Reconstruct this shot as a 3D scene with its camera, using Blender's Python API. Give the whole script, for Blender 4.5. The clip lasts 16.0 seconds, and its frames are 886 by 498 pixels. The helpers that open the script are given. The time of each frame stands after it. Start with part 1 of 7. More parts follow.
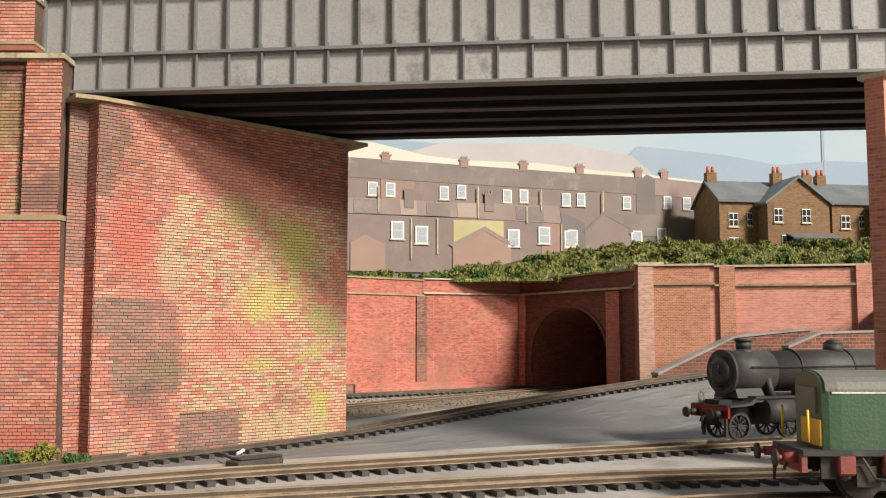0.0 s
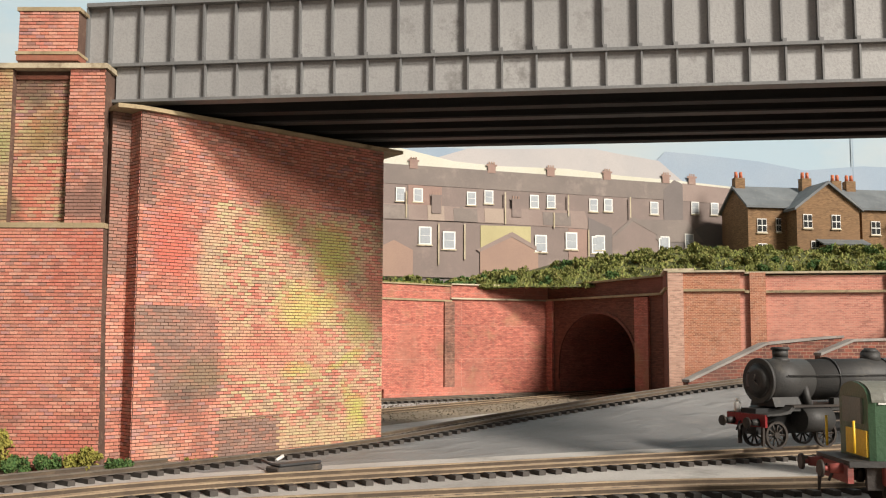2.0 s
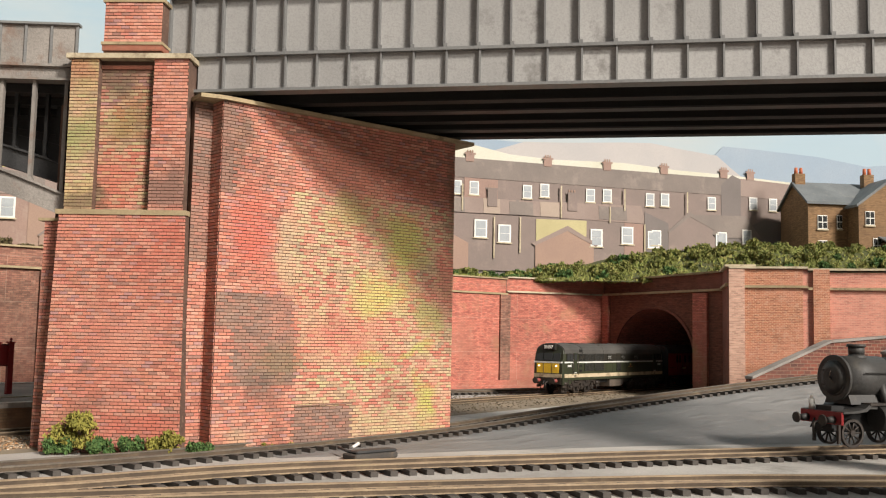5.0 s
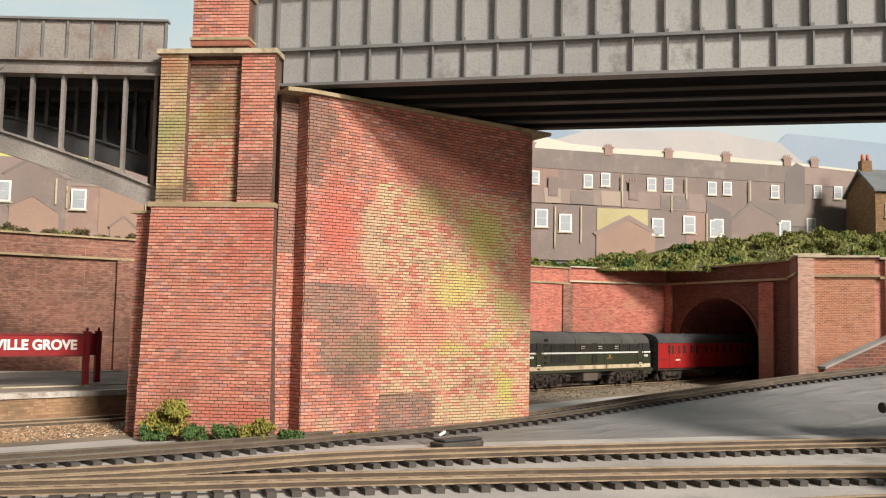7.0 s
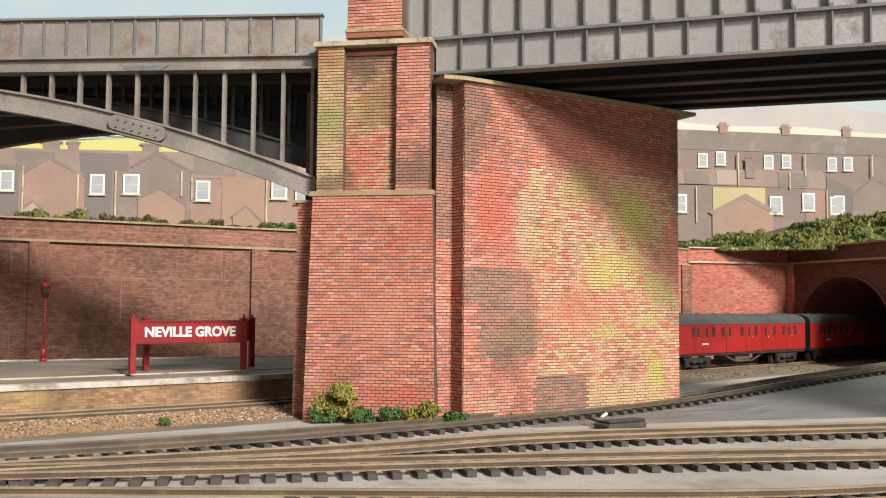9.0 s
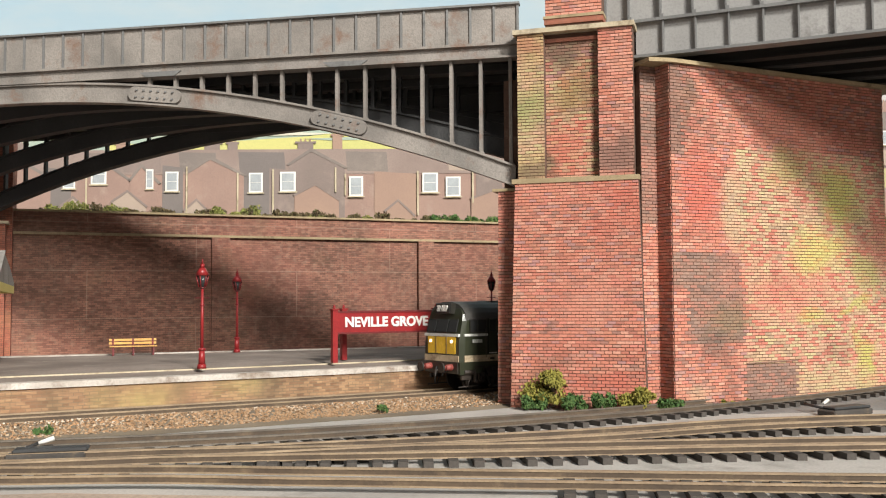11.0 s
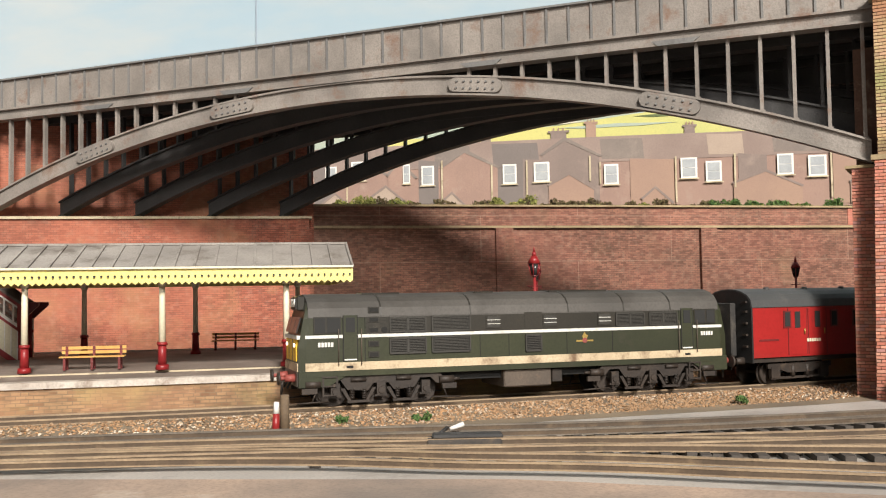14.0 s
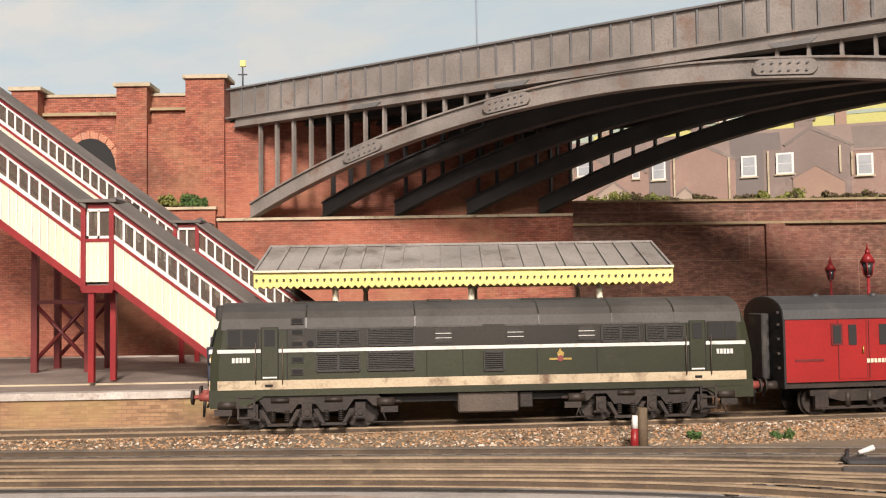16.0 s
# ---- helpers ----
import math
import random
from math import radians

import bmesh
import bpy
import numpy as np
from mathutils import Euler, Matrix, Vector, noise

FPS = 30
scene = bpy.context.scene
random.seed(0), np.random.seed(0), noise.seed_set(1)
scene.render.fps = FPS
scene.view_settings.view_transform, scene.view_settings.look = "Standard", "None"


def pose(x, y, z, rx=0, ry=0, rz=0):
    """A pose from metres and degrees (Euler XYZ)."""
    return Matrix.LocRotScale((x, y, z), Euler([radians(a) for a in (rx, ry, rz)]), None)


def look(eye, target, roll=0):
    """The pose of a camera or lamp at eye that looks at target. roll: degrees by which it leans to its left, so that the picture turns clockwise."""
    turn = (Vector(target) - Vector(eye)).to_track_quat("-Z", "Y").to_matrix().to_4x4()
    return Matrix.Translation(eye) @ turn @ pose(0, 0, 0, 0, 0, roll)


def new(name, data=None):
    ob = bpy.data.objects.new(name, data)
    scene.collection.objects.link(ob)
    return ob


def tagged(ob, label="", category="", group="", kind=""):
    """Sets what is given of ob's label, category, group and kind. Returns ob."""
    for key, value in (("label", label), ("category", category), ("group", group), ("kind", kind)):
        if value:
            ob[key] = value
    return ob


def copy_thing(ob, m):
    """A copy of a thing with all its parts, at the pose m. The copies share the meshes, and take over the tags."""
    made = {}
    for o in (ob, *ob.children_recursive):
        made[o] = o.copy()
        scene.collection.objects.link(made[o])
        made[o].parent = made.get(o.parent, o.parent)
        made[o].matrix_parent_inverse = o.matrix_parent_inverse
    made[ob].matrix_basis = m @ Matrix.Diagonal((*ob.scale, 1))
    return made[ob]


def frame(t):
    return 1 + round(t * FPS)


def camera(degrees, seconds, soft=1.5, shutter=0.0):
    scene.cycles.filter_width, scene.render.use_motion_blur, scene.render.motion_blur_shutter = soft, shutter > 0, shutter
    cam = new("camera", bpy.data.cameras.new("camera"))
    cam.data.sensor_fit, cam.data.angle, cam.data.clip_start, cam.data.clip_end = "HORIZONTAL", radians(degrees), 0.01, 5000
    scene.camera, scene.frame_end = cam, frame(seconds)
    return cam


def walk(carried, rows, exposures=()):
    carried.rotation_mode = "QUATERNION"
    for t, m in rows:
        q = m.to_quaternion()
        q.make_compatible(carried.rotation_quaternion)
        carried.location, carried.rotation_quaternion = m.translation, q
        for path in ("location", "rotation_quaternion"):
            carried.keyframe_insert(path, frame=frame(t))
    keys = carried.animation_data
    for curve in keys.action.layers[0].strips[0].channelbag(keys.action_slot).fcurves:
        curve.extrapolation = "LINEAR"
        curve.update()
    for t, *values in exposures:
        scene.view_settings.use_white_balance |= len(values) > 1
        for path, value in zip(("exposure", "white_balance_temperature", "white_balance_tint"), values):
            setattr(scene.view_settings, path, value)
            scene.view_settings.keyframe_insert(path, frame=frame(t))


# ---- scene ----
# A 4 mm scale model railway. Plans below are in centimetres; cm() turns them into metres.
cam = camera(49.24, 16.0, soft=1.15)
PATH = [
    (0, pose(0.2586, -0.1251, 0.0554, 95.31, 0, -39.32) @ pose(0, 0, 0, 0, 0, -0.01)),
    (0.5, pose(0.2583, -0.1259, 0.0559, 95.36, 0, -39.16) @ pose(0, 0, 0, 0, 0, 0.01)),
    (1, pose(0.2559, -0.1247, 0.0555, 95.42, 0, -38.88) @ pose(0, 0, 0, 0, 0, 0.04)),
    (1.5, pose(0.2539, -0.1232, 0.0566, 95.47, 0, -38.50) @ pose(0, 0, 0, 0, 0, 0.13)),
    (2, pose(0.2504, -0.1217, 0.0573, 95.53, 0, -38.09) @ pose(0, 0, 0, 0, 0, 0.21)),
    (2.5, pose(0.2474, -0.1193, 0.0570, 95.55, 0, -37.65) @ pose(0, 0, 0, 0, 0, 0.32)),
    (3, pose(0.2457, -0.1177, 0.0566, 95.50, 0, -37.28) @ pose(0, 0, 0, 0, 0, 0.55)),
    (3.5, pose(0.2435, -0.1169, 0.0561, 95.43, 0, -36.89) @ pose(0, 0, 0, 0, 0, 0.72)),
    (4, pose(0.2409, -0.1156, 0.0557, 95.35, 0, -36.51) @ pose(0, 0, 0, 0, 0, 0.90)),
    (6.5, pose(0.2235, -0.1074, 0.0554, 94.65, 0, -33.71) @ pose(0, 0, 0, 0, 0, 1.22)),
    (7, pose(0.2172, -0.1049, 0.0555, 94.44, 0, -32.91) @ pose(0, 0, 0, 0, 0, 1.18)),
    (7.5, pose(0.2103, -0.1019, 0.0564, 94.20, 0, -31.94) @ pose(0, 0, 0, 0, 0, 1.07)),
    (8, pose(0.2025, -0.0987, 0.0557, 93.89, 0, -30.78) @ pose(0, 0, 0, 0, 0, 0.88)),
    (10.5, pose(0.1475, -0.0747, 0.0527, 93.12, 0, -23.03) @ pose(0, 0, 0, 0, 0, -0.19)),
    (11, pose(0.1376, -0.0697, 0.0512, 93.06, 0, -21.39) @ pose(0, 0, 0, 0, 0, -0.35)),
    (11.5, pose(0.1273, -0.0659, 0.0505, 92.98, 0, -19.86) @ pose(0, 0, 0, 0, 0, -0.49)),
    (12, pose(0.1157, -0.0609, 0.0503, 92.88, 0, -18.24) @ pose(0, 0, 0, 0, 0, -0.63)),
    (12.5, pose(0.1070, -0.0574, 0.0503, 92.81, 0, -16.43) @ pose(0, 0, 0, 0, 0, -0.71)),
    (13, pose(0.0931, -0.0515, 0.0494, 92.74, 0, -14.40) @ pose(0, 0, 0, 0, 0, -0.86)),
    (13.5, pose(0.0809, -0.0444, 0.0485, 92.75, 0, -12.26) @ pose(0, 0, 0, 0, 0, -0.89)),
    (14, pose(0.0679, -0.0373, 0.0491, 92.77, 0, -10.00) @ pose(0, 0, 0, 0, 0, -0.88)),
    (14.5, pose(0.0525, -0.0289, 0.0503, 92.83, 0, -7.57) @ pose(0, 0, 0, 0, 0, -0.83)),
    (15, pose(0.0359, -0.0199, 0.0519, 92.85, 0, -5.10) @ pose(0, 0, 0, 0, 0, -0.81)),
    (15.5, pose(0.0170, -0.0087, 0.0512, 92.83, 0, -2.48) @ pose(0, 0, 0, 0, 0, -0.85)),
    (16, pose(0.0010, 0.0006, 0.0522, 92.80, 0, -0.00) @ pose(0, 0, 0, 0, 0, -0.81)),
]
walk(cam, PATH, [(0, 0.23, 6500, 10), (8, 0.25, 6500, 10), (10.5, 0.3, 6200, 8), (11.5, 0.3, 6250, 8), (13.5, 0.32, 6450, 10), (15, 0.25, 6600, 14), (16, 0.16, 6750, 18)])

# ---- light: the room's lamps above and behind the viewer, and pale room light all round ----
world = bpy.data.worlds.new("room_light")
world.use_nodes = True
wbg = world.node_tree.nodes["Background"]
wbg.inputs[0].default_value = (1.0, 0.965, 0.92, 1)
wbg.inputs[1].default_value = 0.165
scene.world = world
for energy, angle, aim in ((4.05, 9, (-0.11, 0.85, 0.43)), (1.2, 9, (0.0, 0.94, 0.66))):
    lamp = new("room_lamp", bpy.data.lights.new("room_lamp", "SUN"))
    lamp.data.energy = energy
    lamp.data.angle = radians(angle)
    lamp.data.color = (1.0, 0.93, 0.84)
    lamp.matrix_world = look((0.0, 0.0, 1.0), aim)

# ---- materials ----
def nodes_of(name):
    m = bpy.data.materials.new(name)
    m.use_nodes = True
    t = m.node_tree
    return m, t, t.nodes, t.links, t.nodes["Principled BSDF"]


def mixer(t, fac, a, b, mode="MIX"):
    n = t.nodes.new("ShaderNodeMix")
    n.data_type = "RGBA"
    n.blend_type = mode
    for sock, v in ((n.inputs[0], fac), (n.inputs[6], a), (n.inputs[7], b)):
        if isinstance(v, bpy.types.NodeSocket):
            t.links.new(v, sock)
        elif isinstance(v, tuple):
            sock.default_value = (*v, 1) if len(v) == 3 else v
        else:
            sock.default_value = v
    return n.outputs[2]


def noise_of(t, scale, detail=4, rough=0.55, vec=None, lo=0.35, hi=0.65):
    n = t.nodes.new("ShaderNodeTexNoise")
    n.inputs["Scale"].default_value = scale
    n.inputs["Detail"].default_value = detail
    n.inputs["Roughness"].default_value = rough
    if vec is not None:
        t.links.new(vec, n.inputs["Vector"])
    r = t.nodes.new("ShaderNodeMapRange")
    r.inputs[1].default_value, r.inputs[2].default_value = lo, hi
    t.links.new(n.outputs[0], r.inputs[0])
    return r.outputs[0]


def object_vec(t):
    return t.nodes.new("ShaderNodeTexCoord").outputs["Object"]


def bump_of(t, bsdf, height, strength, dist):
    b = t.nodes.new("ShaderNodeBump")
    b.inputs["Strength"].default_value = strength
    b.inputs["Distance"].default_value = dist
    t.links.new(height, b.inputs["Height"])
    t.links.new(b.outputs[0], bsdf.inputs["Normal"])


def plain(name, a, b, rough=0.7, metal=0.0, scale=60.0, fine=900.0, dirt=None, dirt_lo=0.55, bump=0.15):
    """A painted or natural surface: two colours over each other in patches, with a fine grain, and dirt on top."""
    m, t, ns, ls, p = nodes_of(name)
    v = object_vec(t)
    c = mixer(t, noise_of(t, scale, vec=v), a, b)
    c = mixer(t, noise_of(t, fine, 2, vec=v, lo=0.42, hi=1.1), c, tuple(min(1, x * 0.72) for x in b))
    if dirt:
        c = mixer(t, noise_of(t, scale * 1.7, 6, 0.7, v, dirt_lo, dirt_lo + 0.18), c, dirt)
    ls.new(c, p.inputs["Base Color"])
    p.inputs["Roughness"].default_value = rough
    p.inputs["Metallic"].default_value = metal
    bump_of(t, p, noise_of(t, fine, 3, vec=v), bump, 0.0004)
    return m


def brick_mat(name, a, b, mortar, stains, size=1.0, soot=0.5, streak=0.0, joints=0.0):
    """Printed brick sheet: courses under two millimetres high, uneven course by course and brick by brick, with broad
    weathering and, where sheets meet, pale joint lines."""
    m, t, ns, ls, p = nodes_of(name)
    uv = ns.new("ShaderNodeTexCoord").outputs["UV"]
    v = object_vec(t)

    def bricks(c1, c2, cm_, gap, bias, w=0.44, h=0.165):
        n = ns.new("ShaderNodeTexBrick")
        for k, x in (("Scale", 1.0), ("Mortar Size", gap * size), ("Mortar Smooth", 0.25), ("Bias", bias), ("Brick Width", w * size), ("Row Height", h * size)):
            n.inputs[k].default_value = x
        for k, x in (("Color1", c1), ("Color2", c2), ("Mortar", cm_)):
            n.inputs[k].default_value = (*x, 1)
        ls.new(uv, n.inputs["Vector"])
        return n

    def times(sock, k):
        n = ns.new("ShaderNodeMath")
        n.operation = "MULTIPLY"
        n.inputs[1].default_value = k
        ls.new(sock, n.inputs[0])
        return n.outputs[0]

    br = bricks(a, b, mortar, 0.02, -0.1)
    c = br.outputs["Color"]
    dark = bricks((0, 0, 0), (1, 1, 1), (0, 0, 0), 0.02, -0.5)
    c = mixer(t, times(dark.outputs["Color"], 0.75), c, tuple(x * 0.42 for x in b))
    # courses laid from differing prints, and long smudges along them
    mp = ns.new("ShaderNodeMapping")
    mp.inputs["Scale"].default_value = (0.5, 5.5, 1.0)
    ls.new(uv, mp.inputs["Vector"])
    c = mixer(t, times(noise_of(t, 1.0, 3, 0.6, mp.outputs[0], 0.48, 0.7), 0.55), c, tuple(x * 0.5 for x in b))
    c = mixer(t, times(noise_of(t, 1.7, 3, 0.6, mp.outputs[0], 0.52, 0.72), 0.45), c, tuple(min(0.8, x * 1.35 + 0.03) for x in a))
    for scale, lo, hi, colour, mode in stains:
        c = mixer(t, noise_of(t, scale, 5, 0.6, v, lo, hi), c, colour, mode)
    c = mixer(t, times(noise_of(t, 13.0, 5, 0.65, v, 0.5, 0.74), soot), c, (0.035, 0.022, 0.016))
    if streak:
        c = mixer(t, times(noise_of(t, 240.0, 3, 0.5, v, 0.5, 0.75), streak), c, (0.55, 0.4, 0.3))
    if joints:
        sheet = bricks((0, 0, 0), (0, 0, 0), (1, 1, 1), 0.035, 0.0, 17.0, 3.85)
        c = mixer(t, times(sheet.outputs["Fac"], joints), c, (0.6, 0.47, 0.36))
    ls.new(c, p.inputs["Base Color"])
    p.inputs["Roughness"].default_value = 0.85
    bump_of(t, p, br.outputs["Fac"], -0.6, 0.0003)
    return m


def laid_mat(name, colours, mottles=(), blotches=(), soot=0.4):
    """Single bricks: a colour to each one, broad mottling, and stains and painted shade that have a place, a size and
    ragged edges (centimetres).
    """
    m, t, ns, ls, p = nodes_of(name)
    geo = ns.new("ShaderNodeNewGeometry")
    pos = geo.outputs["Position"]

    def math_(op, x, y):
        n = ns.new("ShaderNodeMath")
        n.operation = op
        for i, w in enumerate((x, y)):
            if isinstance(w, (int, float)):
                n.inputs[i].default_value = w
            elif w is not None:
                ls.new(w, n.inputs[i])
        return n.outputs[0]

    def vec_(op, x, y):
        n = ns.new("ShaderNodeVectorMath")
        n.operation = op
        for i, w in enumerate((x, y)):
            if isinstance(w, tuple):
                n.inputs[i].default_value = w
            elif w is not None:
                ls.new(w, n.inputs[i])
        return n.outputs["Value"] if op == "LENGTH" else n.outputs[0]

    one = math_("FRACT", math_("ADD", geo.outputs["Random Per Island"], ns.new("ShaderNodeObjectInfo").outputs["Random"]), None)
    r = ns.new("ShaderNodeValToRGB")
    r.color_ramp.interpolation = "CONSTANT"
    for i, c in enumerate(colours):
        e = r.color_ramp.elements[i] if i < 2 else r.color_ramp.elements.new(i / len(colours))
        e.position = i / len(colours)
        e.color = (*c, 1)
    ls.new(one, r.inputs[0])
    c = r.outputs[0]
    for scale, lo, hi, colour, k in mottles:
        c = mixer(t, math_("MULTIPLY", noise_of(t, scale, 5, 0.62, pos, lo, hi), k), c, colour)
    wob = ns.new("ShaderNodeTexNoise")
    wob.inputs["Scale"].default_value = 45.0
    wob.inputs["Detail"].default_value = 5.0
    ls.new(pos, wob.inputs["Vector"])
    shift = vec_("MULTIPLY", vec_("SUBTRACT", wob.outputs["Color"], (0.5, 0.5, 0.5)), (0.05, 0.05, 0.035))
    ragged = vec_("ADD", pos, shift)
    for x, y, z, rx, rz, colour, k in blotches:
        d = vec_("MULTIPLY", vec_("SUBTRACT", ragged, (x * 0.01, y * 0.01, z * 0.01)), (100 / rx, 100 / (rx + 1.5), 100 / rz))
        d = math_("ADD", vec_("LENGTH", d, None), math_("MULTIPLY", one, 0.2))
        mr = ns.new("ShaderNodeMapRange")
        mr.inputs[1].default_value, mr.inputs[2].default_value = 1.2, 0.45
        mr.inputs[3].default_value, mr.inputs[4].default_value = 0.0, k
        ls.new(d, mr.inputs[0])
        c = mixer(t, mr.outputs[0], c, colour)
    c = mixer(t, math_("MULTIPLY", noise_of(t, 15.0, 5, 0.65, pos, 0.52, 0.75), soot), c, (0.05, 0.035, 0.027))
    c = mixer(t, noise_of(t, 1400.0, 2, 0.5, pos, 0.45, 1.2), c, (0.16, 0.08, 0.05))
    ls.new(c, p.inputs["Base Color"])
    p.inputs["Roughness"].default_value = 0.82
    bump_of(t, p, noise_of(t, 1500.0, 2, 0.5, pos), 0.2, 0.0002)
    return m


M = {}
M["brick_wall"] = brick_mat("brick_wall", (0.34, 0.155, 0.105), (0.19, 0.085, 0.06), (0.13, 0.078, 0.055),
    [(8.0, 0.46, 0.95, (0.38, 0.135, 0.10), "MIX"), (20.0, 0.55, 0.95, (0.30, 0.19, 0.11), "MIX"), (11.0, 0.5, 0.9, (0.13, 0.085, 0.06), "MIX")], soot=0.7, streak=0.18, joints=0.22)
M["brick_far"] = brick_mat("brick_far", (0.60, 0.19, 0.13), (0.42, 0.115, 0.085), (0.22, 0.085, 0.06),
    [(7.0, 0.45, 0.75, (0.62, 0.21, 0.16), "MIX"), (14.0, 0.52, 0.8, (0.30, 0.13, 0.085), "MIX"), (26.0, 0.56, 0.8, (0.55, 0.30, 0.16), "MIX")], soot=0.5, streak=0.15, joints=0.2)
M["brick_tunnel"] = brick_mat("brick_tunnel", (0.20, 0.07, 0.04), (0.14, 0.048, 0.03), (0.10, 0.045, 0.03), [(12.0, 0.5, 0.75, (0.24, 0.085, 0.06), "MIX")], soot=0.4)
M["brick_lining"] = brick_mat("brick_lining", (0.46, 0.15, 0.11), (0.36, 0.11, 0.08), (0.2, 0.09, 0.06), [(12.0, 0.5, 0.75, (0.4, 0.14, 0.1), "MIX")], soot=0.4)
M["brick_pale"] = brick_mat("brick_pale", (0.60, 0.36, 0.27), (0.50, 0.28, 0.21), (0.56, 0.40, 0.30), [(10.0, 0.45, 0.7, (0.62, 0.42, 0.33), "MIX")], soot=0.3)
M["brick_orange"] = brick_mat("brick_orange", (0.46, 0.18, 0.10), (0.36, 0.135, 0.078), (0.60, 0.36, 0.22), [(10.0, 0.45, 0.7, (0.60, 0.27, 0.19), "MIX")], soot=0.25, streak=0.3)
M["brick_pink"] = brick_mat("brick_pink", (0.62, 0.25, 0.18), (0.52, 0.19, 0.14), (0.62, 0.36, 0.27), [(10.0, 0.45, 0.7, (0.66, 0.30, 0.22), "MIX")], soot=0.3, streak=0.2)
M["brick_yellow"] = brick_mat("brick_yellow", (0.38, 0.23, 0.12), (0.26, 0.14, 0.075), (0.2, 0.14, 0.085),
    [(14.0, 0.5, 0.75, (0.42, 0.37, 0.13), "MIX"), (9.0, 0.5, 0.75, (0.34, 0.17, 0.10), "MIX"), (21.0, 0.52, 0.75, (0.13, 0.095, 0.055), "MIX")], soot=0.5)
M["brick_red"] = brick_mat("brick_red", (0.40, 0.125, 0.075), (0.27, 0.075, 0.048), (0.13, 0.06, 0.04),
    [(9.0, 0.45, 0.8, (0.42, 0.15, 0.09), "MIX"), (17.0, 0.52, 0.85, (0.40, 0.22, 0.11), "MIX"), (6.0, 0.5, 0.8, (0.16, 0.075, 0.05), "MIX")], soot=0.65, streak=0.12)
M["brick_ramp"] = brick_mat("brick_ramp", (0.22, 0.06, 0.035), (0.10, 0.035, 0.026), (0.26, 0.16, 0.11), [(9.0, 0.5, 0.8, (0.09, 0.05, 0.04), "MIX")], size=1.9, soot=0.4)
M["mortar"] = plain("mortar", (0.15, 0.085, 0.06), (0.10, 0.056, 0.04), 0.95, scale=70, dirt=(0.24, 0.17, 0.12))
RED_BRICKS = [(0.544, 0.198, 0.134), (0.587, 0.237, 0.164), (0.474, 0.168, 0.115), (0.615, 0.274, 0.192), (0.518, 0.176, 0.125), (0.403, 0.155, 0.111), (0.573, 0.211, 0.138), (0.644, 0.316, 0.227), (0.334, 0.168, 0.130), (0.531, 0.221, 0.143), (0.489, 0.255, 0.192), (0.602, 0.221, 0.164), (0.432, 0.221, 0.201)]
TAN_BRICKS = [(0.530, 0.359, 0.219), (0.559, 0.398, 0.243), (0.489, 0.315, 0.192), (0.579, 0.366, 0.238), (0.519, 0.384, 0.211), (0.428, 0.284, 0.174), (0.569, 0.341, 0.219), (0.509, 0.417, 0.224), (0.397, 0.278, 0.180), (0.539, 0.328, 0.205)]
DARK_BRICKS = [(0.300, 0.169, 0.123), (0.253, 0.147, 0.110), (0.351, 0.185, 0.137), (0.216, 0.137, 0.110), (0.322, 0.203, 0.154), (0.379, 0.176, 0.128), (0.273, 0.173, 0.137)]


def on_abutment(a, z, rx, rz, colour, k):
    return (42.4 + a * 0.997, 34.3 + a * 0.077, z, rx, rz, colour, k)


MOSS, OLIVE, BLUSH, GRIME = (0.46, 0.46, 0.11), (0.40, 0.36, 0.13), (0.66, 0.21, 0.15), (0.10, 0.08, 0.065)
# stains, plus a painted shadow at the upper left corner (0.6, 15.4)
STAINS_AND_SHADE = [on_abutment(*q) for q in ((10.4, 7.8, 2.6, 1.6, (0.55, 0.50, 0.13), 0.65), (11.7, 10.9, 1.9, 1.7, MOSS, 0.75), (13.6, 6.6, 1.2, 1.7, OLIVE, 0.8), (13.3, 1.7, 0.95, 1.9, MOSS, 0.8), (8.2, 12.4, 2.3, 1.4, OLIVE, 0.65),
    (4.6, 9.6, 0.9, 3.2, (0.52, 0.42, 0.25), 0.65), (2.8, 2.3, 1.3, 0.9, GRIME, 0.6), (3.0, 4.0, 1.5, 1.5, (0.2, 0.16, 0.085), 0.6), (1.8, 10.8, 1.9, 2.0, (0.58, 0.11, 0.075), 0.6), (8.2, 5.4, 3.0, 1.8, BLUSH, 0.55),
    (11.0, 0.4, 4.0, 0.9, (0.52, 0.40, 0.22), 0.7), (14.8, 9.0, 1.3, 1.9, BLUSH, 0.5), (15.4, 13.2, 0.9, 4.5, (0.14, 0.10, 0.06), 0.6), (9.6, 4.0, 1.6, 0.5, MOSS, 0.6), (12.2, 4.6, 1.4, 0.45, MOSS, 0.6), (0.6, 15.4, 0.6, 2.2, (0.17, 0.12, 0.08), 0.7), (1.0, 0.3, 1.4, 0.6, (0.55, 0.40, 0.25), 0.55), (6.6, 15.0, 2.6, 1.6, (0.50, 0.20, 0.13), 0.4))]
MOTTLE = [(18.0, 0.5, 0.78, (0.60, 0.19, 0.13), 0.55), (30.0, 0.54, 0.8, (0.22, 0.11, 0.075), 0.55), (55.0, 0.55, 0.8, (0.56, 0.34, 0.24), 0.5)]
M["laid_red"] = laid_mat("laid_red", RED_BRICKS, MOTTLE, STAINS_AND_SHADE)
M["laid_tan"] = laid_mat("laid_tan", TAN_BRICKS + RED_BRICKS[:5], MOTTLE, STAINS_AND_SHADE, 0.3)
M["laid_dark"] = laid_mat("laid_dark", DARK_BRICKS, MOTTLE, STAINS_AND_SHADE[6:8], 0.5)
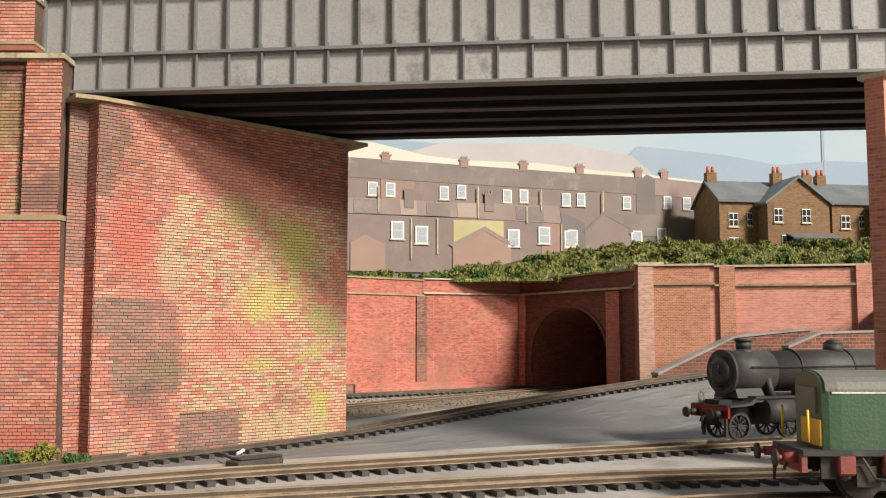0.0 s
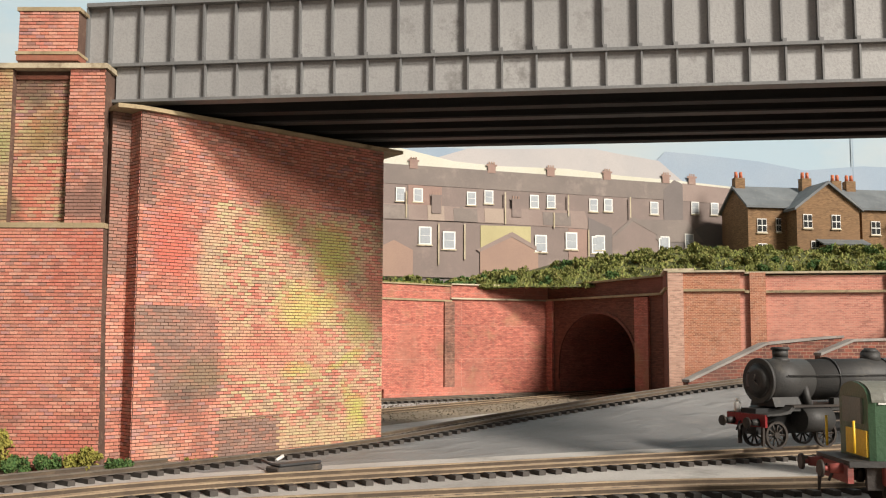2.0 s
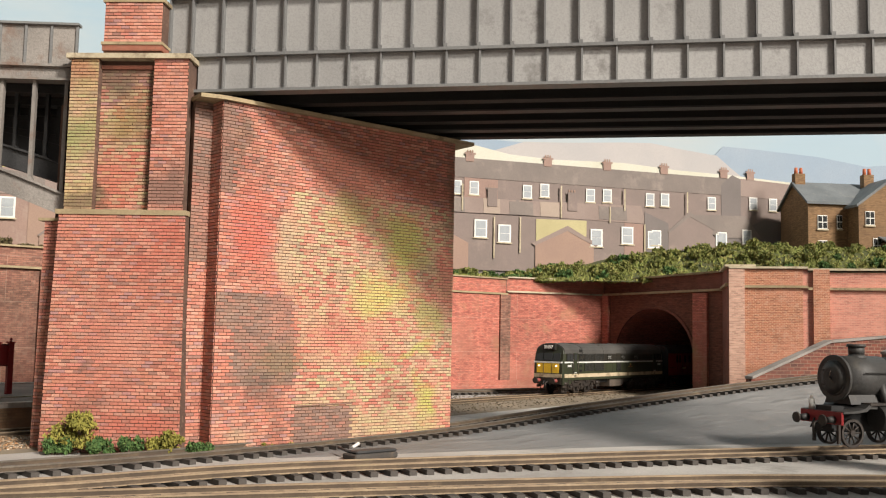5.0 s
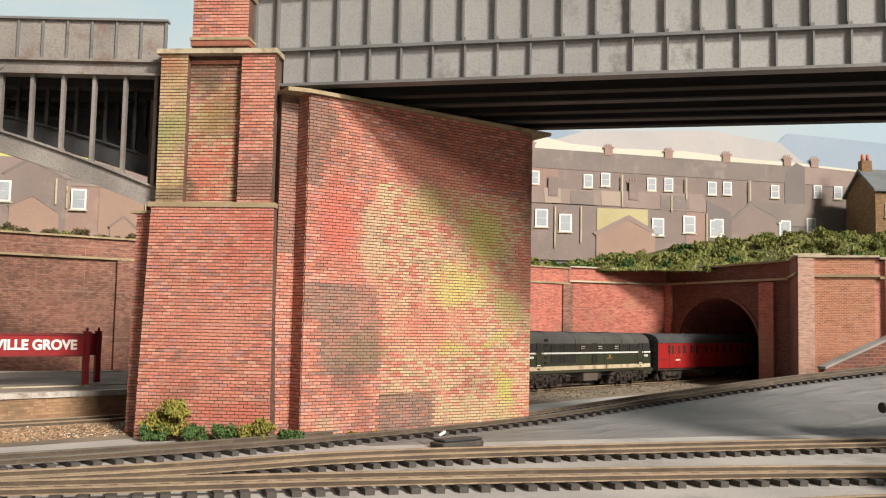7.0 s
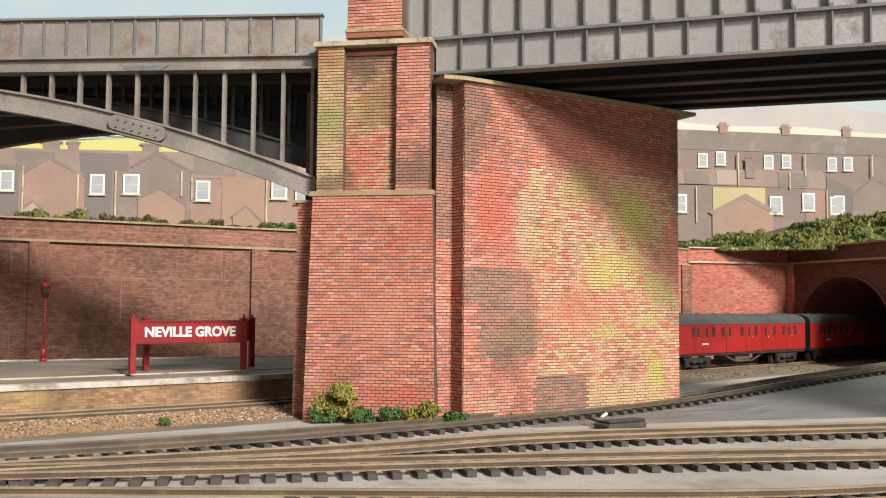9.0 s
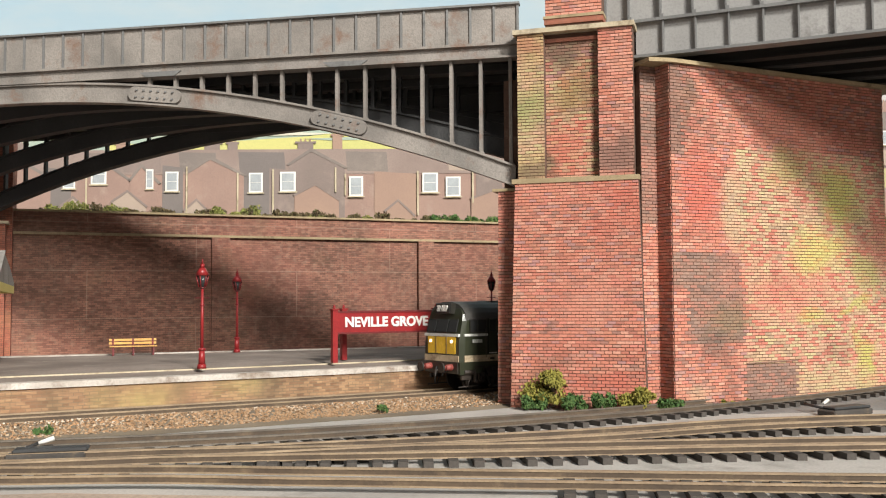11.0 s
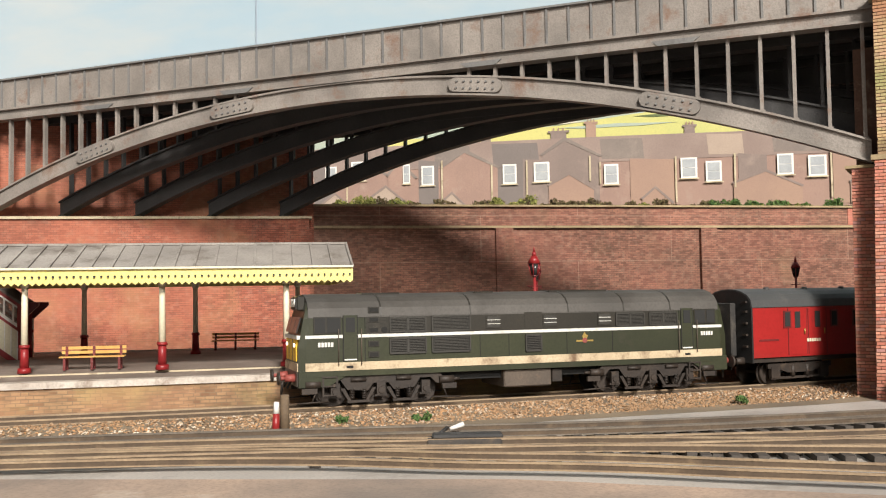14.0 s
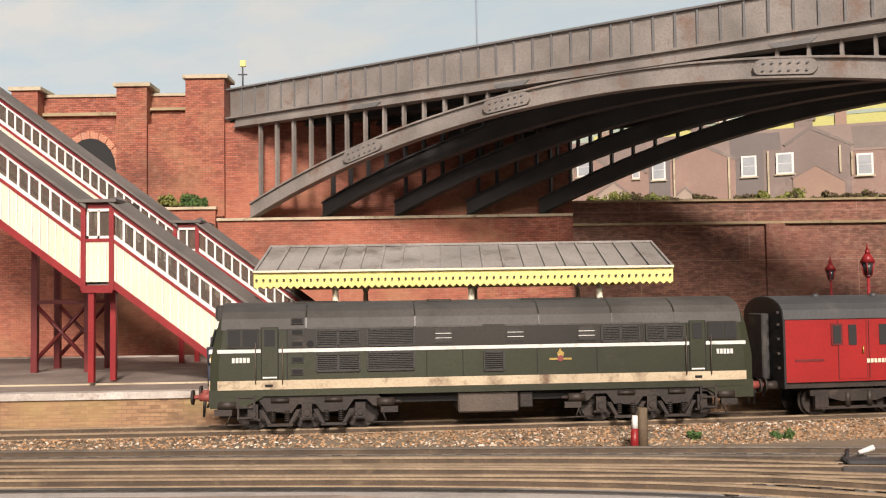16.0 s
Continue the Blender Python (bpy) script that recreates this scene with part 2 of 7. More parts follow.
M["laid_pier"] = laid_mat("laid_pier", RED_BRICKS, MOTTLE + [(9.0, 0.5, 0.8, (0.60, 0.25, 0.18), 0.5)], [(38.6, 37.0, 5.2, 1.4, 2.2, (0.62, 0.28, 0.2), 0.5), (39.6, 36.2, 0.8, 2.0, 1.0, (0.55, 0.12, 0.08), 0.5), (37.2, 38.2, 3.4, 0.8, 0.5, (0.15, 0.09, 0.08), 0.6), (40.4, 35.8, 9.6, 1.2, 2.0, (0.52, 0.12, 0.08), 0.5)])
# panel darker along its top, at its lower left corner and right edge
M["laid_panel"] = laid_mat("laid_panel", RED_BRICKS + TAN_BRICKS, [(30.0, 0.5, 0.8, (0.22, 0.12, 0.075), 0.7)], [(38.4, 37.5, 18.6, 3.0, 1.3, (0.13, 0.09, 0.06), 0.85), (38.4, 37.5, 16.2, 1.9, 1.7, (0.34, 0.24, 0.09), 0.75), (38.2, 37.6, 13.2, 1.1, 1.4, (0.58, 0.19, 0.12), 0.6), (37.3, 38.4, 12.2, 0.8, 1.1, (0.15, 0.10, 0.06), 0.8), (39.5, 36.6, 14.0, 0.5, 3.0, (0.15, 0.12, 0.06), 0.7)], 0.5)
M["laid_moss"] = laid_mat("laid_moss", TAN_BRICKS, [(26.0, 0.45, 0.75, (0.50, 0.44, 0.15), 0.9)], [(36.6, 38.9, 18.9, 1.5, 0.9, (0.42, 0.17, 0.10), 0.7), (36.6, 38.9, 15.3, 1.5, 1.2, (0.32, 0.33, 0.13), 0.8), (36.6, 38.9, 11.8, 1.5, 0.5, (0.16, 0.11, 0.07), 0.7)], 0.3)
M["laid_rose"] = laid_mat("laid_rose", RED_BRICKS + [(0.62, 0.28, 0.2), (0.66, 0.31, 0.24)], [(22.0, 0.45, 0.75, (0.66, 0.30, 0.21), 0.8)], [(40.2, 35.9, 12.7, 2.0, 1.5, (0.24, 0.14, 0.11), 0.85)], 0.3)
M["stone"] = plain("stone", (0.42, 0.33, 0.20), (0.30, 0.23, 0.13), 0.85, scale=40, dirt=(0.10, 0.07, 0.04))
M["stone_pale"] = plain("stone_pale", (0.58, 0.50, 0.36), (0.44, 0.37, 0.25), 0.85, scale=50, dirt=(0.16, 0.11, 0.07))
M["steel"] = plain("steel", (0.216, 0.216, 0.211), (0.162, 0.162, 0.160), 0.5, 0.1, scale=22, dirt=(0.055, 0.052, 0.05), dirt_lo=0.6, bump=0.1)
M["steel_flat"] = plain("steel_flat", (0.396, 0.387, 0.374), (0.314, 0.308, 0.299), 0.5, 0.1, scale=14, dirt=(0.10, 0.09, 0.08), dirt_lo=0.58, bump=0.1)
M["steel_worn"] = plain("steel_worn", (0.308, 0.279, 0.251), (0.194, 0.177, 0.160), 0.6, 0.05, scale=32, dirt=(0.19, 0.11, 0.075), dirt_lo=0.54, bump=0.2)
# dark steel; on the arch's inner ribs it stands in for shade
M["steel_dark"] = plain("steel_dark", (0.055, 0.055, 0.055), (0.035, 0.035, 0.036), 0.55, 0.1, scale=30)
# near black: shade below decks and frames and in openings, put into the colour
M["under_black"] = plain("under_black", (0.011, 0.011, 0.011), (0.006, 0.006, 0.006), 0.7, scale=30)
M["rail"] = plain("rail", (0.403, 0.302, 0.196), (0.269, 0.196, 0.129), 0.55, 0.3, scale=60, dirt=(0.32, 0.25, 0.15))
# web darker than the head: the shadow below the head is in the colour
M["rail_web"] = plain("rail_web", (0.115, 0.08, 0.05), (0.07, 0.05, 0.034), 0.8, 0.0, scale=60, dirt=(0.17, 0.12, 0.075))
M["rail_dark"] = plain("rail_dark", (0.20, 0.17, 0.135), (0.13, 0.11, 0.09), 0.5, 0.3, scale=60, dirt=(0.2, 0.17, 0.12))
M["sleeper"] = plain("sleeper", (0.075, 0.064, 0.055), (0.045, 0.04, 0.036), 0.8, scale=90, dirt=(0.12, 0.09, 0.06))
M["sleeper_tan"] = plain("sleeper_tan", (0.17, 0.12, 0.07), (0.10, 0.07, 0.045), 0.8, scale=90, dirt=(0.2, 0.15, 0.09))
M["yard"] = plain("yard", (0.50, 0.47, 0.43), (0.38, 0.355, 0.33), 0.9, scale=16, dirt=(0.24, 0.225, 0.2), dirt_lo=0.52)
M["yard_near"] = plain("yard_near", (0.504, 0.372, 0.282), (0.240, 0.198, 0.168), 0.9, scale=14, dirt=(0.56, 0.48, 0.41), dirt_lo=0.58)
M["slope"] = plain("slope", (0.224, 0.215, 0.206), (0.159, 0.153, 0.149), 0.7, scale=12, dirt=(0.23, 0.215, 0.20), dirt_lo=0.57, bump=0.3)


def crease(m):
    """Folds in the plaster skin: long soft ridges under the grain."""
    t = m.node_tree
    mp = t.nodes.new("ShaderNodeMapping")
    mp.inputs["Scale"].default_value = (1.0, 2.6, 1.0)
    mp.inputs["Rotation"].default_value = (0, 0, 0.5)
    t.links.new(object_vec(t), mp.inputs["Vector"])
    old = next(n for n in t.nodes if n.type == "BUMP")
    b = t.nodes.new("ShaderNodeBump")
    b.inputs["Strength"].default_value = 0.4
    b.inputs["Distance"].default_value = 0.003
    t.links.new(noise_of(t, 30.0, 1, 0.5, mp.outputs[0], 0.5, 0.72), b.inputs["Height"])
    t.links.new(b.outputs[0], old.inputs["Normal"])


crease(M["slope"])
M["trackbed"] = plain("trackbed", (0.276, 0.218, 0.149), (0.172, 0.138, 0.098), 0.95, scale=30, dirt=(0.2, 0.15, 0.09))
M["platform"] = plain("platform", (0.269, 0.218, 0.185), (0.157, 0.123, 0.101), 0.85, scale=24, dirt=(0.34, 0.29, 0.25), dirt_lo=0.57)
M["platform_edge"] = plain("platform_edge", (0.64, 0.59, 0.53), (0.42, 0.37, 0.32), 0.8, scale=45, dirt=(0.22, 0.165, 0.125), dirt_lo=0.5)
M["red"] = plain("red", (0.303, 0.020, 0.020), (0.221, 0.014, 0.017), 0.4, scale=50, dirt=(0.10, 0.02, 0.018), dirt_lo=0.62)
M["red_dark"] = plain("red_dark", (0.16, 0.02, 0.02), (0.11, 0.015, 0.015), 0.45, scale=50)
M["cream"] = plain("cream", (0.78, 0.72, 0.55), (0.68, 0.62, 0.46), 0.55, scale=30, dirt=(0.5, 0.43, 0.3), dirt_lo=0.64)
M["white"] = plain("white", (0.82, 0.80, 0.76), (0.74, 0.72, 0.67), 0.5, scale=60)
M["yellow"] = plain("yellow", (0.80, 0.70, 0.24), (0.74, 0.64, 0.20), 0.5, scale=40, dirt=(0.5, 0.4, 0.12), dirt_lo=0.66)
M["canopy_roof"] = plain("canopy_roof", (0.36, 0.335, 0.305), (0.25, 0.232, 0.212), 0.75, scale=26, dirt=(0.15, 0.13, 0.11), dirt_lo=0.52)
M["stair_roof"] = plain("stair_roof", (0.19, 0.168, 0.15), (0.12, 0.108, 0.098), 0.8, scale=25, dirt=(0.1, 0.095, 0.09))
M["bench_wood"] = plain("bench_wood", (0.62, 0.36, 0.10), (0.52, 0.28, 0.07), 0.55, scale=90)
M["black"] = plain("black", (0.022, 0.022, 0.022), (0.013, 0.013, 0.013), 0.5, scale=60)

# ---- helpers ----
def cm(x, y, z, rz=0.0):
    return pose(x * 0.01, y * 0.01, z * 0.01, 0, 0, rz)


def unwrap(me):
    """Lays courses along each face: across it and up it, in centimetres."""
    uv = me.uv_layers.new(name="uv").data
    for f in me.polygons:
        n = f.normal
        for i in f.loop_indices:
            c = me.vertices[me.loops[i].vertex_index].co * 100
            if abs(n.z) > 0.75:
                uv[i].uv = (c.x, c.y)
            else:
                k = max(1e-6, math.hypot(n.x, n.y))
                uv[i].uv = ((-n.y * c.x + n.x * c.y) / k, c.z)


def part(name, bm, material, parent=None, label="", kind="", smooth=False):
    me = bpy.data.meshes.new(name)
    bmesh.ops.scale(bm, vec=(0.01, 0.01, 0.01), verts=bm.verts)
    bmesh.ops.recalc_face_normals(bm, faces=bm.faces)
    bm.to_mesh(me)
    bm.free()
    for m in material if isinstance(material, (list, tuple)) else [material]:
        me.materials.append(M[m])
    if smooth:
        for f in me.polygons:
            f.use_smooth = True
    unwrap(me)
    ob = new(name, me)
    ob.parent = parent
    return tagged(ob, label, kind=kind)


def twin(name, me, parent, m):
    """One more piece on the same mesh."""
    ob = new(name, me)
    ob.parent = parent
    ob.matrix_basis = m
    return ob


def thing(name, m, label, category, group="", kind=""):
    ob = new(name)
    ob.empty_display_size = 0.01
    ob.matrix_basis = m
    return tagged(ob, label, category, group, kind)


def box(bm, x0, x1, y0, y1, z0, z1, m=None, mat=0, bev=0.0):
    vs = [bm.verts.new((x, y, z)) for x in (x0, x1) for y in (y0, y1) for z in (z0, z1)]
    fs = [bm.faces.new([vs[i] for i in q]) for q in ((0, 1, 3, 2), (4, 6, 7, 5), (0, 4, 5, 1), (2, 3, 7, 6), (0, 2, 6, 4), (1, 5, 7, 3))]
    for f in fs:
        f.material_index = mat
    if bev:
        es = {e for f in fs for e in f.edges}
        r = bmesh.ops.bevel(bm, geom=list(es), offset=bev, segments=1, affect="EDGES")
        vs = list({v for f in r["faces"] for v in f.verts} | {v for v in vs if v.is_valid})
    if m is not None:
        bmesh.ops.transform(bm, matrix=m, verts=[v for v in vs if v.is_valid])
    return bm


def B():
    return bmesh.new()


def cube(*a, **k):
    return box(B(), *a, **k)


def rod(bm, p, q, r0, r1=None, n=8, mat=0):
    p, q = Vector(p), Vector(q)
    d = q - p
    turn = d.to_track_quat("Z", "Y").to_matrix()
    rings = []
    for c, r in ((p, r0), (q, r0 if r1 is None else r1)):
        rings.append([bm.verts.new(c + turn @ Vector((r * math.cos(6.28319 * i / n), r * math.sin(6.28319 * i / n), 0))) for i in range(n)])
    for i in range(n):
        f = bm.faces.new((rings[0][i], rings[0][(i + 1) % n], rings[1][(i + 1) % n], rings[1][i]))
        f.material_index = mat
        f.smooth = True
    for ring in (rings[0][::-1], rings[1]):
        bm.faces.new(ring).material_index = mat
    return bm


def prism(bm, outline, origin, u, v, depth, mat=0):
    """A flat shape of the given outline in the plane of u and v, with a thickness along their normal."""
    u, v, o = Vector(u).normalized(), Vector(v).normalized(), Vector(origin)
    w = u.cross(v) * depth
    front = [bm.verts.new(o + u * a + v * b) for a, b in outline]
    back = [bm.verts.new(o + u * a + v * b + w) for a, b in outline]
    n = len(outline)
    fs = [bm.faces.new(front), bm.faces.new(back[::-1])]
    fs += [bm.faces.new((front[i], back[i], back[(i + 1) % n], front[(i + 1) % n])) for i in range(n)]
    for f in fs:
        f.material_index = mat
    return bm


def seg(bm, p, q, thick, z0, z1, zq0=None, zq1=None, front=0.0, mat=0):
    """A length of wall from p to q in plan, its face on that line moved forward by front, with its thickness behind."""
    p, q = Vector(p), Vector(q)
    d = (q - p).normalized()
    n = Vector((-d.y, d.x))
    zq0, zq1 = z0 if zq0 is None else zq0, z1 if zq1 is None else zq1
    a, b, c, e = p - n * front, q - n * front, q + n * thick, p + n * thick
    vs = [bm.verts.new((*w, z)) for w, z in ((a, z0), (b, zq0), (c, zq0), (e, z0), (a, z1), (b, zq1), (c, zq1), (e, z1))]
    for i in ((3, 2, 1, 0), (4, 5, 6, 7), (0, 1, 5, 4), (1, 2, 6, 5), (2, 3, 7, 6), (3, 0, 4, 7)):
        bm.faces.new([vs[k] for k in i]).material_index = mat
    return bm


def curve_of(points, n=16):
    p = [Vector(c) for c in points]
    out = []
    for i in range(len(p) - 1):
        a, b, c, d = p[max(i - 1, 0)], p[i], p[i + 1], p[min(i + 2, len(p) - 1)]
        for k in range(n):
            u = k / n
            out.append(0.5 * (2 * b + (c - a) * u + (2 * a - 5 * b + 4 * c - d) * u * u + (3 * b - a - 3 * c + d) * u**3))
    return out + [p[-1]]


def sweep(bm, pts, off, half, z0, z1, mat=0):
    """A bar of square section along a line, set off sideways from it."""
    rings = []
    for i, p in enumerate(pts):
        d = pts[min(i + 1, len(pts) - 1)] - pts[max(i - 1, 0)]
        n = Vector((-d.y, d.x, 0)).normalized()
        rings.append([bm.verts.new(p + n * o + Vector((0, 0, z))) for o, z in ((off - half, z0), (off + half, z0), (off + half, z1), (off - half, z1))])
    for a, b in zip(rings, rings[1:]):
        for i in range(4):
            f = bm.faces.new((a[i], a[(i + 1) % 4], b[(i + 1) % 4], b[i]))
            f.material_index = mat
    bm.faces.new(rings[0][::-1])
    bm.faces.new(rings[-1])
    return bm


def along(pts, step):
    """Points and headings at even steps along a line."""
    out, left = [], step * 0.5
    for a, b in zip(pts, pts[1:]):
        d = b - a
        length = d.length
        while left < length:
            out.append((a + d * (left / length), math.degrees(math.atan2(d.y, d.x))))
            left += step
        left -= length
    return out


# ---- ground ----
GROUND = -0.45
bm = B()
N = 60
grid = [[bm.verts.new((-200 + 460 * i / N, -80 + 300 * j / N, GROUND)) for j in range(N + 1)] for i in range(N + 1)]
for i in range(N):
    for j in range(N):
        bm.faces.new((grid[i][j], grid[i + 1][j], grid[i + 1][j + 1], grid[i][j + 1]))
tagged(part("ground", bm, "yard", kind="structure"), "grey painted baseboard of the model railway", "ground")
near = part("ground_near", prism(B(), [(-60, -60), (110, -60), (110, -14), (45, 9), (24, 18.2), (13.6, 23.6), (-3, 27.9), (-60, 29.2)], (0, 0, GROUND + 0.02), (1, 0, 0), (0, 1, 0), 0.04), "yard_near", kind="structure")
tagged(near, "worn brown and grey yard surface", "ground")

# ---- tracks ----
MAIN = [(-80, 38.6, 0), (-40, 38.9, 0), (-15.5, 39.5, 0), (6, 41.0, 0), (22.5, 43.2, 0), (36, 45.6, 0), (55, 50.8, 0), (75, 57.6, 0), (96, 63.4, 0), (118, 69.4, 0), (160, 80.5, 0), (230, 99.0, 0)]
MAIN_LINE = curve_of(MAIN, 20)
sleeper_mesh = {}


def railway_track(pts, label, rail, wood, step=0.86, x0=-60.0, x1=125.0, length=3.3):
    t = thing("railway_track", Matrix(), label, "railway track", "tracks of the yard")
    line = curve_of(pts, 14)
    for off in (-0.86, 0.86):
        # web in the brown that paints in its shadow, head and foot lighter
        part("rail", sweep(B(), line, off, 0.035, -0.21, -0.05), "rail_web", t)
        part("rail_head", sweep(B(), line, off, 0.06, -0.065, 0.0), rail, t)
        part("rail_foot", sweep(B(), line, off, 0.11, -0.25, -0.205), rail, t)
    key = (wood, length)
    for p, a in along(line, step):
        if not (x0 < p.x < x1):
            continue
        m = cm(p.x, p.y, p.z, a + random.uniform(-1.2, 1.2))
        if key not in sleeper_mesh:
            ob = part("sleeper", cube(-0.17, 0.17, -length / 2, length / 2, -0.46, -0.23), wood, t)
            sleeper_mesh[key] = ob.data
            ob.matrix_basis = m
        else:
            twin("sleeper", sleeper_mesh[key], t, m)
    return t


railway_track(MAIN, "rusty main line track on stone ballast", "rail", "sleeper_tan", x0=-40, x1=112)
A_LINE = [(-60, 35, 0), (0, 33.0, 0), (21, 31.3, 0), (35, 32.0, 0), (46, 33.9, 0.02), (58, 36.3, 0.2), (72.6, 38.4, 1.0), (91.5, 37.8, 2.4), (112, 33.5, 3.9), (140, 25, 5.5)]
railway_track(A_LINE, "dark siding track climbing a ramp", "rail_dark", "sleeper", x0=-30)
railway_track([(-60, 33.0, 0), (0, 29.6, 0), (20, 27.4, 0), (33, 26.3, 0), (42.6, 26.2, 0), (58, 22.7, 0), (72, 18.9, 0), (110, 8, 0)], "siding track with tan painted rails", "rail", "sleeper", x0=8, x1=95)
railway_track([(-60, 32.4, 0), (-3, 31.2, 0), (13.6, 28.6, 0), (29, 24.0, 0), (40, 20.7, 0), (55, 15.3, 0), (62.7, 11.4, 0), (90, -4, 0)], "yard track with worn brown rails", "rail", "sleeper", x0=20, x1=80)
railway_track([(-60, 30.6, 0), (-3, 29.3, 0), (13.6, 25.2, 0), (20.7, 21.9, 0), (27.1, 18.6, 0), (40, 12.2, 0), (49, 9.9, 0), (57.4, 6.9, 0), (66, -0.3, 0), (80, -12.0, 0)], "yard track with worn tan rails at the baseboard edge", "rail", "sleeper", x0=27, x1=85)
REAR = [(-80, 67.5, 0), (20, 68.4, 0), (60, 69.5, 0), (85, 70.0, 0), (108, 71.0, 0), (150, 76, 0)]
railway_track(REAR, "far main line track beside the retaining wall", "rail_dark", "sleeper", x0=45, x1=112)

# ballast shoulder of the main line
bm = B()
shoulder = [p for p in MAIN_LINE if -45 < p.x < 125]
rings = []
for i, p in enumerate(shoulder):
    d = shoulder[min(i + 1, len(shoulder) - 1)] - shoulder[max(i - 1, 0)]
    n = Vector((-d.y, d.x, 0)).normalized()
    rings.append([bm.verts.new(p + n * o + Vector((0, 0, z))) for o, z in ((-6.5, -0.44), (-4.6, -0.4), (-2.2, -0.25), (1.95, -0.25), (2.2, -0.5))])
for a, b in zip(rings, rings[1:]):
    for i in range(4):
        bm.faces.new((a[i], a[i + 1], b[i + 1], b[i]))
tagged(part("trackbed", bm, "trackbed", kind="structure"), "earth and ballast bed under the main line", "trackbed")


def chips(name, count, place, size, material, label, category, flat=0.7):
    verts, faces = [], []
    shape = ((1, 0, -0.3), (-0.5, 0.87, -0.3), (-0.5, -0.87, -0.3), (0, 0, 0.8), (0.5, 0.5, 0.3))
    for _ in range(count):
        x, y, z = place()
        s = size * random.uniform(0.55, 1.35)
        q = Euler((random.uniform(-0.6, 0.6), random.uniform(-0.6, 0.6), random.uniform(0, 6.28)))
        k = len(verts)
        for v in shape:
            w = q.to_matrix() @ Vector((v[0] * s * random.uniform(0.7, 1.3), v[1] * s, v[2] * s * flat))
            verts.append(((x + w.x) * 0.01, (y + w.y) * 0.01, (z + w.z) * 0.01))
        for f in ((0, 1, 3), (1, 2, 3), (2, 0, 4), (2, 4, 3), (0, 3, 4), (0, 2, 1)):
            faces.append([k + i for i in f])
    me = bpy.data.meshes.new(name)
    me.from_pydata(verts, [], faces)
    me.materials.append(M[material])
    return tagged(new(name, me), label, category, kind="stuff")


def island_mat(name, colours, rough=0.9):
    m, t, ns, ls, p = nodes_of(name)
    r = ns.new("ShaderNodeValToRGB")
    r.color_ramp.interpolation = "CONSTANT"
    for i, c in enumerate(colours):
        e = r.color_ramp.elements[i] if i < 2 else r.color_ramp.elements.new(i / len(colours))
        e.position = i / len(colours)
        e.color = (*c, 1)
    ls.new(ns.new("ShaderNodeNewGeometry").outputs["Random Per Island"], r.inputs[0])
    c = mixer(t, noise_of(t, 12.0, vec=object_vec(t)), r.outputs[0], tuple(x * 0.75 for x in colours[0]))
    ls.new(c, p.inputs["Base Color"])
    p.inputs["Roughness"].default_value = rough
    return m


M["ballast"] = island_mat("ballast", [(0.46, 0.29, 0.16), (0.60, 0.50, 0.37), (0.22, 0.15, 0.09), (0.54, 0.30, 0.14), (0.74, 0.68, 0.58), (0.36, 0.24, 0.15), (0.07, 0.055, 0.045), (0.44, 0.24, 0.12), (0.10, 0.07, 0.05)])
M["earth_dark"] = island_mat("earth_dark", [(0.14, 0.11, 0.07), (0.10, 0.08, 0.055), (0.2, 0.16, 0.1), (0.06, 0.05, 0.04)])


def on_shoulder(x0, x1, o0, o1):
    pts = [p for p in MAIN_LINE if x0 <= p.x <= x1]

    def place():
        i = random.randrange(len(pts) - 1)
        d = pts[i + 1] - pts[i]
        p = pts[i] + d * random.random()
        n = Vector((-d.y, d.x, 0)).normalized()
        o = random.uniform(o0, o1)
        return p.x + n.x * o, p.y + n.y * o, -0.25 - 0.06 * max(0, -2.2 - o) + random.uniform(-0.01, 0.05)
    return place


chips("ballast", 11000, on_shoulder(-22, 44, -5.3, -1.0), 0.088, "ballast", "loose brown and white stone ballast beside the main line", "ballast")
chips("ballast_between_rails", 3600, on_shoulder(-22, 42, -0.75, 1.9), 0.07, "ballast", "stone ballast between the rails", "ballast")
chips("trackbed_grit", 2600, on_shoulder(55, 108, -6, 5.5), 0.09, "earth_dark", "dark grit on the trackbed before the tunnel", "grit")

# ramp bank and yard slope under the climbing siding
bm = B()
bank = [p for p in curve_of(A_LINE, 14) if 44 < p.x < 140]
rings = []
for i, p in enumerate(bank):
    d = bank[min(i + 1, len(bank) - 1)] - bank[max(i - 1, 0)]
    n = Vector((-d.y, d.x, 0)).normalized()
    top = p.z - 0.44
    foot = 2.3 + min(15.0, (p.x - 44) * 0.42)
    rings.append([bm.verts.new((p.x + n.x * o, p.y + n.y * o, z)) for o, z in ((-foot, -0.46), (-foot * 0.62, -0.44 + (top + 0.44) * 0.3 + 0.02), (-2.2, top - 0.04), (-1.9, top), (2.4, top), (2.5, -0.6))])
for a, b in zip(rings, rings[1:]):
    for i in range(5):
        bm.faces.new((a[i], a[i + 1], b[i + 1], b[i]))
tagged(part("ramp_bank", bm, "slope", kind="structure", smooth=False), "smooth grey plaster bank below the climbing siding", "embankment")

# ---- retaining walls ----
WALL = [(9.5, 74.8), (52, 75.7), (95.8, 76.6), (108.6, 73.5)]


